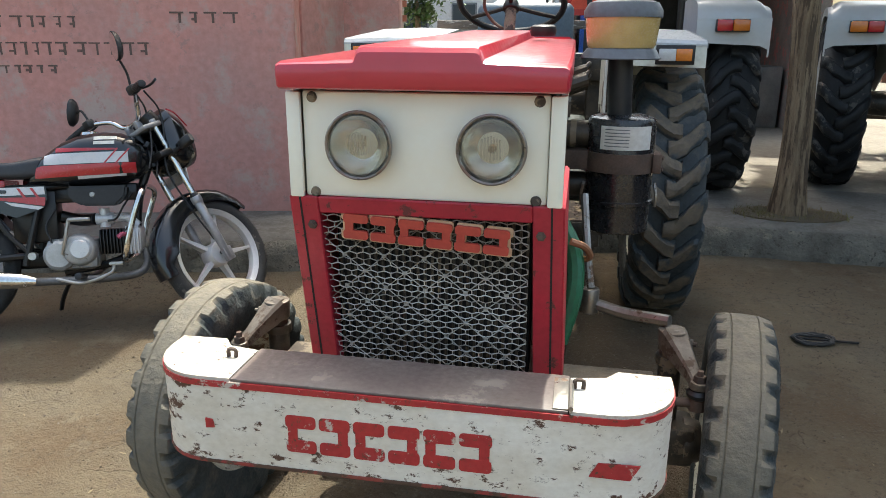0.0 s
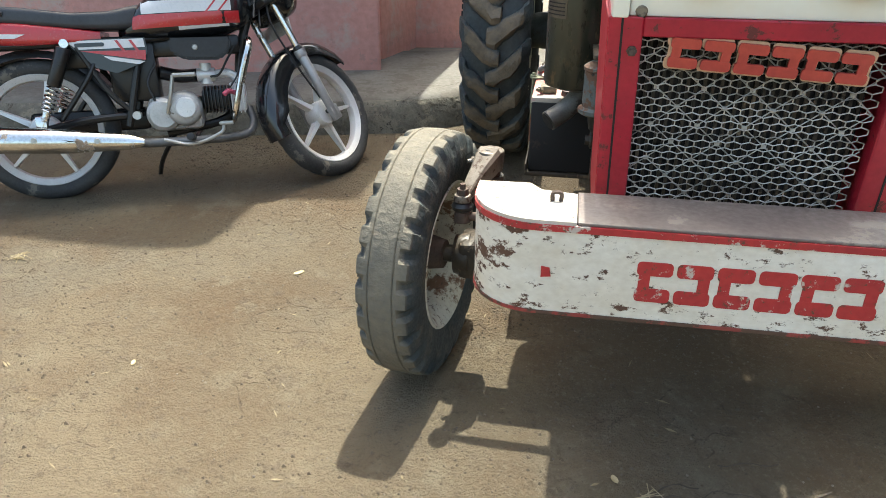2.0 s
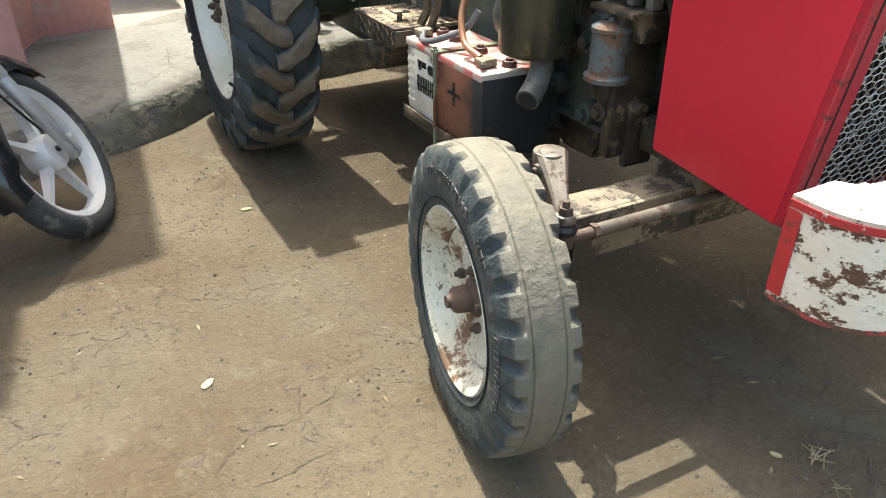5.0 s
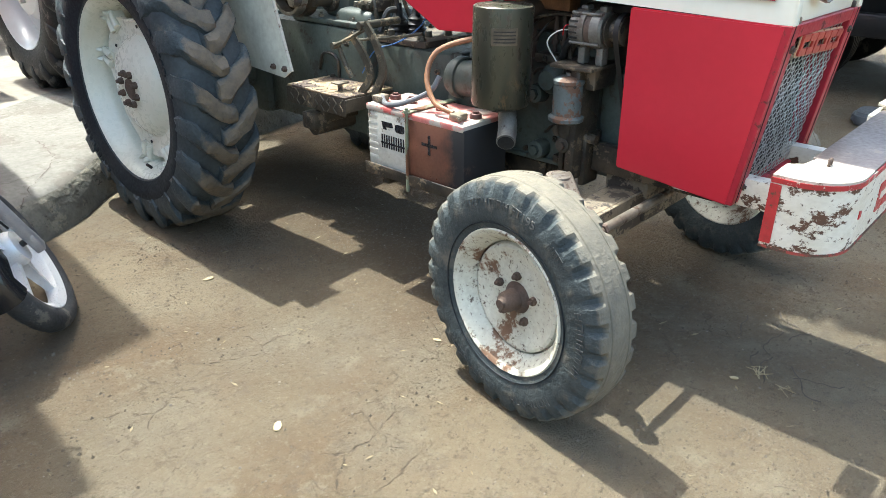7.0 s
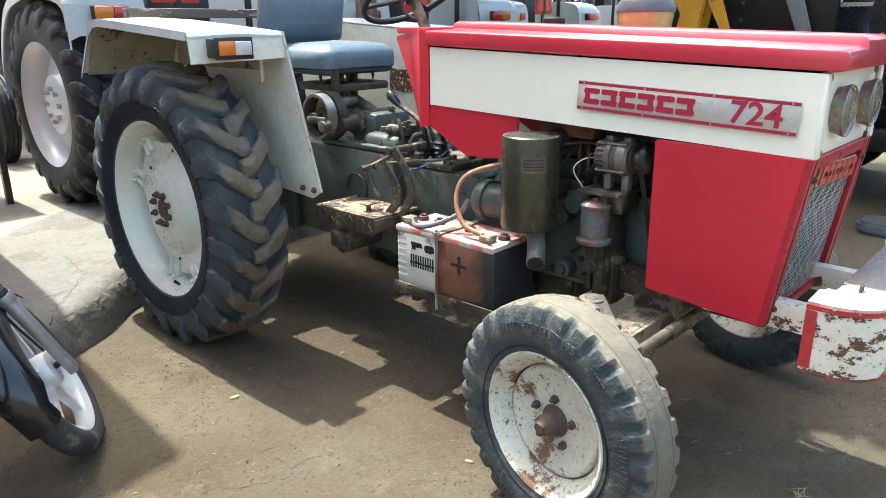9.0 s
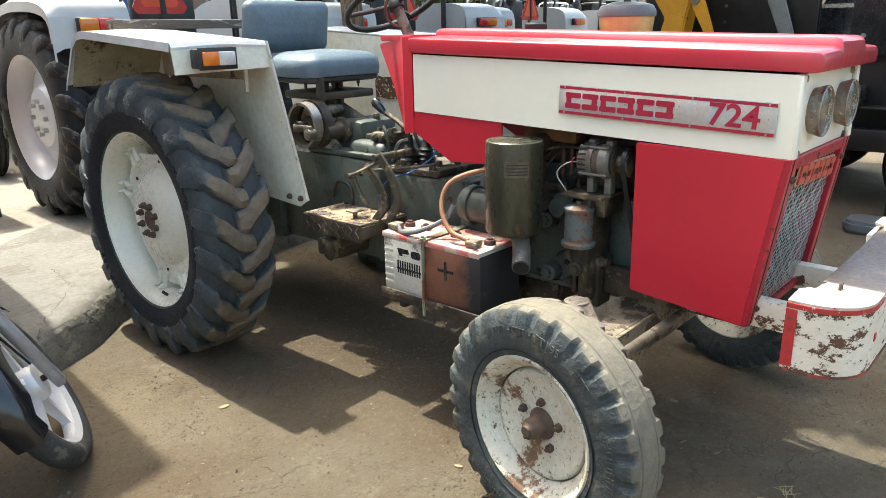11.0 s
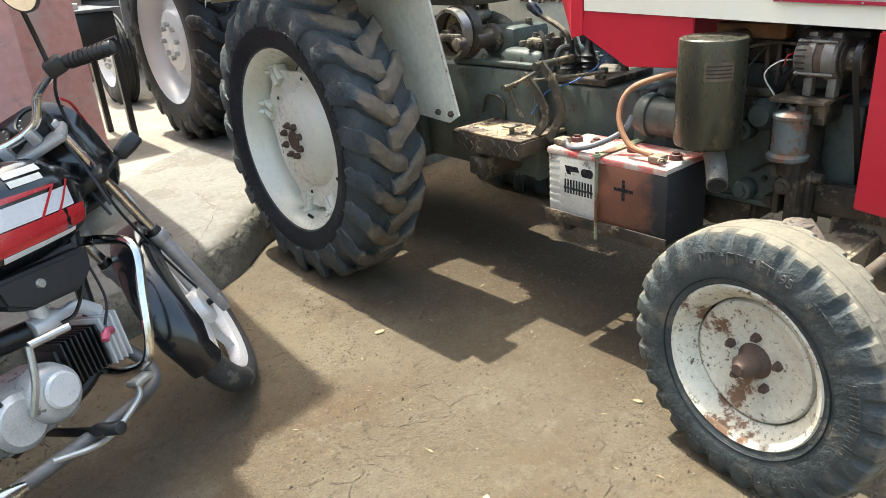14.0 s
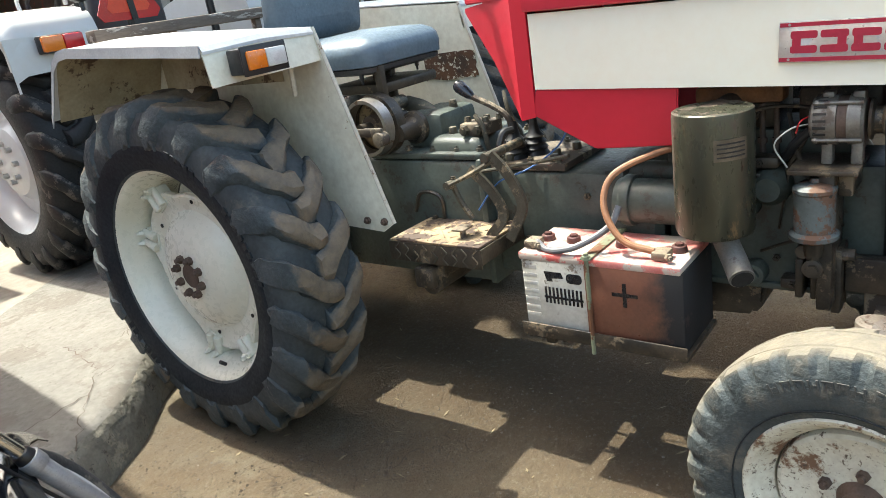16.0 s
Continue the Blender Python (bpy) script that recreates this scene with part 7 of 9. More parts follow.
    part("lamp_glass", lathe([(0.198, 0.066), (0.212, 0.058), (0.219, 0.03), (0.221, 0.0)], 28, 'x', at=(0, 0, 0.022)), M_CLEAR, fa)
    part("red_line", tube([(0.07, -0.132, 0.205), (0.11, -0.138, 0.18), (0.17, -0.124, 0.12)], 0.004, 6), M_MRED, fa)
    for s in (-1, 1):
        g = B()
        add_lathe(g, [(0.0, 0.0), (0.0, 0.043), (0.05, 0.046), (0.058, 0.043), (0.055, 0.038)], 24, 'z')
        mm = tilt @ Matrix.Translation((0.035, s * 0.050, 0.155)) @ Matrix.Rotation(radians(-38), 4, 'Y')
        gg = part("gauge", g, M_MFR, bike, "round black instrument", m=mm)
        part("dial", lathe([(0.052, 0.039), (0.052, 0.0)], 24, 'z'), M_GAUGE, gg)
        nd = B()
        for k in range(9):
            a = radians(-40 + 32 * k)
            add_box(nd, -0.001, 0.001, 0.028, 0.035, 0.0522, 0.0532, m=Matrix.Rotation(a, 4, 'Z'))
        pieces("dial_mark", nd, M_WHITEP, gg)
    # handlebar
    hb = part("handlebar", tube([(-0.10, -0.34, 0.265), (-0.055, -0.235, 0.28), (-0.005, -0.13, 0.245), (0.008, -0.06, 0.182), (0.008, 0.06, 0.182), (-0.005, 0.13, 0.245), (-0.055, 0.235, 0.28), (-0.10, 0.34, 0.265)], 0.0115, 12, 6), M_CHROME, bike, "chrome handlebar", m=FORK)
    for s in (-1, 1):
        g = B()
        p0, p1 = Vector((-0.058, s * 0.24, 0.28)), Vector((-0.108, s * 0.36, 0.262))
        add_cyl(g, p0, p1, 0.0165, 0.0175, seg=14, bev=0.003)
        for k in range(8):
            q = p0.lerp(p1, 0.12 + k * 0.1)
            d = (p1 - p0).normalized() * 0.004
            add_cyl(g, q - d, q + d, 0.0188, seg=14)
        part("grip", g, M_BLACK, hb, "ribbed black rubber grip")
        sw = B()
        add_box(sw, -0.075, -0.03, min(s * 0.19, s * 0.24), max(s * 0.19, s * 0.24), 0.262, 0.305, bev=0.010)
        part("switch_block", sw, M_BLACK, hb)
        part("lever", tube([(-0.02, s * 0.20, 0.285), (0.005, s * 0.235, 0.275), (-0.005, s * 0.29, 0.268), (-0.04, s * 0.37, 0.262)], 0.006, 8), M_MFR, hb)
        stem = [(-0.05, s * 0.205, 0.295), (-0.045, s * 0.225, 0.36), (-0.06, s * 0.245, 0.42 if s < 0 else 0.36)]
        ms = part("mirror", tube(stem, 0.006, 8), M_MFR, hb, "black rear-view mirror")
        low = 0.10 if s > 0 else 0.0
        head_m = Matrix.Translation((-0.062, s * 0.272, 0.475 - low)) @ Matrix.Rotation(radians(-55 if s > 0 else -14), 4, 'Z') @ Matrix.Rotation(radians(30 if s > 0 else 15), 4, 'Y')
        oval = [(0.045 * math.cos(2 * math.pi * k / 24), 0.068 * math.sin(2 * math.pi * k / 24)) for k in range(24)]
        sh = B()
        loft(sh, [[(x, u * f, v * f) for u, v in oval] for x, f in ((-0.008, 1.0), (0.004, 1.0), (0.018, 0.8), (0.026, 0.4))])
        part("shell", sh, M_BLACK, ms, m=head_m)
        gl = B()
        gl.faces.new([gl.verts.new((-0.0095, u * 0.93, v * 0.93)) for u, v in oval])
        part("glass", gl, M_MIRROR, ms, m=head_m, smooth=0)
    # indicators and cables
    for s in (-1, 1):
        st = part("indicator_stalk", cyl((0.06, s * 0.10, -0.02), (0.075, s * 0.155, 0.0), 0.008, seg=8), M_BLACK, bike, m=tilt)
        a = B()
        p0, p1 = Vector((0.078, s * 0.15, 0.0)), Vector((0.10, s * 0.225, 0.022))
        rings = []
        d = (p1 - p0).normalized()
        u = d.cross(Vector((0, 0, 1))).normalized()
        v = u.cross(d)
        for f, k in ((0, 0.5), (0.12, 0.85), (0.6, 1.0), (0.9, 0.95), (1.0, 0.75)):
            c = p0.lerp(p1, f)
            rings.append([c + u * x * k + v * z * k for x, z in rounded(0, 0, 0.042, 0.050, 0.012, 3)])
        loft(a, rings)
        part("indicator", a, M_BLACK, st, "dark plastic indicator")
    cb = B()
    add_tube(cb, [(0.01, -0.20, 0.27), (0.09, -0.13, 0.18), (0.06, -0.10, 0.05), (0.0, -0.07, -0.10), (0.02, -0.06, -0.32), (0.05, -0.06, -0.5)], 0.0045, 6)
    add_tube(cb, [(0.0, 0.20, 0.27), (0.10, 0.10, 0.17), (0.04, -0.03, 0.03), (-0.06, -0.06, -0.1)], 0.0045, 6)
    add_tube(cb, [(-0.02, -0.18, 0.26), (0.05, -0.09, 0.20), (-0.02, -0.09, 0.04), (-0.10, -0.09, -0.06)], 0.0045, 6)
    pieces("cable", cb, M_BLACK, bike, m=FORK)
    pl = part("front_plate", box(0.115, 0.12, -0.10, 0.10, -0.15, -0.085, bev=0.002), M_ALU, bike, "small bare metal plate", m=FORK @ Matrix.Rotation(radians(18), 4, 'Y'))


M_MIRROR = mat("mirror_glass", (0.9, 0.9, 0.9), (0.88, 0.88, 0.88), rough=0.03, metal=1.0, bump=0, rvar=0.0)
front_end()


def body_loft(sections, n=7):
    """sections: x, half width, z0, z1, corner share."""
    rings = []
    for x, w, z0, z1, k in sections:
        r = min(w, (z1 - z0) / 2) * k
        rings.append([(x, y, z) for y, z in rounded(0, (z0 + z1) / 2, 2 * w, z1 - z0, r, n)])
    return loft(B(), rings)


def panel_on(fn, u0, u1, v0, v1, nu=10, nv=4, lift=0.0022):
    """A thin decal laid on a surface fn(u, v) -> point, normal."""
    bm = B()
    grid = []
    for i in range(nu + 1):
        u = lerp(u0, u1, i / nu)
        a0, a1 = (v0(u) if callable(v0) else v0), (v1(u) if callable(v1) else v1)
        grid.append([bm.verts.new(fn(u, lerp(a0, a1, j / nv), lift)) for j in range(nv + 1)])
    for a, b in zip(grid, grid[1:]):
        for j in range(nv):
            bm.faces.new((a[j], a[j + 1], b[j + 1], b[j]))
    return bm


TANK = ((0.365, 0.055, 0.668, 0.700, 0.7), (0.41, 0.085, 0.664, 0.752, 0.7), (0.47, 0.108, 0.660, 0.812, 0.7), (0.55, 0.126, 0.658, 0.868, 0.7), (0.63, 0.136, 0.658, 0.900, 0.7), (0.73, 0.140, 0.660, 0.914, 0.7), (0.81, 0.134, 0.668, 0.906, 0.72), (0.875, 0.112, 0.690, 0.880, 0.75), (0.92, 0.075, 0.725, 0.838, 0.8))


def tank_surface(x, z, lift):
    for (x0, w0, a0, b0, k0), (x1, w1, a1, b1, k1) in zip(TANK, TANK[1:]):
        if x0 <= x <= x1:
            f = (x - x0) / (x1 - x0)
            w, a, b, k = lerp(w0, w1, f), lerp(a0, a1, f), lerp(b0, b1, f), lerp(k0, k1, f)
            r = min(w, (b - a) / 2) * k
            z = max(a + 0.002, min(b - 0.002, z))
            d = max(0.0, abs(z - (a + b) / 2) - ((b - a) / 2 - r))
            y = w - r + math.sqrt(max(r * r - d * d, 0))
            return Vector((x, -(y + lift), z))
    return Vector((x, -0.1, z))


def bike_body():
    tank = part("fuel_tank", body_loft(TANK), M_MBLK, bike, "black fuel tank with silver and red bands", smooth=60)
    bands = ((M_MRED, lambda u: 0.818 + (u - 0.5) * 0.02, lambda u: 0.840 - (u - 0.5) * 0.03, 0.53, 0.80), (M_MSIL, lambda u: 0.762 + (u - 0.5) * 0.01, lambda u: 0.812 + (u - 0.5) * 0.01, 0.475, 0.845),
             (M_MRED, lambda u: 0.703 + (u - 0.5) * 0.03, lambda u: 0.759 + (u - 0.5) * 0.01, 0.43, 0.875), (M_MSIL, lambda u: 0.690 + (u - 0.6) * 0.05, lambda u: 0.702 + (u - 0.5) * 0.03, 0.62, 0.83))
    for m_, v0, v1, u0, u1 in bands:
        part("band", panel_on(tank_surface, u0, u1, v0, v1), m_, tank, smooth=60)
    for du in (0.0, 0.05):
        part("slash", panel_on(lambda u, v, l: tank_surface(u + (v - 0.76) * 0.9, v, l), 0.735 + du, 0.744 + du, 0.735, 0.83, 2, 8, 0.0036), M_MRED, tank, smooth=60)
    for k in range(2):
        part("maker_mark", panel_on(tank_surface, 0.70, 0.80 - 0.01 * k, 0.872 - k * 0.022, 0.888 - k * 0.022, 6, 2, 0.003), M_WHITEP, tank, smooth=60)
    part("tank_cap", lathe([(0.905, 0.0), (0.905, 0.042), (0.918, 0.038), (0.922, 0.02), (0.922, 0.0)], 24, 'z', at=(0.66, 0, 0)), M_CHROME, tank)
    seat = body_loft(((-0.22, 0.07, 0.765, 0.800, 0.6), (-0.18, 0.11, 0.752, 0.822, 0.6), (0.0, 0.125, 0.735, 0.806, 0.6), (0.20, 0.125, 0.712, 0.778, 0.6), (0.34, 0.115, 0.705, 0.780, 0.6), (0.44, 0.095, 0.705, 0.802, 0.6), (0.49, 0.06, 0.72, 0.81, 0.6)))
    part("seat", seat, M_MSEAT, bike, "long black bench seat", smooth=60)
    tail = body_loft(((-0.50, 0.04, 0.735, 0.760, 0.6), (-0.46, 0.075, 0.70, 0.770, 0.6), (-0.25, 0.115, 0.668, 0.762, 0.5), (0.0, 0.13, 0.652, 0.745, 0.5), (0.2, 0.125, 0.655, 0.715, 0.5), (0.30, 0.10, 0.66, 0.70, 0.5)))
    tl = part("tail_panel", tail, M_MRED, bike, "red tail panel with a white flash", smooth=50)
    part("flash", prism([(-0.30, 0.690), (-0.02, 0.682), (0.02, 0.697), (-0.28, 0.712)], -0.1325, -0.126, 'y'), M_MSIL, tl)
    tr = B()
    add_box(tr, -0.52, -0.47, -0.06, 0.06, 0.72, 0.775, bev=0.012)
    part("tail_lamp", tr, M_REDL, bike)
    gr = B()
    for s in (-1, 1):
        add_tube(gr, [(-0.05, s * 0.12, 0.78), (-0.30, s * 0.13, 0.80), (-0.48, s * 0.09, 0.82), (-0.50, 0.0, 0.82)], 0.010, 8)
    part("grab_rail", gr, M_MFR, bike)
    # rear mudguard
    mg = B()
    rings = []
    for k in range(11):
        a = radians(-5 + 115 * k / 10)
        for_r = 0.34
        c = Vector((for_r * math.cos(a + radians(35)), 0, 0.30 + for_r * math.sin(a + radians(35))))
        d = Vector((math.cos(a + radians(35)), 0, math.sin(a + radians(35))))
        rings.append([c + Vector((0, 0.062, 0)) - d * 0.03, c + Vector((0, 0.05, 0)), c + Vector((0, -0.05, 0)), c + Vector((0, -0.062, 0)) - d * 0.03, c + Vector((0, -0.058, 0)) - d * 0.03, c - d * 0.004, c + Vector((0, 0.058, 0)) - d * 0.03])
    loft(mg, rings)
    part("rear_mudguard", mg, M_MFR, bike)
    # side panel: white and red over black
    sp = part("side_panel", prism([(0.155, 0.668), (0.475, 0.668), (0.480, 0.605), (0.43, 0.555), (0.345, 0.525), (0.26, 0.555)], -0.118, -0.108, 'y', bev=0.003), M_MBLK, bike, "side panel with white and red flashes")
    part("flash", prism([(0.165, 0.664), (0.47, 0.664), (0.472, 0.628), (0.205, 0.628)], -0.1205, -0.1175, 'y'), M_MSIL, sp)
    part("flash", prism([(0.215, 0.622), (0.473, 0.615), (0.468, 0.575), (0.30, 0.605)], -0.1205, -0.1175, 'y'), M_MRED, sp)
    part("flash", prism([(0.30, 0.600), (0.466, 0.570), (0.44, 0.558), (0.33, 0.580)], -0.1205, -0.1175, 'y'), M_MSIL, sp)
    for x in (0.355, 0.41):
        part("slash", prism([(x, 0.660), (x + 0.012, 0.660), (x + 0.055, 0.585), (x + 0.043, 0.585)], -0.1225, -0.120, 'y'), M_MRED, sp)
    part("model_mark", prism(rounded(0.255, 0.646, 0.115, 0.016, 0.007, 3), -0.122, -0.1195, 'y'), M_MBLK, sp)
    # box cover under the tank
    bx = part("air_box", prism([(0.535, 0.655), (0.80, 0.650), (0.79, 0.595), (0.745, 0.555), (0.60, 0.560), (0.545, 0.590)], -0.128, -0.06, 'y', bev=0.010), M_BLACK, bike, "black plastic air box cover")
    bx.location = (0.030, 0, 0.006)
    part("box_screw", cyl((0.645, -0.128, 0.612), (0.645, -0.134, 0.612), 0.013, 0.010, seg=16), M_ALU, bx)
    fill = B()
    add_box(fill, 0.30, 0.50, -0.055, 0.055, 0.40, 0.655, bev=0.02)
    add_box(fill, 0.46, 0.86, -0.045, 0.045, 0.585, 0.668, bev=0.015)
    add_box(fill, 0.10, 0.32, -0.075, 0.075, 0.55, 0.66, bev=0.02)
    add_tube(fill, [(0.50, 0.0, 0.52), (0.58, 0.02, 0.50), (0.66, -0.02, 0.50)], 0.030, 12)
    pieces("air_filter_housing", fill, M_MFR, bike, "dark boxes and hoses behind the side panels")
    wr = B()
    add_tube(wr, [(0.84, -0.06, 0.62), (0.80, -0.085, 0.56), (0.76, -0.07, 0.50), (0.72, -0.06, 0.49)], 0.005, 6)
    add_tube(wr, [(0.86, -0.05, 0.60), (0.84, -0.09, 0.50), (0.80, -0.10, 0.44)], 0.004, 6)
    add_tube(wr, [(0.50, -0.07, 0.56), (0.46, -0.10, 0.48), (0.48, -0.11, 0.40)], 0.005, 6)
    pieces("hose", wr, M_BLACK, bike)
    fr = B()
    add_tube(fr, [(0.93, -0.03, 0.86), (0.80, -0.04, 0.70), (0.50, -0.06, 0.665), (0.2, -0.09, 0.66), (-0.2, -0.09, 0.66), (-0.45, -0.07, 0.70)], 0.016, 10)
    add_tube(fr, [(0.93, 0.03, 0.86), (0.80, 0.04, 0.70), (0.50, 0.06, 0.665), (0.2, 0.09, 0.66), (-0.2, 0.09, 0.66), (-0.45, 0.07, 0.70)], 0.016, 10)
    add_tube(fr, [(0.94, 0.0, 0.82), (0.86, 0.0, 0.60), (0.83, 0.0, 0.42), (0.76, 0.0, 0.30), (0.5, 0.0, 0.25)], 0.020, 10)
    for s in (-1, 1):
        add_tube(fr, [(0.45, s * 0.09, 0.64), (0.40, s * 0.10, 0.45), (0.36, s * 0.10, 0.30)], 0.016, 10)
        add_tube(fr, [(0.20, s * 0.11, 0.64), (0.30, s * 0.11, 0.45), (0.40, s * 0.10, 0.34)], 0.012, 8)
        add_tube(fr, [(0.10, s * 0.115, 0.345), (0.22, s * 0.12, 0.50), (0.26, s * 0.11, 0.57)], 0.011, 8)
    part("frame", fr, M_MFR, bike, "black tubular frame")
    sa = B()
    for s in (-1, 1):
        add_tube(sa, [(0.40, s * 0.085, 0.345), (0.2, s * 0.09, 0.335), (0.0, s * 0.085, 0.30)], 0.017, 8, 3)
    part("swing_arm", sa, M_MFR, bike)
    part("chain_cover", box(-0.08, 0.42, 0.08, 0.11, 0.27, 0.37, bev=0.02), M_MFR, bike)
    for s in (-1, 1):
        p0, p1 = Vector((0.162, s * 0.125, 0.655)), Vector((0.02, s * 0.125, 0.315))
        d = p1 - p0
        sh = B()
        add_cyl(sh, p0 + d * 0.05, p0 + d * 0.50, 0.030, 0.028, seg=16, bev=0.004)
        ab = part("shock_absorber", sh, M_MFR, bike, "black rear shock absorber with a chrome spring")
        sp_ = B()
        pts = []
        for k in range(61):
            a = 2 * math.pi * k / 10
            c = p0 + d * (0.50 + 0.30 * k / 60)
            u = d.normalized().cross(Vector((0, 1, 0))).normalized()
            pts.append(c + (u * math.cos(a) + Vector((0, 1, 0)) * math.sin(a)) * 0.024)
        add_tube(sp_, pts, 0.0045, 6, 1)
        add_cyl(sp_, p0 + d * 0.78, p1, 0.016, seg=12)
        add_cyl(sp_, p0 - Vector((0, 0.02, 0)), p0 + Vector((0, 0.02, 0)), 0.018, seg=14)
        add_box(sp_, p1.x - 0.022, p1.x + 0.022, p1.y - 0.015, p1.y + 0.015, p1.z - 0.03, p1.z + 0.05, bev=0.006)
        pieces("spring", sp_, M_CHROME, ab)


bike_body()


def bike_engine():
    e = B()
    add_box(e, 0.47, 0.70, -0.09, 0.09, 0.27, 0.42, bev=0.03)
    add_lathe(e, [(-0.135, 0.0), (-0.135, 0.055), (-0.128, 0.066), (-0.118, 0.072), (-0.08, 0.078)], 32, 'y', at=(0.625, 0, 0.365))
    add_lathe(e, [(-0.118, 0.0), (-0.118, 0.055), (-0.105, 0.07), (-0.08, 0.075)], 28, 'y', at=(0.535, 0, 0.345))
    en = part("engine", e, M_MENG, bike, "grey aluminium engine case")
    en.location = (-0.03, 0, -0.005)
    part("clutch_boss", lathe([(-0.148, 0.0), (-0.147, 0.040), (-0.141, 0.046), (-0.134, 0.047)], 28, 'y', at=(0.635, 0, 0.37)), M_MALU, en)
    fins = B()
    for k in range(8):
        x = 0.71 + k * 0.015
        add_box(fins, x, x + 0.006, -0.078, 0.078, 0.335 + 0.0 * k, 0.455, bev=0.002, m=None)
    cyl_ = part("cylinder", box(0.70, 0.83, -0.05, 0.05, 0.35, 0.44, bev=0.01), M_MFR, en)
    pieces("cooling_fin", fins, M_MFR, en, "black cooling fins")
    hd = B()
    add_box(hd, 0.825, 0.895, -0.07, 0.07, 0.335, 0.46, bev=0.015)
    for k in range(4):
        add_box(hd, 0.828 + k * 0.017, 0.834 + k * 0.017, -0.085, 0.085, 0.33, 0.465, bev=0.002)
    part("cylinder_head", hd, M_MALU, en)
    part("plug_cap", tube([(0.85, -0.085, 0.42), (0.82, -0.11, 0.43), (0.80, -0.12, 0.415)], 0.011, 8, 4), M_PINKR, en, "pink rubber plug cap")
    cb = B()
    add_cyl(cb, (0.66, -0.02, 0.50), (0.74, -0.02, 0.50), 0.03, seg=14, bev=0.004)
    add_tube(cb, [(0.74, -0.02, 0.50), (0.80, -0.02, 0.50), (0.85, -0.02, 0.46)], 0.02, 10)
    add_cyl(cb, (0.70, -0.02, 0.46), (0.70, -0.02, 0.55), 0.025, seg=14)
    part("carburettor", cb, M_MALU, bike)
    ex = part("exhaust_pipe", tube([(0.87, -0.02, 0.34), (0.885, -0.07, 0.28), (0.85, -0.12, 0.235), (0.72, -0.14, 0.222), (0.45, -0.15, 0.225), (0.32, -0.155, 0.235)], 0.019, 12), M_MPIPE, bike, "dull grey exhaust pipe")
    mu = B()
    rings = []
    for x, r in ((0.36, 0.020), (0.30, 0.036), (0.10, 0.050), (-0.20, 0.054), (-0.42, 0.054), (-0.44, 0.046)):
        z = 0.235 + (0.36 - x) * 0.085
        rings.append([(x, -0.155 + r * math.cos(2 * math.pi * k / 18), z + r * math.sin(2 * math.pi * k / 18)) for k in range(18)])
    loft(mu, rings)
    mf = part("silencer", mu, M_MFR, bike, "long black silencer with a chrome shield")
    sd = B()
    rings = []
    for x, r, lo_, hi in ((0.42, 0.026, -35, 35), (0.36, 0.038, -55, 60), (0.1, 0.0560, -60, 75), (-0.2, 0.0600, -55, 80), (-0.26, 0.0600, -10, 80)):
        z = 0.235 + (0.36 - x) * 0.085
        ring = [(x, -0.155 - rr * math.cos(radians(lerp(lo_, hi, k / 8))), z + rr * math.sin(radians(lerp(lo_, hi, k / 8)))) for rr in (r,) for k in range(9)]
        ring += [(x, -0.155 - (r - 0.003) * math.cos(radians(lerp(lo_, hi, k / 8))), z + (r - 0.003) * math.sin(radians(lerp(lo_, hi, k / 8)))) for k in range(8, -1, -1)]
        rings.append(ring)
    loft(sd, rings)
    part("heat_shield", sd, M_CHROME, mf, "chrome heat shield", smooth=50)
    dc = B()
    for x in (0.24, 0.0):
        z = 0.235 + (0.36 - x) * 0.085
        add_cyl(dc, (x, -0.205, z + 0.008), (x, -0.2165, z + 0.008), 0.011, seg=14)
    pieces("shield_bolt", dc, M_ALU, mf)
    part("shield_mark", prism([(0.11, 0.258), (0.17, 0.255), (0.10, 0.270), (0.13, 0.262)], -0.2135, -0.205, 'y'), M_MBLK, mf)
    cg = B()
    add_tube(cg, [(0.80, 0.0, 0.30), (0.80, -0.11, 0.30), (0.815, -0.20, 0.34), (0.86, -0.215, 0.50), (0.90, -0.20, 0.615), (0.90, -0.10, 0.645), (0.895, 0.0, 0.65)], 0.0135, 10)
    add_tube(cg, [(0.80, 0.0, 0.30), (0.80, 0.11, 0.30), (0.815, 0.20, 0.34), (0.86, 0.215, 0.50), (0.90, 0.20, 0.615), (0.90, 0.10, 0.645), (0.895, 0.0, 0.65)], 0.0135, 10)
    part("crash_guard", cg, M_CHROME, bike, "chrome crash guard")
    ft = B()
    add_tube(ft, [(0.62, 0.2, 0.235), (0.62, 0.0, 0.225), (0.62, -0.2, 0.24)], 0.012, 8, 3)
    part("foot_bar", ft, M_MFR, bike)
    for s in (-1, 1):
        part("foot_peg", cyl((0.62, s * 0.17, 0.24), (0.62, s * 0.27, 0.25), 0.017, seg=10, bev=0.003), M_BLACK, bike)
    bp = B()
    add_tube(bp, [(0.50, -0.16, 0.235), (0.62, -0.185, 0.21), (0.74, -0.19, 0.25), (0.76, -0.19, 0.29)], 0.008, 8)
    add_box(bp, 0.74, 0.80, -0.21, -0.165, 0.285, 0.300, bev=0.004)
    part("brake_pedal", bp, M_ALU, bike)
    kk = B()
    add_tube(kk, [(0.525, -0.125, 0.345), (0.55, -0.15, 0.42), (0.57, -0.155, 0.505)], 0.009, 8)
    add_cyl(kk, (0.57, -0.155, 0.505), (0.665, -0.175, 0.505), 0.010, seg=10)
    part("kick_starter", kk, M_ALU, bike)
    rp = B()
    add_cyl(rp, (0.40, -0.10, 0.345), (0.40, -0.14, 0.345), 0.018, seg=12)
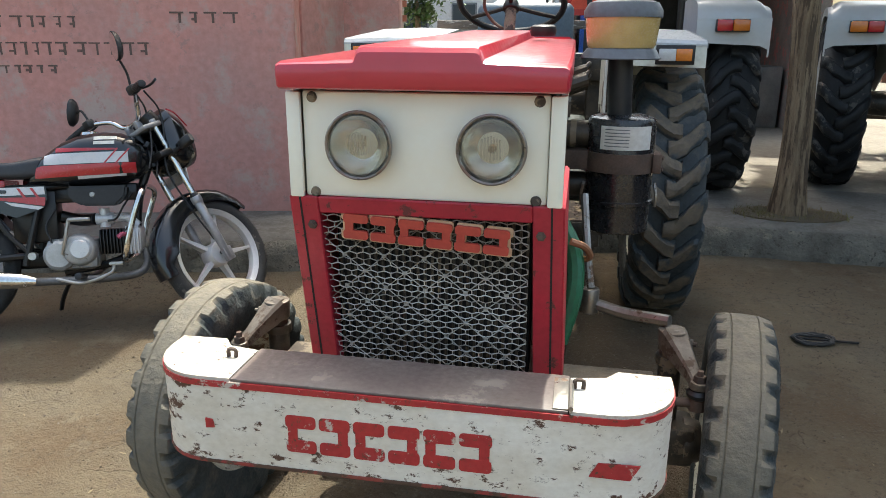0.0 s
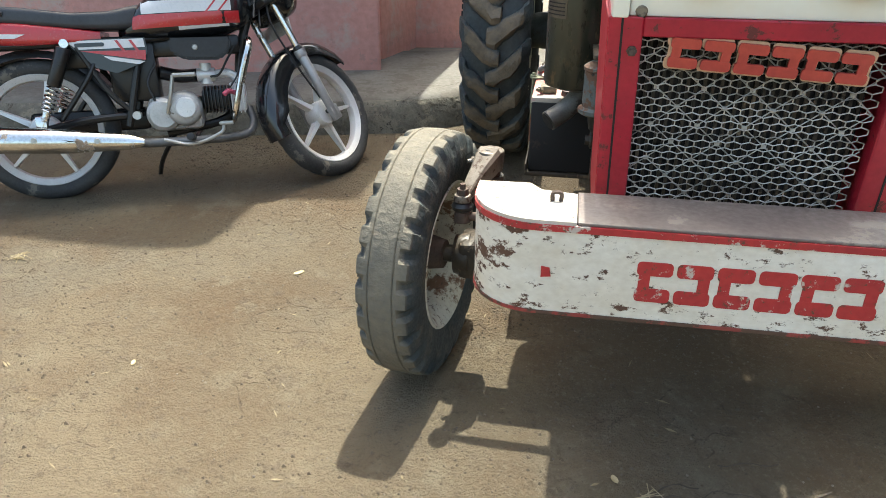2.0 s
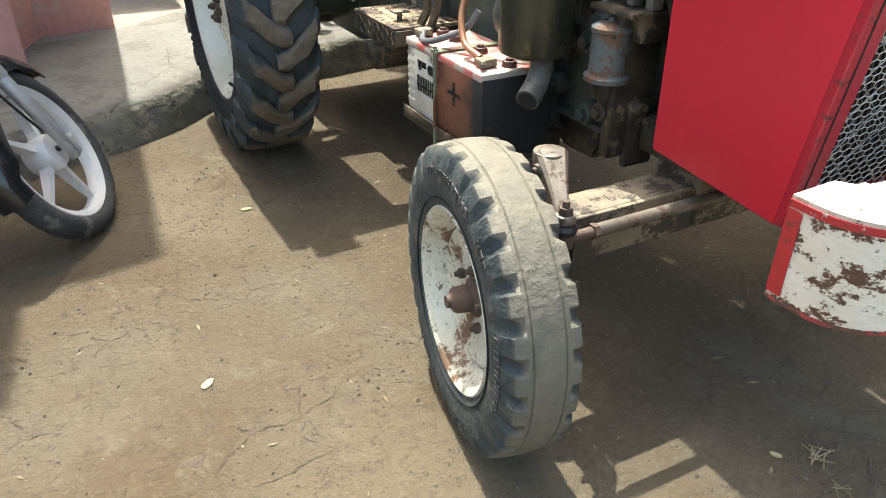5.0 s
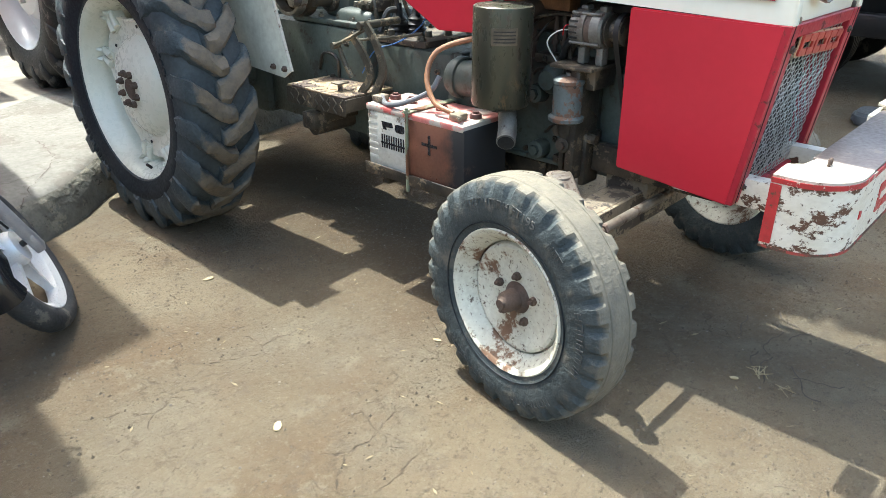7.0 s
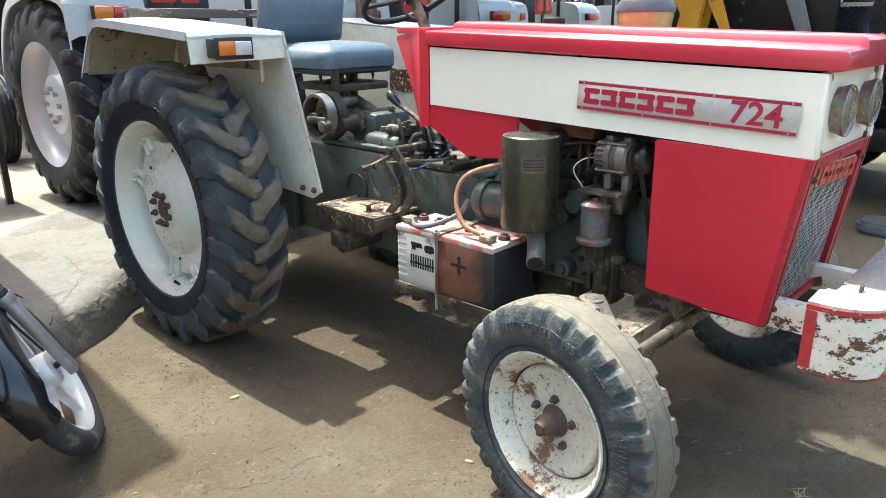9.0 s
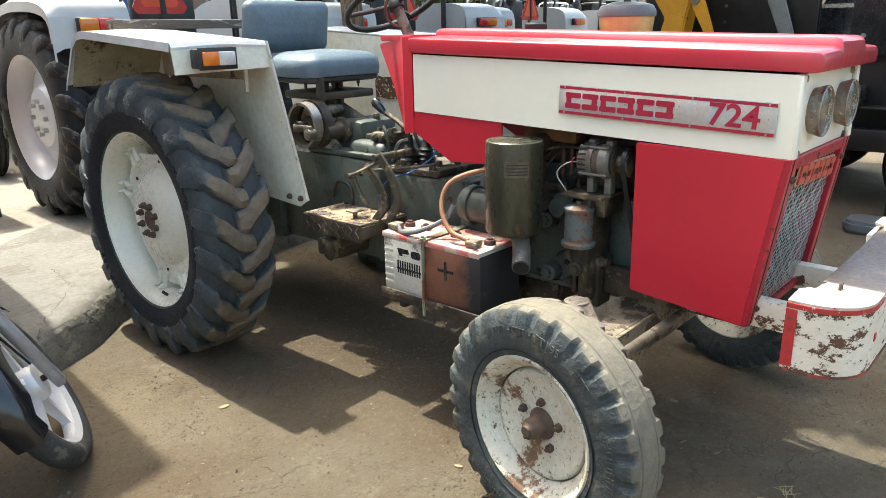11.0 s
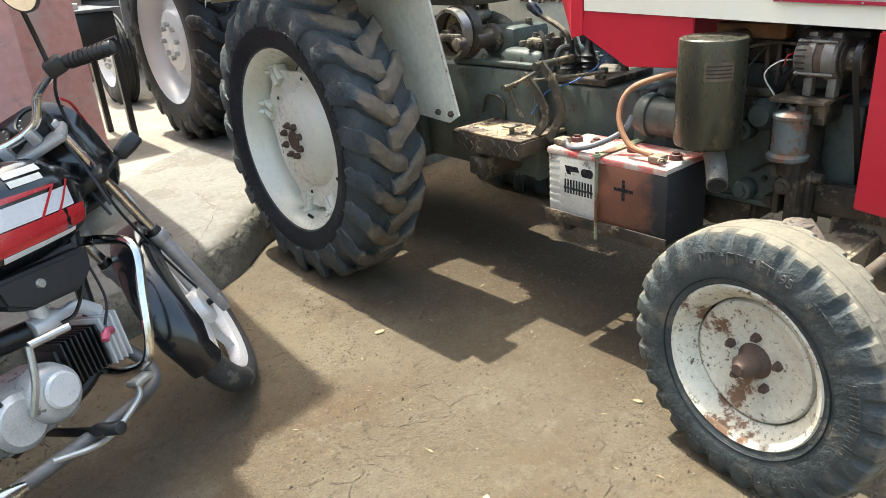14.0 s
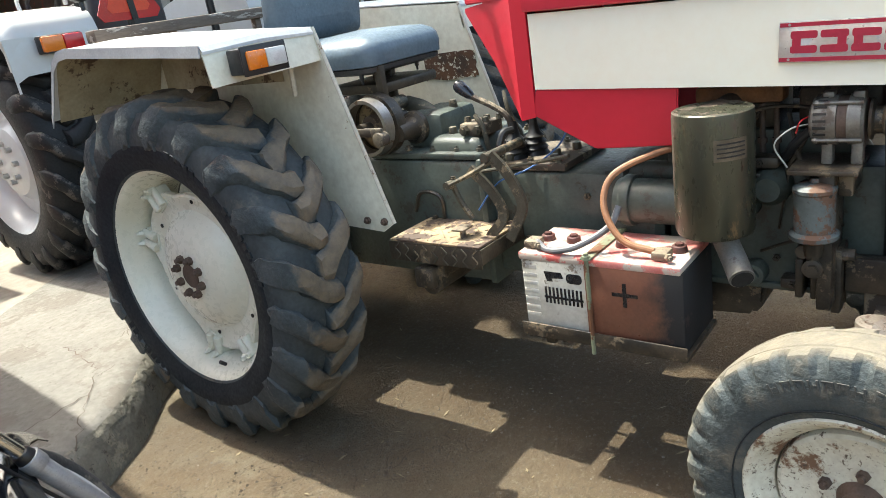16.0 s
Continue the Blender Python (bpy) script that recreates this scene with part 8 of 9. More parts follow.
    part("pivot_nut", rp, M_ALU, bike)
    ss = B()
    add_tube(ss, [(0.52, 0.08, 0.24), (0.44, 0.16, 0.12), (0.41, 0.20, 0.035)], 0.011, 8, 3)
    add_box(ss, 0.385, 0.44, 0.18, 0.22, 0.028, 0.040, bev=0.004)
    part("side_stand", ss, M_MFR, bike, "black side stand")


bike_engine()


# ---- yard behind the pavement, buildings ----
M_YARD = mat("sandy_yard", (0.25, 0.222, 0.18), (0.185, 0.16, 0.125), scale=1.2, rough=0.95, bump=0.4, bscale=20, dist=0.01)
M_BRICK = mat("brick_red", (0.30, 0.14, 0.09), (0.22, 0.11, 0.075), scale=9, rough=0.9, bump=0.3, bscale=60)
M_MORTAR = mat("mortar", (0.34, 0.29, 0.24), (0.28, 0.24, 0.2), rough=0.95, bump=0.3)
M_FARW = mat("far_white", (0.55, 0.56, 0.56), (0.46, 0.47, 0.48), scale=0.6, rough=0.9, bump=0.1)
M_SILV = mat("silver_white_paint", (0.53, 0.54, 0.54), (0.46, 0.47, 0.47), rough=0.36, metal=0.05, bump=0.02, scale=2.0, coat=0.4, grain_dark=0.97, rvar=0.06)
M_BLUEP = mat("blue_paint", (0.02, 0.10, 0.42), (0.018, 0.08, 0.34), rough=0.3, bump=0.03, coat=0.4)
M_TYREN = mat("new_tyre", (0.012, 0.013, 0.014), (0.02, 0.021, 0.022), spec=0.3, rough=0.6, bump=0.2, bscale=50, wear=(0.10, 0.09, 0.08), wear_amount=0.12, wear_scale=6)
M_YELLOW = mat("yellow_paint", (0.72, 0.34, 0.02), (0.62, 0.28, 0.02), rough=0.4, bump=0.05, wear=(0.1, 0.06, 0.03), wear_amount=0.06)
M_ORANGE = mat("orange_reflector", (0.75, 0.08, 0.03), (0.65, 0.06, 0.025), rough=0.35, bump=0.1, bscale=200)
M_LEAF = mat("leaf_green", (0.07, 0.13, 0.025), (0.045, 0.09, 0.02), rough=0.55, bump=0.05, scale=0.8)
M_DRYLEAF = mat("dry_leaf", (0.50, 0.42, 0.26), (0.34, 0.25, 0.12), rough=0.8, bump=0.1, scale=20, island=0.4)
M_PEBBLE = mat("pebble", (0.26, 0.22, 0.17), (0.12, 0.10, 0.08), rough=0.9, bump=0.2, scale=30, island=0.5)
M_GRASS = mat("dry_grass", (0.16, 0.17, 0.05), (0.22, 0.17, 0.08), rough=0.8, bump=0.05, scale=12)
M_CRACK = mat("crack_dark", (0.07, 0.055, 0.04), (0.10, 0.08, 0.06), rough=0.95, bump=0.1)
M_MAROON = mat("maroon_frame", (0.16, 0.035, 0.03), (0.12, 0.03, 0.025), rough=0.5, bump=0.1)
M_CONCG = mat("grey_cement", (0.24, 0.24, 0.22), (0.16, 0.16, 0.15), scale=5, rough=0.9, bump=0.4)


def make_yard():
    bm = B()
    xs = [-40, -20, -10, -5, -2, 0, 2, 5, 10, 20, 40]
    ys = [3.4, 5, 8, 12, 20, 60]
    g = [[bm.verts.new((x, y, 0.19)) for x in xs] for y in ys]
    for a, b in zip(g, g[1:]):
        for i in range(len(xs) - 1):
            bm.faces.new((a[i], a[i + 1], b[i + 1], b[i]))
    solo("road", bm, M_YARD, "pale sandy yard behind the pavement", "yard", kind="structure")


make_yard()


def line_of_cracks():
    bm = B()
    random.seed(11)
    starts = (((-1.25, 2.12, 0.196), (-1.05, 2.40), (-0.92, 2.62), (-0.88, 2.95)), ((-0.95, 2.50, 0.199), (-0.75, 2.62), (-0.6, 2.95)), ((-0.92, 2.80, 0.2), (-0.7, 2.78), (-0.62, 2.9)),
              ((-2.6, 2.2, 0.2), (-1.9, 2.3), (-1.4, 2.35), (-1.05, 2.40)), ((1.25, 3.15, 0.2), (1.6, 3.08), (2.1, 3.1), (2.6, 3.02)), ((1.35, 3.5, 0.2), (1.3, 3.25), (1.42, 2.98)))
    for s in starts:
        pts = [Vector((s[0][0], s[0][1], 0))] + [Vector((*p, 0)) for p in s[1:]]
        line = curve_pts(pts, 10)
        prev = None
        for k, p in enumerate(line):
            p = p + Vector((random.uniform(-0.012, 0.012), random.uniform(-0.012, 0.012), 0))
            w = random.uniform(0.0008, 0.0028)
            d = (line[min(k + 1, len(line) - 1)] - line[max(k - 1, 0)]).normalized()
            n = Vector((-d.y, d.x, 0)) * w
            z = pave_z(p.x, p.y) + 0.0012
            cur = (bm.verts.new((p.x + n.x, p.y + n.y, z)), bm.verts.new((p.x - n.x, p.y - n.y, z)))
            if prev:
                bm.faces.new((prev[0], prev[1], cur[1], cur[0]))
            prev = cur
    ob = solo("pavement_crack", bm, M_CRACK, "dark crack lines in the concrete pavement", "cracks", kind="stuff", smooth=0)


line_of_cracks()


def mud_cracks():
    bm = B()
    random.seed(31)
    for k in range(9):
        p = Vector((random.uniform(-0.1, 0.55), random.uniform(-0.75, -0.35), 0))
        a = random.uniform(0, 6.28)
        prev = None
        for j in range(random.randint(5, 10)):
            a += random.uniform(-0.7, 0.7)
            p = p + Vector((math.cos(a), math.sin(a), 0)) * 0.022
            n = Vector((-math.sin(a), math.cos(a), 0)) * random.uniform(0.0012, 0.003)
            z = ground_height(p.x, p.y) + 0.0035
            cur = (bm.verts.new((p.x + n.x, p.y + n.y, z)), bm.verts.new((p.x - n.x, p.y - n.y, z)))
            if prev:
                bm.faces.new((prev[0], prev[1], cur[1], cur[0]))
            prev = cur
    solo("mud_crack", bm, M_CRACK, "fine cracks in trampled drying mud", "cracks", kind="stuff", smooth=0)


mud_cracks()


def wall_marks():
    """Rows of plain bars where faded writing stands on the wall."""
    d = Vector((5.47, 1.42, 0)).normalized()
    n = Vector((d.y, -d.x, 0))
    end = Vector((-1.53, 2.74, 0))
    random.seed(21)
    k = 0
    for z, u0, u1, h in ((1.60, 1.05, 2.6, 0.085), (1.43, 1.35, 2.4, 0.075), (1.27, 0.92, 2.5, 0.085), (1.14, 1.5, 2.3, 0.05), (1.46, 0.35, 0.75, 0.07)):
        u = u0
        while u < u1:
            w = random.uniform(0.035, 0.10)
            bm = B()
            p = end - d * (u + w / 2) + n * 0.0005
            m = Matrix.Translation((p.x, p.y, z)) @ Matrix.Rotation(math.atan2(d.y, d.x), 4, 'Z')
            t = random.uniform(0.010, 0.016)
            add_box(bm, -w / 2, w / 2, -0.0025, 0.002, h * 0.30, h * 0.30 + t * 0.7)
            add_box(bm, -t / 2 + w * 0.2, t / 2 + w * 0.2, -0.0021, 0.002, -h * 0.5, h * 0.30)
            if random.random() < 0.6:
                add_box(bm, -w * 0.3, w * 0.15, -0.0021, 0.002, -h * 0.3, -h * 0.3 + t)
            ob = new("painted_bar", finish("painted_bar", bm, M_INK, 0))
            ob.parent = wall_1
            ob.matrix_basis = wall_1.matrix_basis.inverted() @ m
            u += w + random.uniform(0.012, 0.05)


wall_marks()


def pink_house():
    # the house goes on behind the wall, with a barred window over a cement sill
    d = 0.14
    bm = B()
    add_box(bm, -4.2, -2.68, 5.6, 5.85, 0.15, 3.6, bev=0.01)
    add_box(bm, -2.29, -2.10, 5.55, 5.85, 0.15, 3.6, bev=0.01)
    add_box(bm, -2.68, -2.29, 5.6, 5.85, 0.15, 1.20, bev=0.01)
    solo("wall_4", bm, M_PINK, "pink plastered house wall round a window", "wall", kind="structure")
    win = thing("window_1", "maroon framed window with iron bars over a cement sill", "window", kind="structure")
    f = B()
    for x0, x1, z0, z1 in ((-2.68, -2.64, 1.46, 2.7), (-2.33, -2.29, 1.46, 2.7), (-2.47, -2.43, 1.46, 2.7), (-2.64, -2.33, 1.46, 1.50)):
        add_box(f, x0, x1, 5.68, 5.74, z0, z1, bev=0.004)
    part("window_frame", f, M_MAROON, win)
    for k in range(5):
        part("bar", cyl((-2.66, 5.66, 1.58 + k * 0.11), (-2.31, 5.66, 1.58 + k * 0.11), 0.006, seg=6), M_MFR, win)
    part("window_sill", box(-2.69, -2.285, 5.45, 5.75, 1.20, 1.46, bev=0.012), M_CONCG, win)
    part("pane", box(-2.64, -2.33, 5.715, 5.72, 1.50, 2.7), M_GLASS, win)


pink_house()


def brick_wall(name, x0, y0, length, z0, z1, angle, label):
    """Courses of bricks proud of their mortar."""
    m = Matrix.Translation((x0, y0, 0)) @ Matrix.Rotation(radians(angle), 4, 'Z')
    ob = solo(name, box(0, length, 0.012, 0.25, z0, z1), M_MORTAR, label, "wall", kind="structure", m=m)
    me = finish("brick", box(0, 0.22, 0, 0.05, 0, 0.068), M_BRICK, 0)
    rows = int((z1 - z0) / 0.08)
    cols = int(length / 0.235)
    for j in range(rows):
        for i in range(cols):
            share("brick", me, ob, Matrix.Translation((0.01 + i * 0.235 + (0.1 if j % 2 else 0), 0, z0 + 0.006 + j * 0.08)))
    return ob


brick_wall("wall_5", -2.06, 6.6, 0.24, 0.15, 3.2, 0, "bare brick pier of the next house")


def far_row():
    """Low shop row with dark openings, far behind the parked tractors."""
    wall = thing("shop_row", "long brick shop row with dark open fronts", "building", at=Matrix.Translation((0, 0, 0.19)))
    y = 17.0
    xs = [9.0, 13.0, 17.0, 21.0, 25.0, 29.0, 33.0]
    part("back_wall", box(8.5, 34, y + 3.5, y + 3.8, 0, 4.6), M_BRICK, wall)
    part("lintel", box(8.5, 34, y - 0.1, y + 0.35, 2.75, 4.6, bev=0.02), M_BRICKF, wall, "brick upper wall")
    part("roof", box(8.3, 34.2, y - 0.5, y + 3.9, 4.6, 4.8, bev=0.02), M_CONCG, wall)
    for x in xs:
        part("pillar", box(x - 0.3, x + 0.3, y - 0.1, y + 0.3, 0, 2.75, bev=0.02), M_CONCG if int(x) % 2 else M_BRICKF, wall)
    for k, x in enumerate(xs[:-1]):
        part("shutter_box", box(x + 0.3, xs[k + 1] - 0.3, y + 0.1, y + 0.3, 2.35, 2.75), M_FARW, wall)
        # near-black sheet standing in for the shade inside the open front
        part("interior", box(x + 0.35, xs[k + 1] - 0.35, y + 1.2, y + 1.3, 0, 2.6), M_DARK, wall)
    low = thing("far_house", "low white-grey building under a pale sky", "building", at=Matrix.Translation((0, 0, 0.19)))
    part("wall", box(-12, 3.2, 33, 39, 0, 3.6, bev=0.03), M_FARW, low)
    part("parapet", box(-12.3, 3.5, 32.8, 39.2, 3.6, 3.9, bev=0.03), M_FARW, low)
    for k in range(6):
        x = -10.5 + k * 2.3
        w = part("window", box(x, x + 1.2, 32.94, 33.02, 1.5, 2.7, bev=0.01), M_GREYP, low)
        part("pane", box(x + 0.08, x + 1.12, 32.92, 32.945, 1.58, 2.62), M_GLASS, w)


def brick_far():
    m = bpy.data.materials.new("far_brickwork")
    m.use_nodes = True
    n, l = m.node_tree.nodes, m.node_tree.links
    co = n.new("ShaderNodeTexCoord")
    mp = n.new("ShaderNodeMapping")
    mp.inputs["Rotation"].default_value = (radians(90), 0, 0)
    br = n.new("ShaderNodeTexBrick")
    br.inputs["Color1"].default_value = (0.30, 0.16, 0.10, 1)
    br.inputs["Color2"].default_value = (0.36, 0.22, 0.15, 1)
    br.inputs["Mortar"].default_value = (0.35, 0.30, 0.25, 1)
    br.inputs["Scale"].default_value = 4.0
    l.new(co.outputs["Object"], mp.inputs[0])
    l.new(mp.outputs[0], br.inputs[0])
    l.new(br.outputs[0], n["Principled BSDF"].inputs["Base Color"])
    n["Principled BSDF"].inputs["Roughness"].default_value = 0.9
    return m


M_BRICKF = brick_far()
far_row()


def dark_shed():
    sh = thing("shed", "open-fronted dark workshop beside the pink wall", "building", at=Matrix.Translation((0, 0, 0.19)))
    part("side_wall", box(-0.05, 0.15, 8.0, 14, 0, 4.0), M_PLASTER, sh)
    part("side_wall", box(2.95, 3.2, 8.0, 14, 0, 4.0), M_PLASTER, sh)
    part("back_wall", box(-0.05, 3.2, 14, 14.25, 0, 4.0), M_CONCG, sh)
    part("roof", box(-0.2, 3.4, 7.9, 14.4, 4.0, 4.2), M_CONCG, sh)
    part("lintel", box(0.15, 2.95, 8.0, 8.25, 3.2, 4.0), M_PLASTER, sh)
    part("counter", box(0.2, 2.9, 8.6, 9.4, 0, 0.8, bev=0.02), M_CONCG, sh)


dark_shed()


def black_table():
    t = thing("steel_table", "black sheet-steel table with a few papers on it", "table", at=Matrix.Translation((0, 0, 0.19)))
    part("apron", box(-1.30, -0.62, 4.45, 5.10, 0.62, 0.885, bev=0.006), M_MFR, t)
    part("tabletop", box(-1.34, -0.58, 4.41, 5.14, 0.887, 0.905, bev=0.003), M_GREYP, t)
    for x in (-1.26, -0.66):
        for y in (4.49, 5.06):
            part("leg", box(x - 0.02, x + 0.02, y - 0.02, y + 0.02, 0, 0.62), M_MFR, t)
    solo("paper_stack", box(-1.05, -0.80, 4.55, 4.75, 1.0955, 1.135, bev=0.004), M_WHITEP, "small stack of white papers on the steel table", "papers")


black_table()


# ---- the other parked tractors ----
def other_wheel(parent, name, m, R, W, rim_r, mats, lugs=True, label=""):
    tyre_m, rim_m = mats
    h = W / 2
    rim = [(-h * 0.9, rim_r + 0.012), (-h * 0.93, rim_r + 0.022), (-h * 0.86, rim_r + 0.024), (-h * 0.7, rim_r - 0.01), (-h * 0.2, rim_r - 0.035), (h * 0.2, rim_r - 0.035), (h * 0.7, rim_r - 0.01), (h * 0.86, rim_r + 0.024), (h * 0.9, rim_r + 0.016),
           (h * 0.6, rim_r - 0.03), (-h * 0.1, rim_r - 0.05), (-h * 0.6, rim_r - 0.025)]
    w = part(name, add_lathe(B(), rim, 48, 'x', closed_prof=True), rim_m, parent, label, m=m)
    t = R - rim_r
    q = 0.81 if lugs else 0.93
    prof = [(-h * 0.8, rim_r), (-h * 0.95, rim_r + t * 0.12), (-h, rim_r + t * 0.40), (-h * 0.97, rim_r + t * 0.60), (-h * 0.86, rim_r + t * 0.74), (-h * 0.5, rim_r + t * q), (0, rim_r + t * (q + 0.02)),
            (h * 0.5, rim_r + t * q), (h * 0.86, rim_r + t * 0.74), (h * 0.97, rim_r + t * 0.60), (h, rim_r + t * 0.40), (h * 0.95, rim_r + t * 0.12), (h * 0.8, rim_r)]
    part("tyre", lathe(prof, 64, 'x'), tyre_m, w, smooth=60)
    if lugs:
        N = 18
        for s in (-1, 1):
            lb = lug_mesh(s, 0.26, 3 if s > 0 else 11)
            bmesh.ops.scale(lb, vec=(h / 0.158, R / 0.62, R / 0.62), verts=lb.verts)
            me = finish("lug", lb, tyre_m, 50)
            for k in range(N):
                share("lug", me, w, Matrix.Rotation(-2 * math.pi * (k + (0.5 if s > 0 else 0)) / N, 4, 'X'))
    else:
        rb = B()
        for o in (-0.6, -0.2, 0.2, 0.6):
            add_lathe(rb, [(h * (o - 0.12), R * 0.985), (h * (o - 0.1), R), (h * (o + 0.1), R), (h * (o + 0.12), R * 0.985)], 48, 'x')
        part("ribs", rb, tyre_m, w)
    part("disc", lathe([(-h * 0.15, rim_r - 0.04), (-h * 0.2, rim_r * 0.8), (-h * 0.3, rim_r * 0.6), (-h * 0.55, rim_r * 0.5), (-h * 0.6, rim_r * 0.4), (-h * 0.6, 0.0)], 40, 'x'), rim_m, w)
    for k in range(8):
        a = radians(45 * k)
        p = Vector((-h * 0.6, rim_r * 0.28 * math.cos(a), rim_r * 0.28 * math.sin(a)))
        part("wheel_nut", cyl(p, p + Vector((-0.03, 0, 0)), 0.017, seg=6), M_ALU, w)
    return w


def parked_tractor(at, label):
    t = thing("parked_tractor", label, "tractor", group="tractors parked in a row", at=at)
    tr = 0.80
    other_wheel(t, "rear_wheel", Matrix.Translation((-tr, 0, 0.665)), 0.675, 0.36, 0.385, (M_TYREN, M_SILV), label="black rear wheel with a silver rim")
    other_wheel(t, "rear_wheel", Matrix.Translation((tr, 0, 0.665)) @ Matrix.Rotation(radians(180), 4, 'Z'), 0.675, 0.36, 0.385, (M_TYREN, M_SILV), label="black rear wheel with a silver rim")
    for s in (-1, 1):
        m = Matrix.Translation((s * 0.70, 2.05, 0.39))
        if s > 0:
            m = m @ Matrix.Rotation(radians(180), 4, 'Z')
        other_wheel(t, "front_wheel", m, 0.40, 0.18, 0.22, (M_TYREN, M_SILV), lugs=False)
        # fender: shell over the wheel with a stepped lip
        out = [(p.x, p.y) for p in curve_pts([(y, z, 0) for y, z in ((-0.62, 1.12), (-0.605, 1.28), (-0.52, 1.378), (-0.20, 1.415), (0.15, 1.40), (0.42, 1.30), (0.62, 1.02), (0.66, 0.75))], 3)]
        bm = B()
        xo, xi = s * 0.985, s * 0.50
        rings = []
        for y, z in out:
            rings.append([(xi, y, z + 0.02), (s * 0.90, y, z + 0.02), (s * 0.93, y, z + 0.005), (s * 0.955, y, z - 0.02), (xo, y, z - 0.025), (xo, y, z - 0.085), (xo - s * 0.012, y, z - 0.085), (xo - s * 0.012, y, z - 0.035), (s * 0.92, y, z - 0.01), (xi, y, z + 0.008)])
        loft(bm, rings)
        f = part("fender", bm, M_SILV, t, "silver fender", smooth=35)
        side = [(y, z + 0.01) for y, z in out] + [(0.55, 0.70), (0.0, 0.9), (-0.5, 0.95)]
        part("inner_panel", prism(side, min(xi, xi + s * 0.008), max(xi, xi + s * 0.008), 'x'), M_SILV, f, smooth=25)
        back = B()
        loft(back, [[(xi, -0.62, 1.14), (xo, -0.62, 1.14), (xo, -0.61, 1.29), (xi, -0.61, 1.29)], [(xi, -0.60, 1.14), (xo, -0.60, 1.14), (xo, -0.59, 1.29), (xi, -0.59, 1.29)]])
        part("back_plate", back, M_SILV, f)
        lm = part("tail_lamp", box(min(s * 0.62, s * 0.84), max(s * 0.62, s * 0.84), -0.665, -0.62, 1.20, 1.285, bev=0.008), M_BLACK, f, "red and amber tail lamp")
        part("red_lens", box(min(s * 0.625, s * 0.725), max(s * 0.625, s * 0.725), -0.69, -0.66, 1.205, 1.28, bev=0.01), M_REDL, lm)
        part("amber_lens", box(min(s * 0.727, s * 0.835), max(s * 0.727, s * 0.835), -0.69, -0.66, 1.205, 1.28, bev=0.01), M_AMBER, lm)
        rail = tube([(s * 0.52, -0.4, 1.43), (s * 0.52, -0.38, 1.52), (s * 0.52, 0.1, 1.54), (s * 0.52, 0.14, 1.42)], 0.012, 8)
        part("grab_rail", rail, M_SILV if s < 0 else M_MFR, t)
    g = B()
    add_box(g, -0.22, 0.22, -0.30, 0.5, 0.45, 1.0, bev=0.03)
    add_box(g, -0.16, 0.16, 0.5, 1.4, 0.5, 0.9, bev=0.02)
    for s in (-1, 1):
        add_cyl(g, (s * 0.2, 0, 0.67), (s * 0.75, 0, 0.665), 0.12, 0.08, seg=16)
    add_box(g, -0.45, 0.45, -0.45, -0.3, 0.85, 1.05, bev=0.02)
    part("rear_housing", g, M_ENGD, t)
    part("engine", box(-0.2, 0.2, 1.2, 2.4, 0.5, 1.05, bev=0.03), M_ENGD, t)
    hd = B()
    loft(hd, [[(-0.30, 0.95, 1.0), (0.30, 0.95, 1.0), (0.30, 0.95, 1.42), (0.22, 0.95, 1.48), (-0.22, 0.95, 1.48), (-0.30, 0.95, 1.42)], [(-0.28, 2.5, 0.95), (0.28, 2.5, 0.95), (0.28, 2.5, 1.28), (0.20, 2.5, 1.33), (-0.20, 2.5, 1.33), (-0.28, 2.5, 1.28)]])
    part("hood", hd, M_BLUEP, t, "blue hood")
    part("front_axle", box(-0.65, 0.65, 1.98, 2.12, 0.36, 0.5, bev=0.01), M_ENGD, t)
    part("platform", box(-0.5, 0.5, 0.45, 1.0, 0.62, 0.66, bev=0.005), M_MFR, t)
    part("seat", box(-0.24, 0.24, -0.05, 0.35, 1.06, 1.17, bev=0.04, seg=3), M_MSEAT, t)
    part("backrest", box(-0.24, 0.24, -0.13, -0.03, 1.15, 1.52, bev=0.04, seg=3), M_MSEAT, t)
    part("exhaust", cyl((-0.33, 1.55, 1.2), (-0.33, 1.55, 1.95), 0.055, seg=16, bev=0.01), M_MFR, t, "black upright exhaust")
    sw = B()
    add_lathe(sw, [(0.014 * math.sin(2 * math.pi * k / 8), 0.20 + 0.014 * math.cos(2 * math.pi * k / 8)) for k in range(8)], 40, 'z', closed_prof=True)
    w = part("steering_wheel", sw, M_BLACK, t, m=Matrix.Translation((0, 0.70, 1.56)) @ Matrix.Rotation(radians(-30), 4, 'X'))
    part("column", cyl((0, 0.95, 1.2), (0, 0.70, 1.56), 0.02, seg=10), M_BLACK, t)
    part("roll_post", cyl((-0.42, -0.34, 1.0), (-0.42, -0.34, 1.75), 0.025, seg=10), M_MFR, t)
    part("roll_post", cyl((0.42, -0.34, 1.0), (0.42, -0.34, 1.75), 0.025, seg=10), M_MFR, t)
    # work lamp on the fender
    wl = part("work_lamp", lathe([(0.0, 0.0), (0.01, 0.05), (0.03, 0.075), (0.055, 0.08), (0.06, 0.07)], 24, 'y', at=(0, 0, 0)), M_BLACK, t, "round black work lamp", m=Matrix.Translation((-0.53, -0.62, 1.50)))
    part("lamp_stem", cyl((-0.53, -0.58, 1.38), (-0.53, -0.57, 1.46), 0.010, seg=8), M_BLACK, t)
    return t


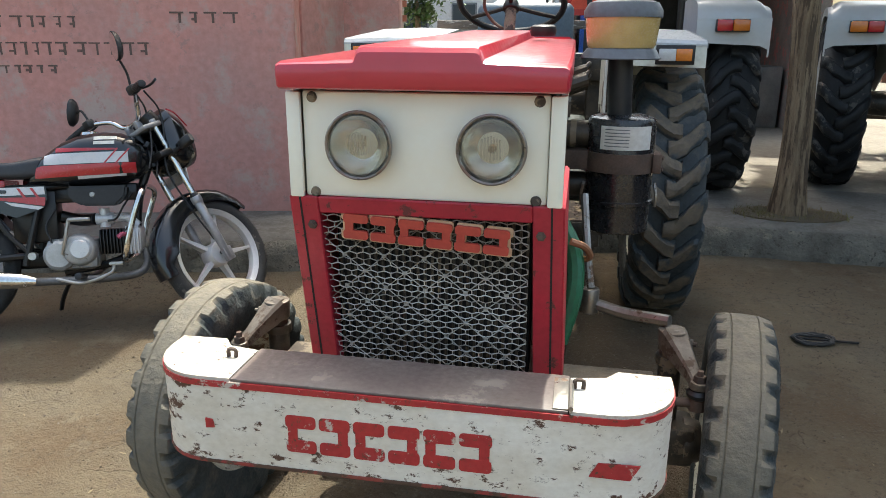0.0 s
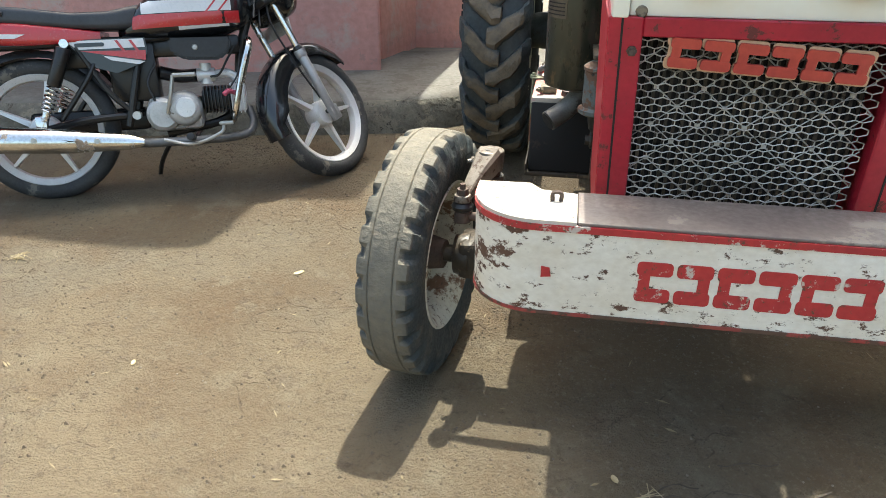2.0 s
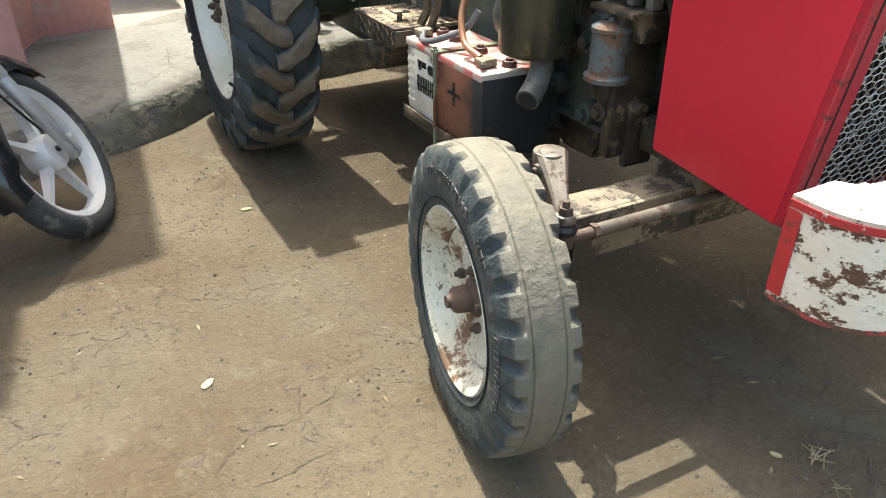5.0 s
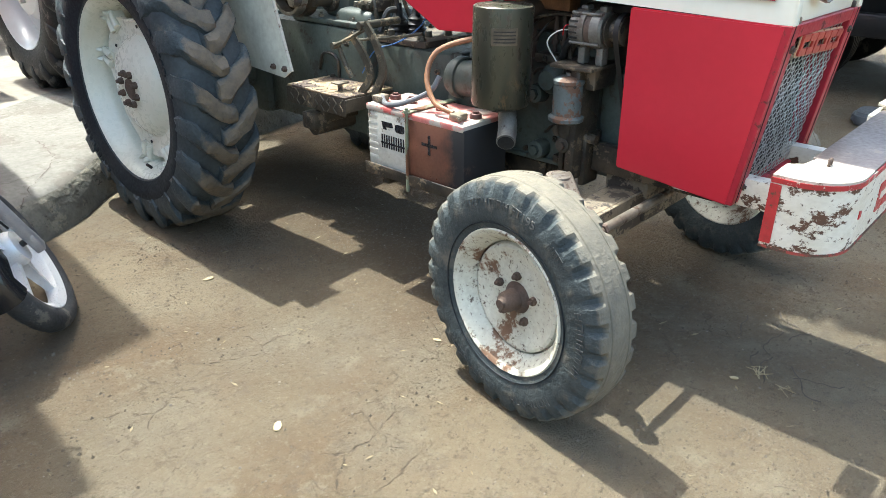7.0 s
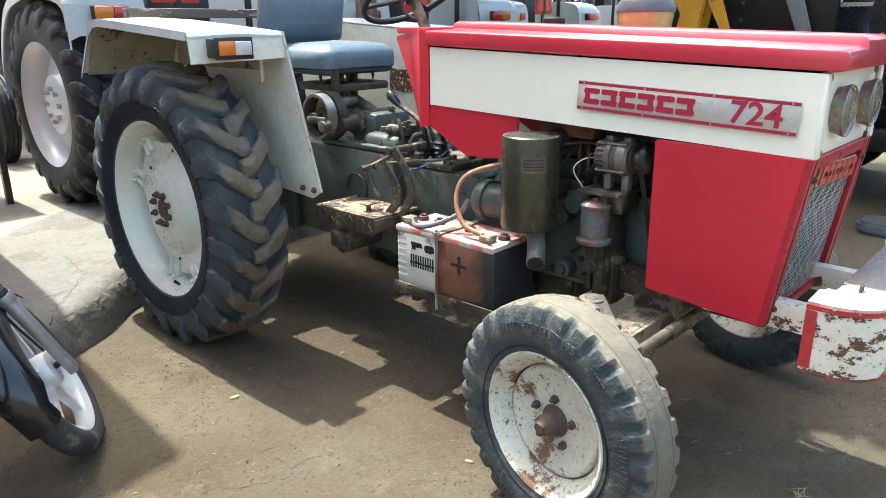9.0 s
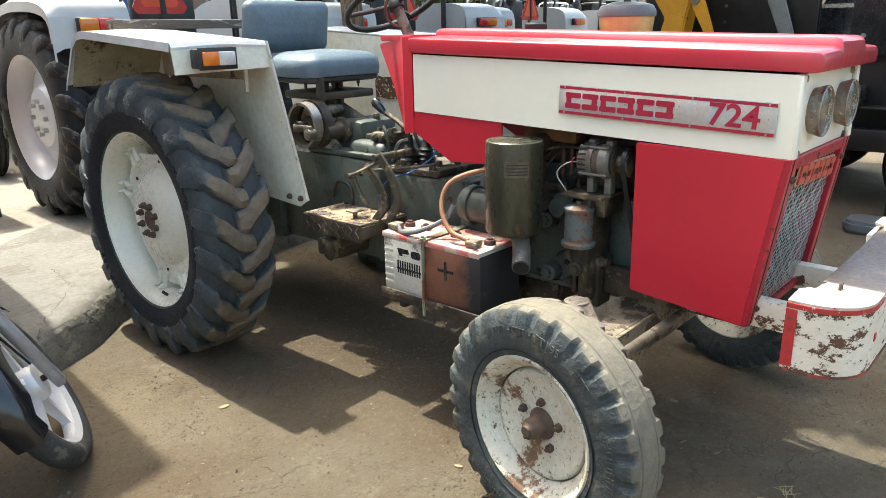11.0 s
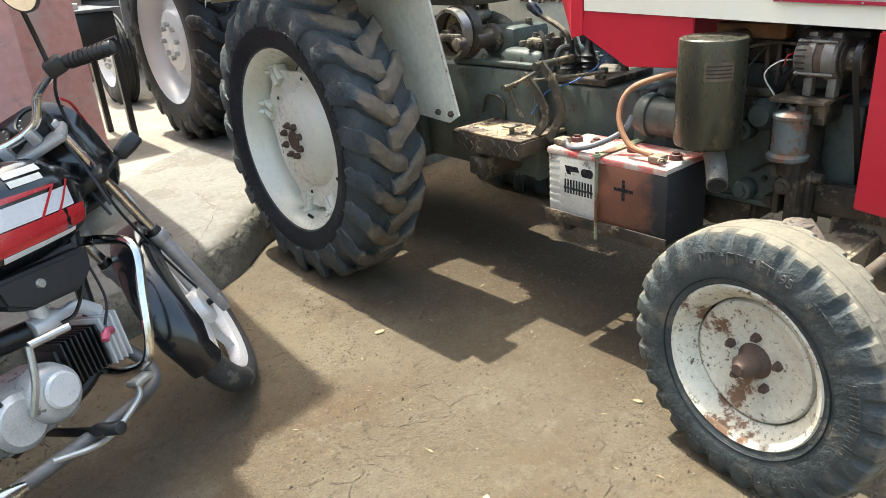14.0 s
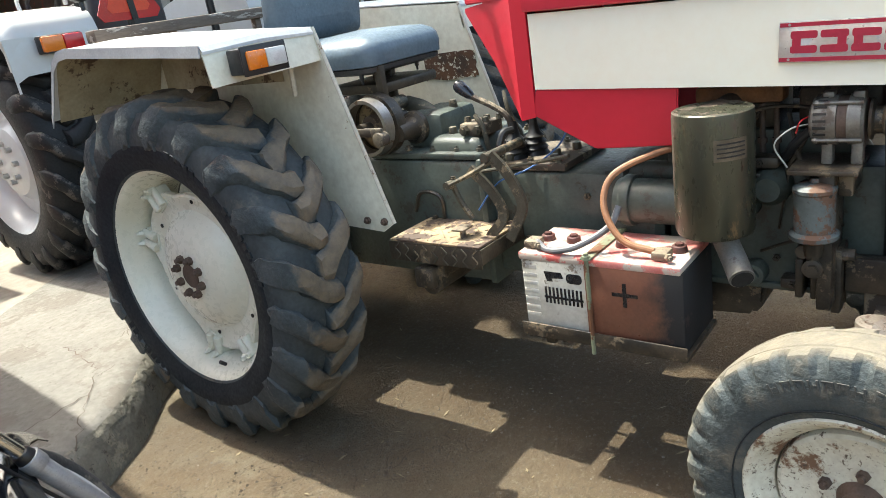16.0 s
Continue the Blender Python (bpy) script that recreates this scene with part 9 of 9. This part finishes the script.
tractor_b = parked_tractor(Matrix.Translation((0.545, 4.22, 0.19)) @ Matrix.Rotation(radians(0), 4, 'Z'), "silver and blue tractor parked with its back to the pavement")
for x, y, a in ((3.12, 4.45, -14), (5.6, 4.9, -4), (8.2, 5.6, -5)):
    copy_thing(tractor_b, Matrix.Translation((x, y, 0.19)) @ Matrix.Rotation(radians(a), 4, 'Z'))


def slow_sign(at):
    s = thing("warning_triangle", "orange slow-vehicle triangle with a dark middle strap", "triangle", group="warning triangles", at=at)
    tri = [(-0.19, -0.12), (-0.16, -0.16), (0.16, -0.16), (0.19, -0.12), (0.035, 0.17), (-0.035, 0.17)]
    part("rim", prism(tri, -0.008, 0.0, 'y'), M_REDL, s)
    part("face", prism([(x * 0.68, z * 0.68 - 0.01) for x, z in tri], -0.011, -0.0085, 'y'), M_ORANGE, s)
    part("strap", prism([(-0.02, 0.19), (0.02, 0.19), (0.035, -0.16), (0.0, -0.16)], -0.018, -0.0115, 'y'), M_BLACK, s)
    part("post", box(-0.015, 0.015, 0.0, 0.02, -0.62, 0.16), M_MFR, s)
    return s


sg = slow_sign(Matrix.Translation((0.30, 3.70, 1.66)))
for x, y in ((2.82, 3.95), (5.4, 4.35)):
    copy_thing(sg, Matrix.Translation((x, y, 1.62)))


# ---- tree on the pavement ----
def make_tree():
    t = thing("tree", "rough-barked tree rising from a hole in the pavement", "tree", at=Matrix.Translation((1.725, 3.35, 0.19)))
    bm = B()
    rings = []
    seg = 22
    for k in range(26):
        z = -0.1 + k * 0.16
        c = Vector((-0.045 * z + 0.02 * math.sin(z * 2), 0.02 * math.sin(z * 1.3), 0))
        r = 0.092 + 0.045 * math.exp(-max(z, 0) * 6) - 0.010 * min(z, 2.5)
        ring = []
        for i in range(seg):
            a = 2 * math.pi * i / seg
            rr = r * (1 + 0.16 * noise.noise(Vector((math.cos(a) * 2.2, math.sin(a) * 2.2, z * 0.8))) + 0.06 * noise.noise(Vector((math.cos(a) * 7, math.sin(a) * 7, z * 2.5))))
            ring.append(c + Vector((rr * math.cos(a), rr * math.sin(a), z)))
        rings.append(ring)
    loft(bm, rings)
    part("trunk", bm, M_BARK, t, "fissured brown trunk", smooth=70)
    random.seed(8)
    tips = []
    # crown out of view, spread off-centre from the trunk to shade the yard
    top = Vector((-0.17, 0.0, 3.85))
    for k in range(32):
        a = 2 * math.pi * k / 32 + random.uniform(-0.2, 0.2)
        e = top + Vector((math.cos(a) * random.uniform(0.5, 3.0) + 2.05, math.sin(a) * random.uniform(0.5, 2.5) + 1.25, random.uniform(0.2, 1.8)))
        mid = top.lerp(e, 0.5) + Vector((0, 0, 0.25))
        part("limb", tube([top - Vector((0, 0, 0.1)), mid, e], 0.05, 8, 5, taper=0.012), M_BARK, t)
        tips += [e, mid, top.lerp(e, 0.75)]
    # extra unseen limbs, added to shade the ground beside the tractor
    for k in range(9):
        e = top + Vector((random.uniform(-0.75, 1.1), random.uniform(-1.25, -0.1), random.uniform(0.25, 1.0)))
        part("limb", tube([top - Vector((0, 0, 0.1)), top.lerp(e, 0.5) + Vector((0, 0, 0.15)), e], 0.04, 8, 5, taper=0.010), M_BARK, t)
        tips += [e, e]
    verts, faces = [], []
    for k in range(86000):
        c = random.choice(tips) + Vector((random.uniform(-0.6, 0.6), random.uniform(-0.7, 0.7), random.gauss(0, 0.26)))
        d = Vector((random.gauss(0, 1), random.gauss(0, 1), random.gauss(0, 0.5))).normalized()
        u = d.cross(Vector((0.3, 0.2, 1))).normalized()
        ln, w = random.uniform(0.08, 0.17), random.uniform(0.035, 0.065)
        i = len(verts)
        verts += [c - d * ln, c + u * w + d * ln * 0.1, c + d * ln, c - u * w + d * ln * 0.1]
        faces.append((i, i + 1, i + 2, i + 3))
    me = bpy.data.meshes.new("crown")
    me.from_pydata([tuple(v) for v in verts], [], faces)
    me.materials.append(M_LEAF)
    ob = new("crown", me)
    ob.parent = t
    tagged(ob, "unseen green crown of small leaves, spread to shade the yard", kind="stuff")
    return t


make_tree()


def far_tree(x, y, h, s, seed):
    t = thing("far_tree", "leafy green tree in the distance", "tree", group="distant trees", at=Matrix.Translation((x, y, 0.19)))
    random.seed(seed)
    part("trunk", tube([(0, 0, -0.1), (0.1, 0, h * 0.3), (0, 0.1, h * 0.6)], 0.18, 8, 4, taper=0.07), M_BARK, t)
    verts, faces = [], []
    hubs = [Vector((random.gauss(0, s * 0.5), random.gauss(0, s * 0.5), h * random.uniform(0.45, 1.0))) for _ in range(16)]
    for k in range(2600):
        c = random.choice(hubs) + Vector((random.gauss(0, s * 0.2), random.gauss(0, s * 0.2), random.gauss(0, s * 0.16)))
        d = Vector((random.gauss(0, 1), random.gauss(0, 1), random.gauss(0, 0.6))).normalized()
        u = d.cross(Vector((0.3, 0.2, 1))).normalized()
        i = len(verts)
        verts += [c - d * 0.14, c + u * 0.06, c + d * 0.14, c - u * 0.06]
        faces.append((i, i + 1, i + 2, i + 3))
    me = bpy.data.meshes.new("crown")
    me.from_pydata([tuple(v) for v in verts], [], faces)
    me.materials.append(M_LEAF)
    ob = new("crown", me)
    ob.parent = t
    tagged(ob, kind="stuff")


far_tree(-5.6, 24.0, 4.2, 1.5, 1)
far_tree(13.5, 14.5, 4.0, 1.6, 2)
far_tree(-4.0, 46.0, 9.0, 4.0, 3)
far_tree(20.0, 30.0, 8.0, 4.0, 4)


# ---- dark pickup and yellow loader beyond the nose ----
def make_pickup():
    p = thing("pickup", "black high-bodied pickup parked beside the yard", "pickup", at=Matrix.Translation((4.05, 0, 0)))
    bm = B()
    rings = []
    for z, x in ((0.62, 0.02), (0.78, 0.0), (1.05, -0.01), (1.18, 0.0), (1.22, 0.02), (1.47, 0.03), (1.50, 0.05)):
        rings.append([(x, -3.0, z), (x, 1.65, z), (1.7, 1.65, z), (1.7, -3.0, z)])
    loft(bm, rings)
    body = part("body", bm, M_BLACKP, p, "glossy black side", smooth=30)
    cab = B()
    loft(cab, [[(0.06, -2.6, 1.50), (0.06, 0.70, 1.50), (1.6, 0.70, 1.50), (1.6, -2.6, 1.50)], [(0.22, -2.3, 2.1), (0.22, 0.45, 2.1), (1.45, 0.45, 2.1), (1.45, -2.3, 2.1)]])
    part("cab", cab, M_BLACKP, p)
    for y0, y1 in ((-0.50, 0.58), (-1.75, -0.62)):
        w = B()
        loft(w, [[(0.062, y0, 1.53), (0.062, y1, 1.53), (0.075, y1, 1.53), (0.075, y0, 1.53)], [(0.195, y0 + 0.03, 2.02), (0.195, y1 - 0.10, 2.02), (0.21, y1 - 0.10, 2.02), (0.21, y0 + 0.03, 2.02)]])
        part("window", w, M_GLASS, p)
    sil = B()
    add_box(sil, -0.06, 0.06, -2.6, 1.2, 0.66, 0.72, bev=0.012)
    part("side_step", sil, M_MFR, p)
    for y in (0.85, -2.2):
        other_wheel(p, "wheel", Matrix.Translation((0.20, y, 0.37)), 0.37, 0.24, 0.21, (M_TYREN, M_SILV), lugs=False)
        other_wheel(p, "wheel", Matrix.Translation((1.5, y, 0.37)) @ Matrix.Rotation(radians(180), 4, 'Z'), 0.37, 0.24, 0.21, (M_TYREN, M_SILV), lugs=False)
    part("chassis", box(0.25, 1.45, -2.9, 1.5, 0.42, 0.64, bev=0.02), M_DARK, p)
    hg = B()
    for y, z in ((0.30, 1.36), (0.34, 1.20)):
        add_cyl(hg, (0.02, y, z), (-0.012, y, z), 0.018, 0.014, seg=14)
        part("body_plug", hg, M_ALU, p)
        hg = B()
    hg.free()
    part("door_gap", box(-0.004, 0.02, 0.215, 0.222, 0.75, 1.48), M_DARK, p)
    part("handle", box(-0.025, 0.0, -0.18, 0.0, 1.25, 1.29, bev=0.008), M_BLACK, p)


make_pickup()


def make_loader():
    l = thing("loader", "yellow loader arm with a bright hydraulic ram on a black frame", "loader", at=Matrix.Translation((3.35, 1.62, 0)))
    part("frame", box(-0.05, 0.45, -0.75, 0.35, 0.0, 1.10, bev=0.02), M_MFR, l)
    part("panel", box(0.30, 0.36, -1.02, 0.36, 1.10, 2.1, bev=0.01), M_MFR, l, "black steel panel with bolts")
    for y, z in ((-0.35, 1.50), (-0.75, 1.50), (-0.35, 1.38), (-0.75, 1.38)):
        part("bolt", bolt(B(), (0.30, y, z), (-1, 0, 0), 0.016, 0.014), M_ENGD, l)
    arm = [(0.0, 1.08), (-0.06, 1.45), (-0.10, 1.62), (0.08, 2.05), (0.30, 2.05), (0.24, 1.60), (0.12, 1.42), (0.22, 1.08)]
    part("arm", prism([(y - 0.12, z) for y, z in arm], -0.02, 0.16, 'x', bev=0.012), M_YELLOW, l, "yellow steel arm")
    arm2 = [(-0.42, 1.25), (-0.36, 1.25), (-0.22, 1.50), (-0.20, 1.58), (-0.27, 1.60), (-0.32, 1.52)]
    part("link", prism(arm2, -0.04, 0.0, 'x', bev=0.008), M_YELLOW, l)
    part("pin", cyl((-0.055, -0.25, 1.54), (0.0, -0.25, 1.54), 0.03, seg=16), M_STEEL, l)
    part("ram", cyl((-0.06, 0.22, 1.05), (-0.06, 0.12, 2.0), 0.030, seg=16), M_CHROME, l, "bright chrome ram")
    part("ram", cyl((0.02, 0.25, 1.05), (0.02, 0.17, 2.0), 0.022, seg=16), M_CHROME, l)
    strut = [(-0.95, 1.20), (-0.86, 1.20), (-0.72, 1.52), (-0.66, 1.9), (-0.74, 1.9), (-0.82, 1.56)]
    part("strut", prism(strut, 0.10, 0.16, 'x', bev=0.01), M_CONCG, l, "dented grey strut")
    # rear frame: bodywork above, a deep recess, and a beam with a warning plate
    part("rear_panel", box(0.03, 0.09, -3.3, -1.30, 1.155, 1.75, bev=0.012), M_BLACKP, l, "glossy black body panel")
    part("lock", cyl((0.03, -1.383, 1.277), (0.018, -1.383, 1.277), 0.017, 0.014, seg=16), M_ALU, l)
    part("recess_wall", box(0.22, 0.26, -3.3, -1.02, 0.60, 1.150, bev=0.006), M_MFR, l)
    part("shelf", box(0.02, 0.218, -3.3, -1.43, 0.800, 0.815, bev=0.003), M_MFR, l)
    part("guard_loop", box(0.00, 0.20, -1.425, -1.28, 0.818, 0.956, bev=0.030, seg=4), M_BLACKP, l)
    part("beam", box(-0.02, 0.10, -3.3, -1.18, 0.526, 0.672, bev=0.008), M_MFR, l, "black steel cross beam")
    pl = part("warning_plate", box(-0.027, -0.021, -2.02, -1.68, 0.521, 0.640, bev=0.001), M_WHITEP, l, "red and white striped warning plate")
    for k in range(4):
        y = -1.72 - k * 0.085
        part("stripe", prism([(y, 0.524), (y - 0.036, 0.524), (y - 0.036 + 0.045, 0.637), (y + 0.045 if y + 0.045 < -1.682 else -1.682, 0.637)], -0.0295, -0.0265, 'x'), M_REDL, pl)
    part("tail_lamp", box(-0.012, 0.029, -1.78, -1.62, 1.226, 1.36, bev=0.012), M_REDL, l, "red tail lamp")
    part("stabiliser_leg", box(0.0, 0.10, -1.85, -1.67, 0.07, 0.5255, bev=0.010), M_MFR, l)
    pad = prism(rounded(-0.085, -1.86, 0.29, 0.80, 0.10, 5), 0.0, 0.085, 'z', bev=0.022)
    part("foot_pad", pad, M_GREYP, l, "grey stabiliser foot pad")
    other_wheel(l, "wheel", Matrix.Translation((0.42, -1.98, 0.42)), 0.42, 0.28, 0.22, (M_TYREN, M_SILV), lugs=False)


make_loader()


# ---- small things on the ground ----
def litter():
    random.seed(77)
    def z_at(x, y):
        return ground_height(x, y)
    bm = B()
    bmesh.ops.create_icosphere(bm, subdivisions=1, radius=1.0)
    for v in bm.verts:
        v.co *= 1 + 0.35 * noise.noise(v.co * 1.7)
    stones = finish("pebble", bm, M_PEBBLE, 60)
    verts, faces = [], []
    tmp = [v.co.copy() for v in stones.vertices]
    pol = [tuple(p.vertices) for p in stones.polygons]
    for k in range(1500):
        x, y = random.uniform(-2.6, 1.9), random.uniform(-2.0, 2.1)
        if y > kerb_y(x) - 0.05:
            continue
        s = random.choice((0.0016, 0.002, 0.0025, 0.003, 0.004)) * random.uniform(0.7, 1.3)
        a = random.uniform(0, 6.28)
        i = len(verts)
        for c in tmp:
            verts.append((x + s * (c.x * math.cos(a) - c.y * math.sin(a)), y + s * (c.x * math.sin(a) + c.y * math.cos(a)), z_at(x, y) + s * (c.z * 0.7 + 0.25)))
        faces += [tuple(q + i for q in p) for p in pol]
    bpy.data.meshes.remove(stones)
    me = bpy.data.meshes.new("gravel")
    me.from_pydata(verts, [], faces)
    me.materials.append(M_PEBBLE)
    tagged(new("gravel", me), "scattered small stones and grit on the earth", "gravel", kind="stuff")
    verts, faces = [], []
    for k in range(260):
        x, y = random.uniform(-2.4, 1.9), random.uniform(-1.9, 2.0)
        if y > kerb_y(x) - 0.05:
            continue
        a, ln, w = random.uniform(0, 6.28), random.uniform(0.006, 0.022), random.uniform(0.0012, 0.0045)
        z = z_at(x, y) + 0.003
        i = len(verts)
        c, s = math.cos(a), math.sin(a)
        for u, v, h in ((-ln, 0, 0), (0, w, 0.002), (ln, 0, 0.003), (0, -w, 0.001)):
            verts.append((x + u * c - v * s, y + u * s + v * c, z + h))
        faces.append((i, i + 1, i + 2, i + 3))
    me = bpy.data.meshes.new("chaff")
    me.from_pydata(verts, [], faces)
    me.materials.append(M_DRYLEAF)
    tagged(new("chaff", me), "pale bits of straw and dry leaf on the earth", "chaff", kind="stuff")
    for x, y, n in ((-0.07, -0.50, 14), (-0.12, -0.58, 6), (-2.3, 0.30, 16)):
        b = B()
        for k in range(n):
            a = random.uniform(0, 6.28)
            l = random.uniform(0.03, 0.07)
            o = Vector((random.gauss(0, 0.012), random.gauss(0, 0.012), 0.004 + 0.002 * (k % 4)))
            add_tube(b, [o - Vector((math.cos(a), math.sin(a), 0)) * l * 0.5, o, o + Vector((math.cos(a), math.sin(a), 0.02)) * l * 0.5], 0.0011, 4, 1)
        solo("straw_wisp", b, M_DRYLEAF, "small wisp of dry straw on the earth", "straw", group="straw wisps", m=Matrix.Translation((x, y, z_at(x, y))))
    for x, y, r in ((-1.235, 0.375, 0.02), (-0.905, 1.29, 0.02), (-1.52, -0.23, 0.012), (-0.15, -0.45, 0.013), (-0.62, 0.35, 0.014)):
        b = B()
        pts = [(r * (1 + 0.4 * noise.noise(Vector((math.cos(t), math.sin(t), x)))) * math.cos(t), 0.55 * r * math.sin(t)) for t in [2 * math.pi * k / 9 for k in range(9)]]
        prism(pts, 0.001, 0.004, 'z', bm=b)
        solo("fallen_leaf", b, M_DRYLEAF, "pale dry leaf lying on the earth", "leaf", group="fallen leaves", m=Matrix.Translation((x, y, z_at(x, y) + 0.001)) @ Matrix.Rotation(x * 7, 4, 'Z'))
    b = B()
    pts = []
    for k in range(60):
        a = 2 * math.pi * k / 13
        r = 0.055 + 0.03 * noise.noise(Vector((k * 0.4, 0, 0)))
        pts.append((r * 1.6 * math.cos(a), r * math.sin(a), 0.012 + 0.008 * (k % 3) * 0.5))
    pts.append((0.2, 0.01, 0.008))
    add_tube(b, pts, 0.006, 6, 2)
    solo("cable_coil", b, M_BLACK, "loose coil of black cable on the earth", "cable", m=Matrix.Translation((1.41, 1.55, 0.0)))
    # dry grass round the trunk
    verts, faces = [], []
    for k in range(420):
        a, r = random.uniform(0, 6.28), random.uniform(0.13, 0.30)
        x, y = 1.73 + r * math.cos(a) * 1.3, 3.30 + r * math.sin(a) * 0.8
        h, w, d = random.uniform(0.01, 0.05), 0.003, random.uniform(0, 6.28)
        i = len(verts)
        verts += [(x - w * math.cos(d), y - w * math.sin(d), 0.198), (x + w * math.cos(d), y + w * math.sin(d), 0.198), (x + random.gauss(0, 0.02), y + random.gauss(0, 0.02), 0.2 + h)]
        faces.append((i, i + 1, i + 2))
    me = bpy.data.meshes.new("grass")
    me.from_pydata(verts, [], faces)
    me.materials.append(M_GRASS)
    tagged(new("grass", me), "sparse dry grass round the tree foot", "grass", kind="stuff")
    pit = B()
    prism([(1.73 + 0.36 * math.cos(2 * math.pi * k / 16) * (1 + 0.2 * noise.noise(Vector((k, 0, 0)))), 3.31 + 0.22 * math.sin(2 * math.pi * k / 16)) for k in range(16)], 0.15, 0.208, 'z', bm=pit)
    solo("soil_patch", pit, M_EARTH, "dark soil in the hole round the tree", "soil", kind="structure")


litter()
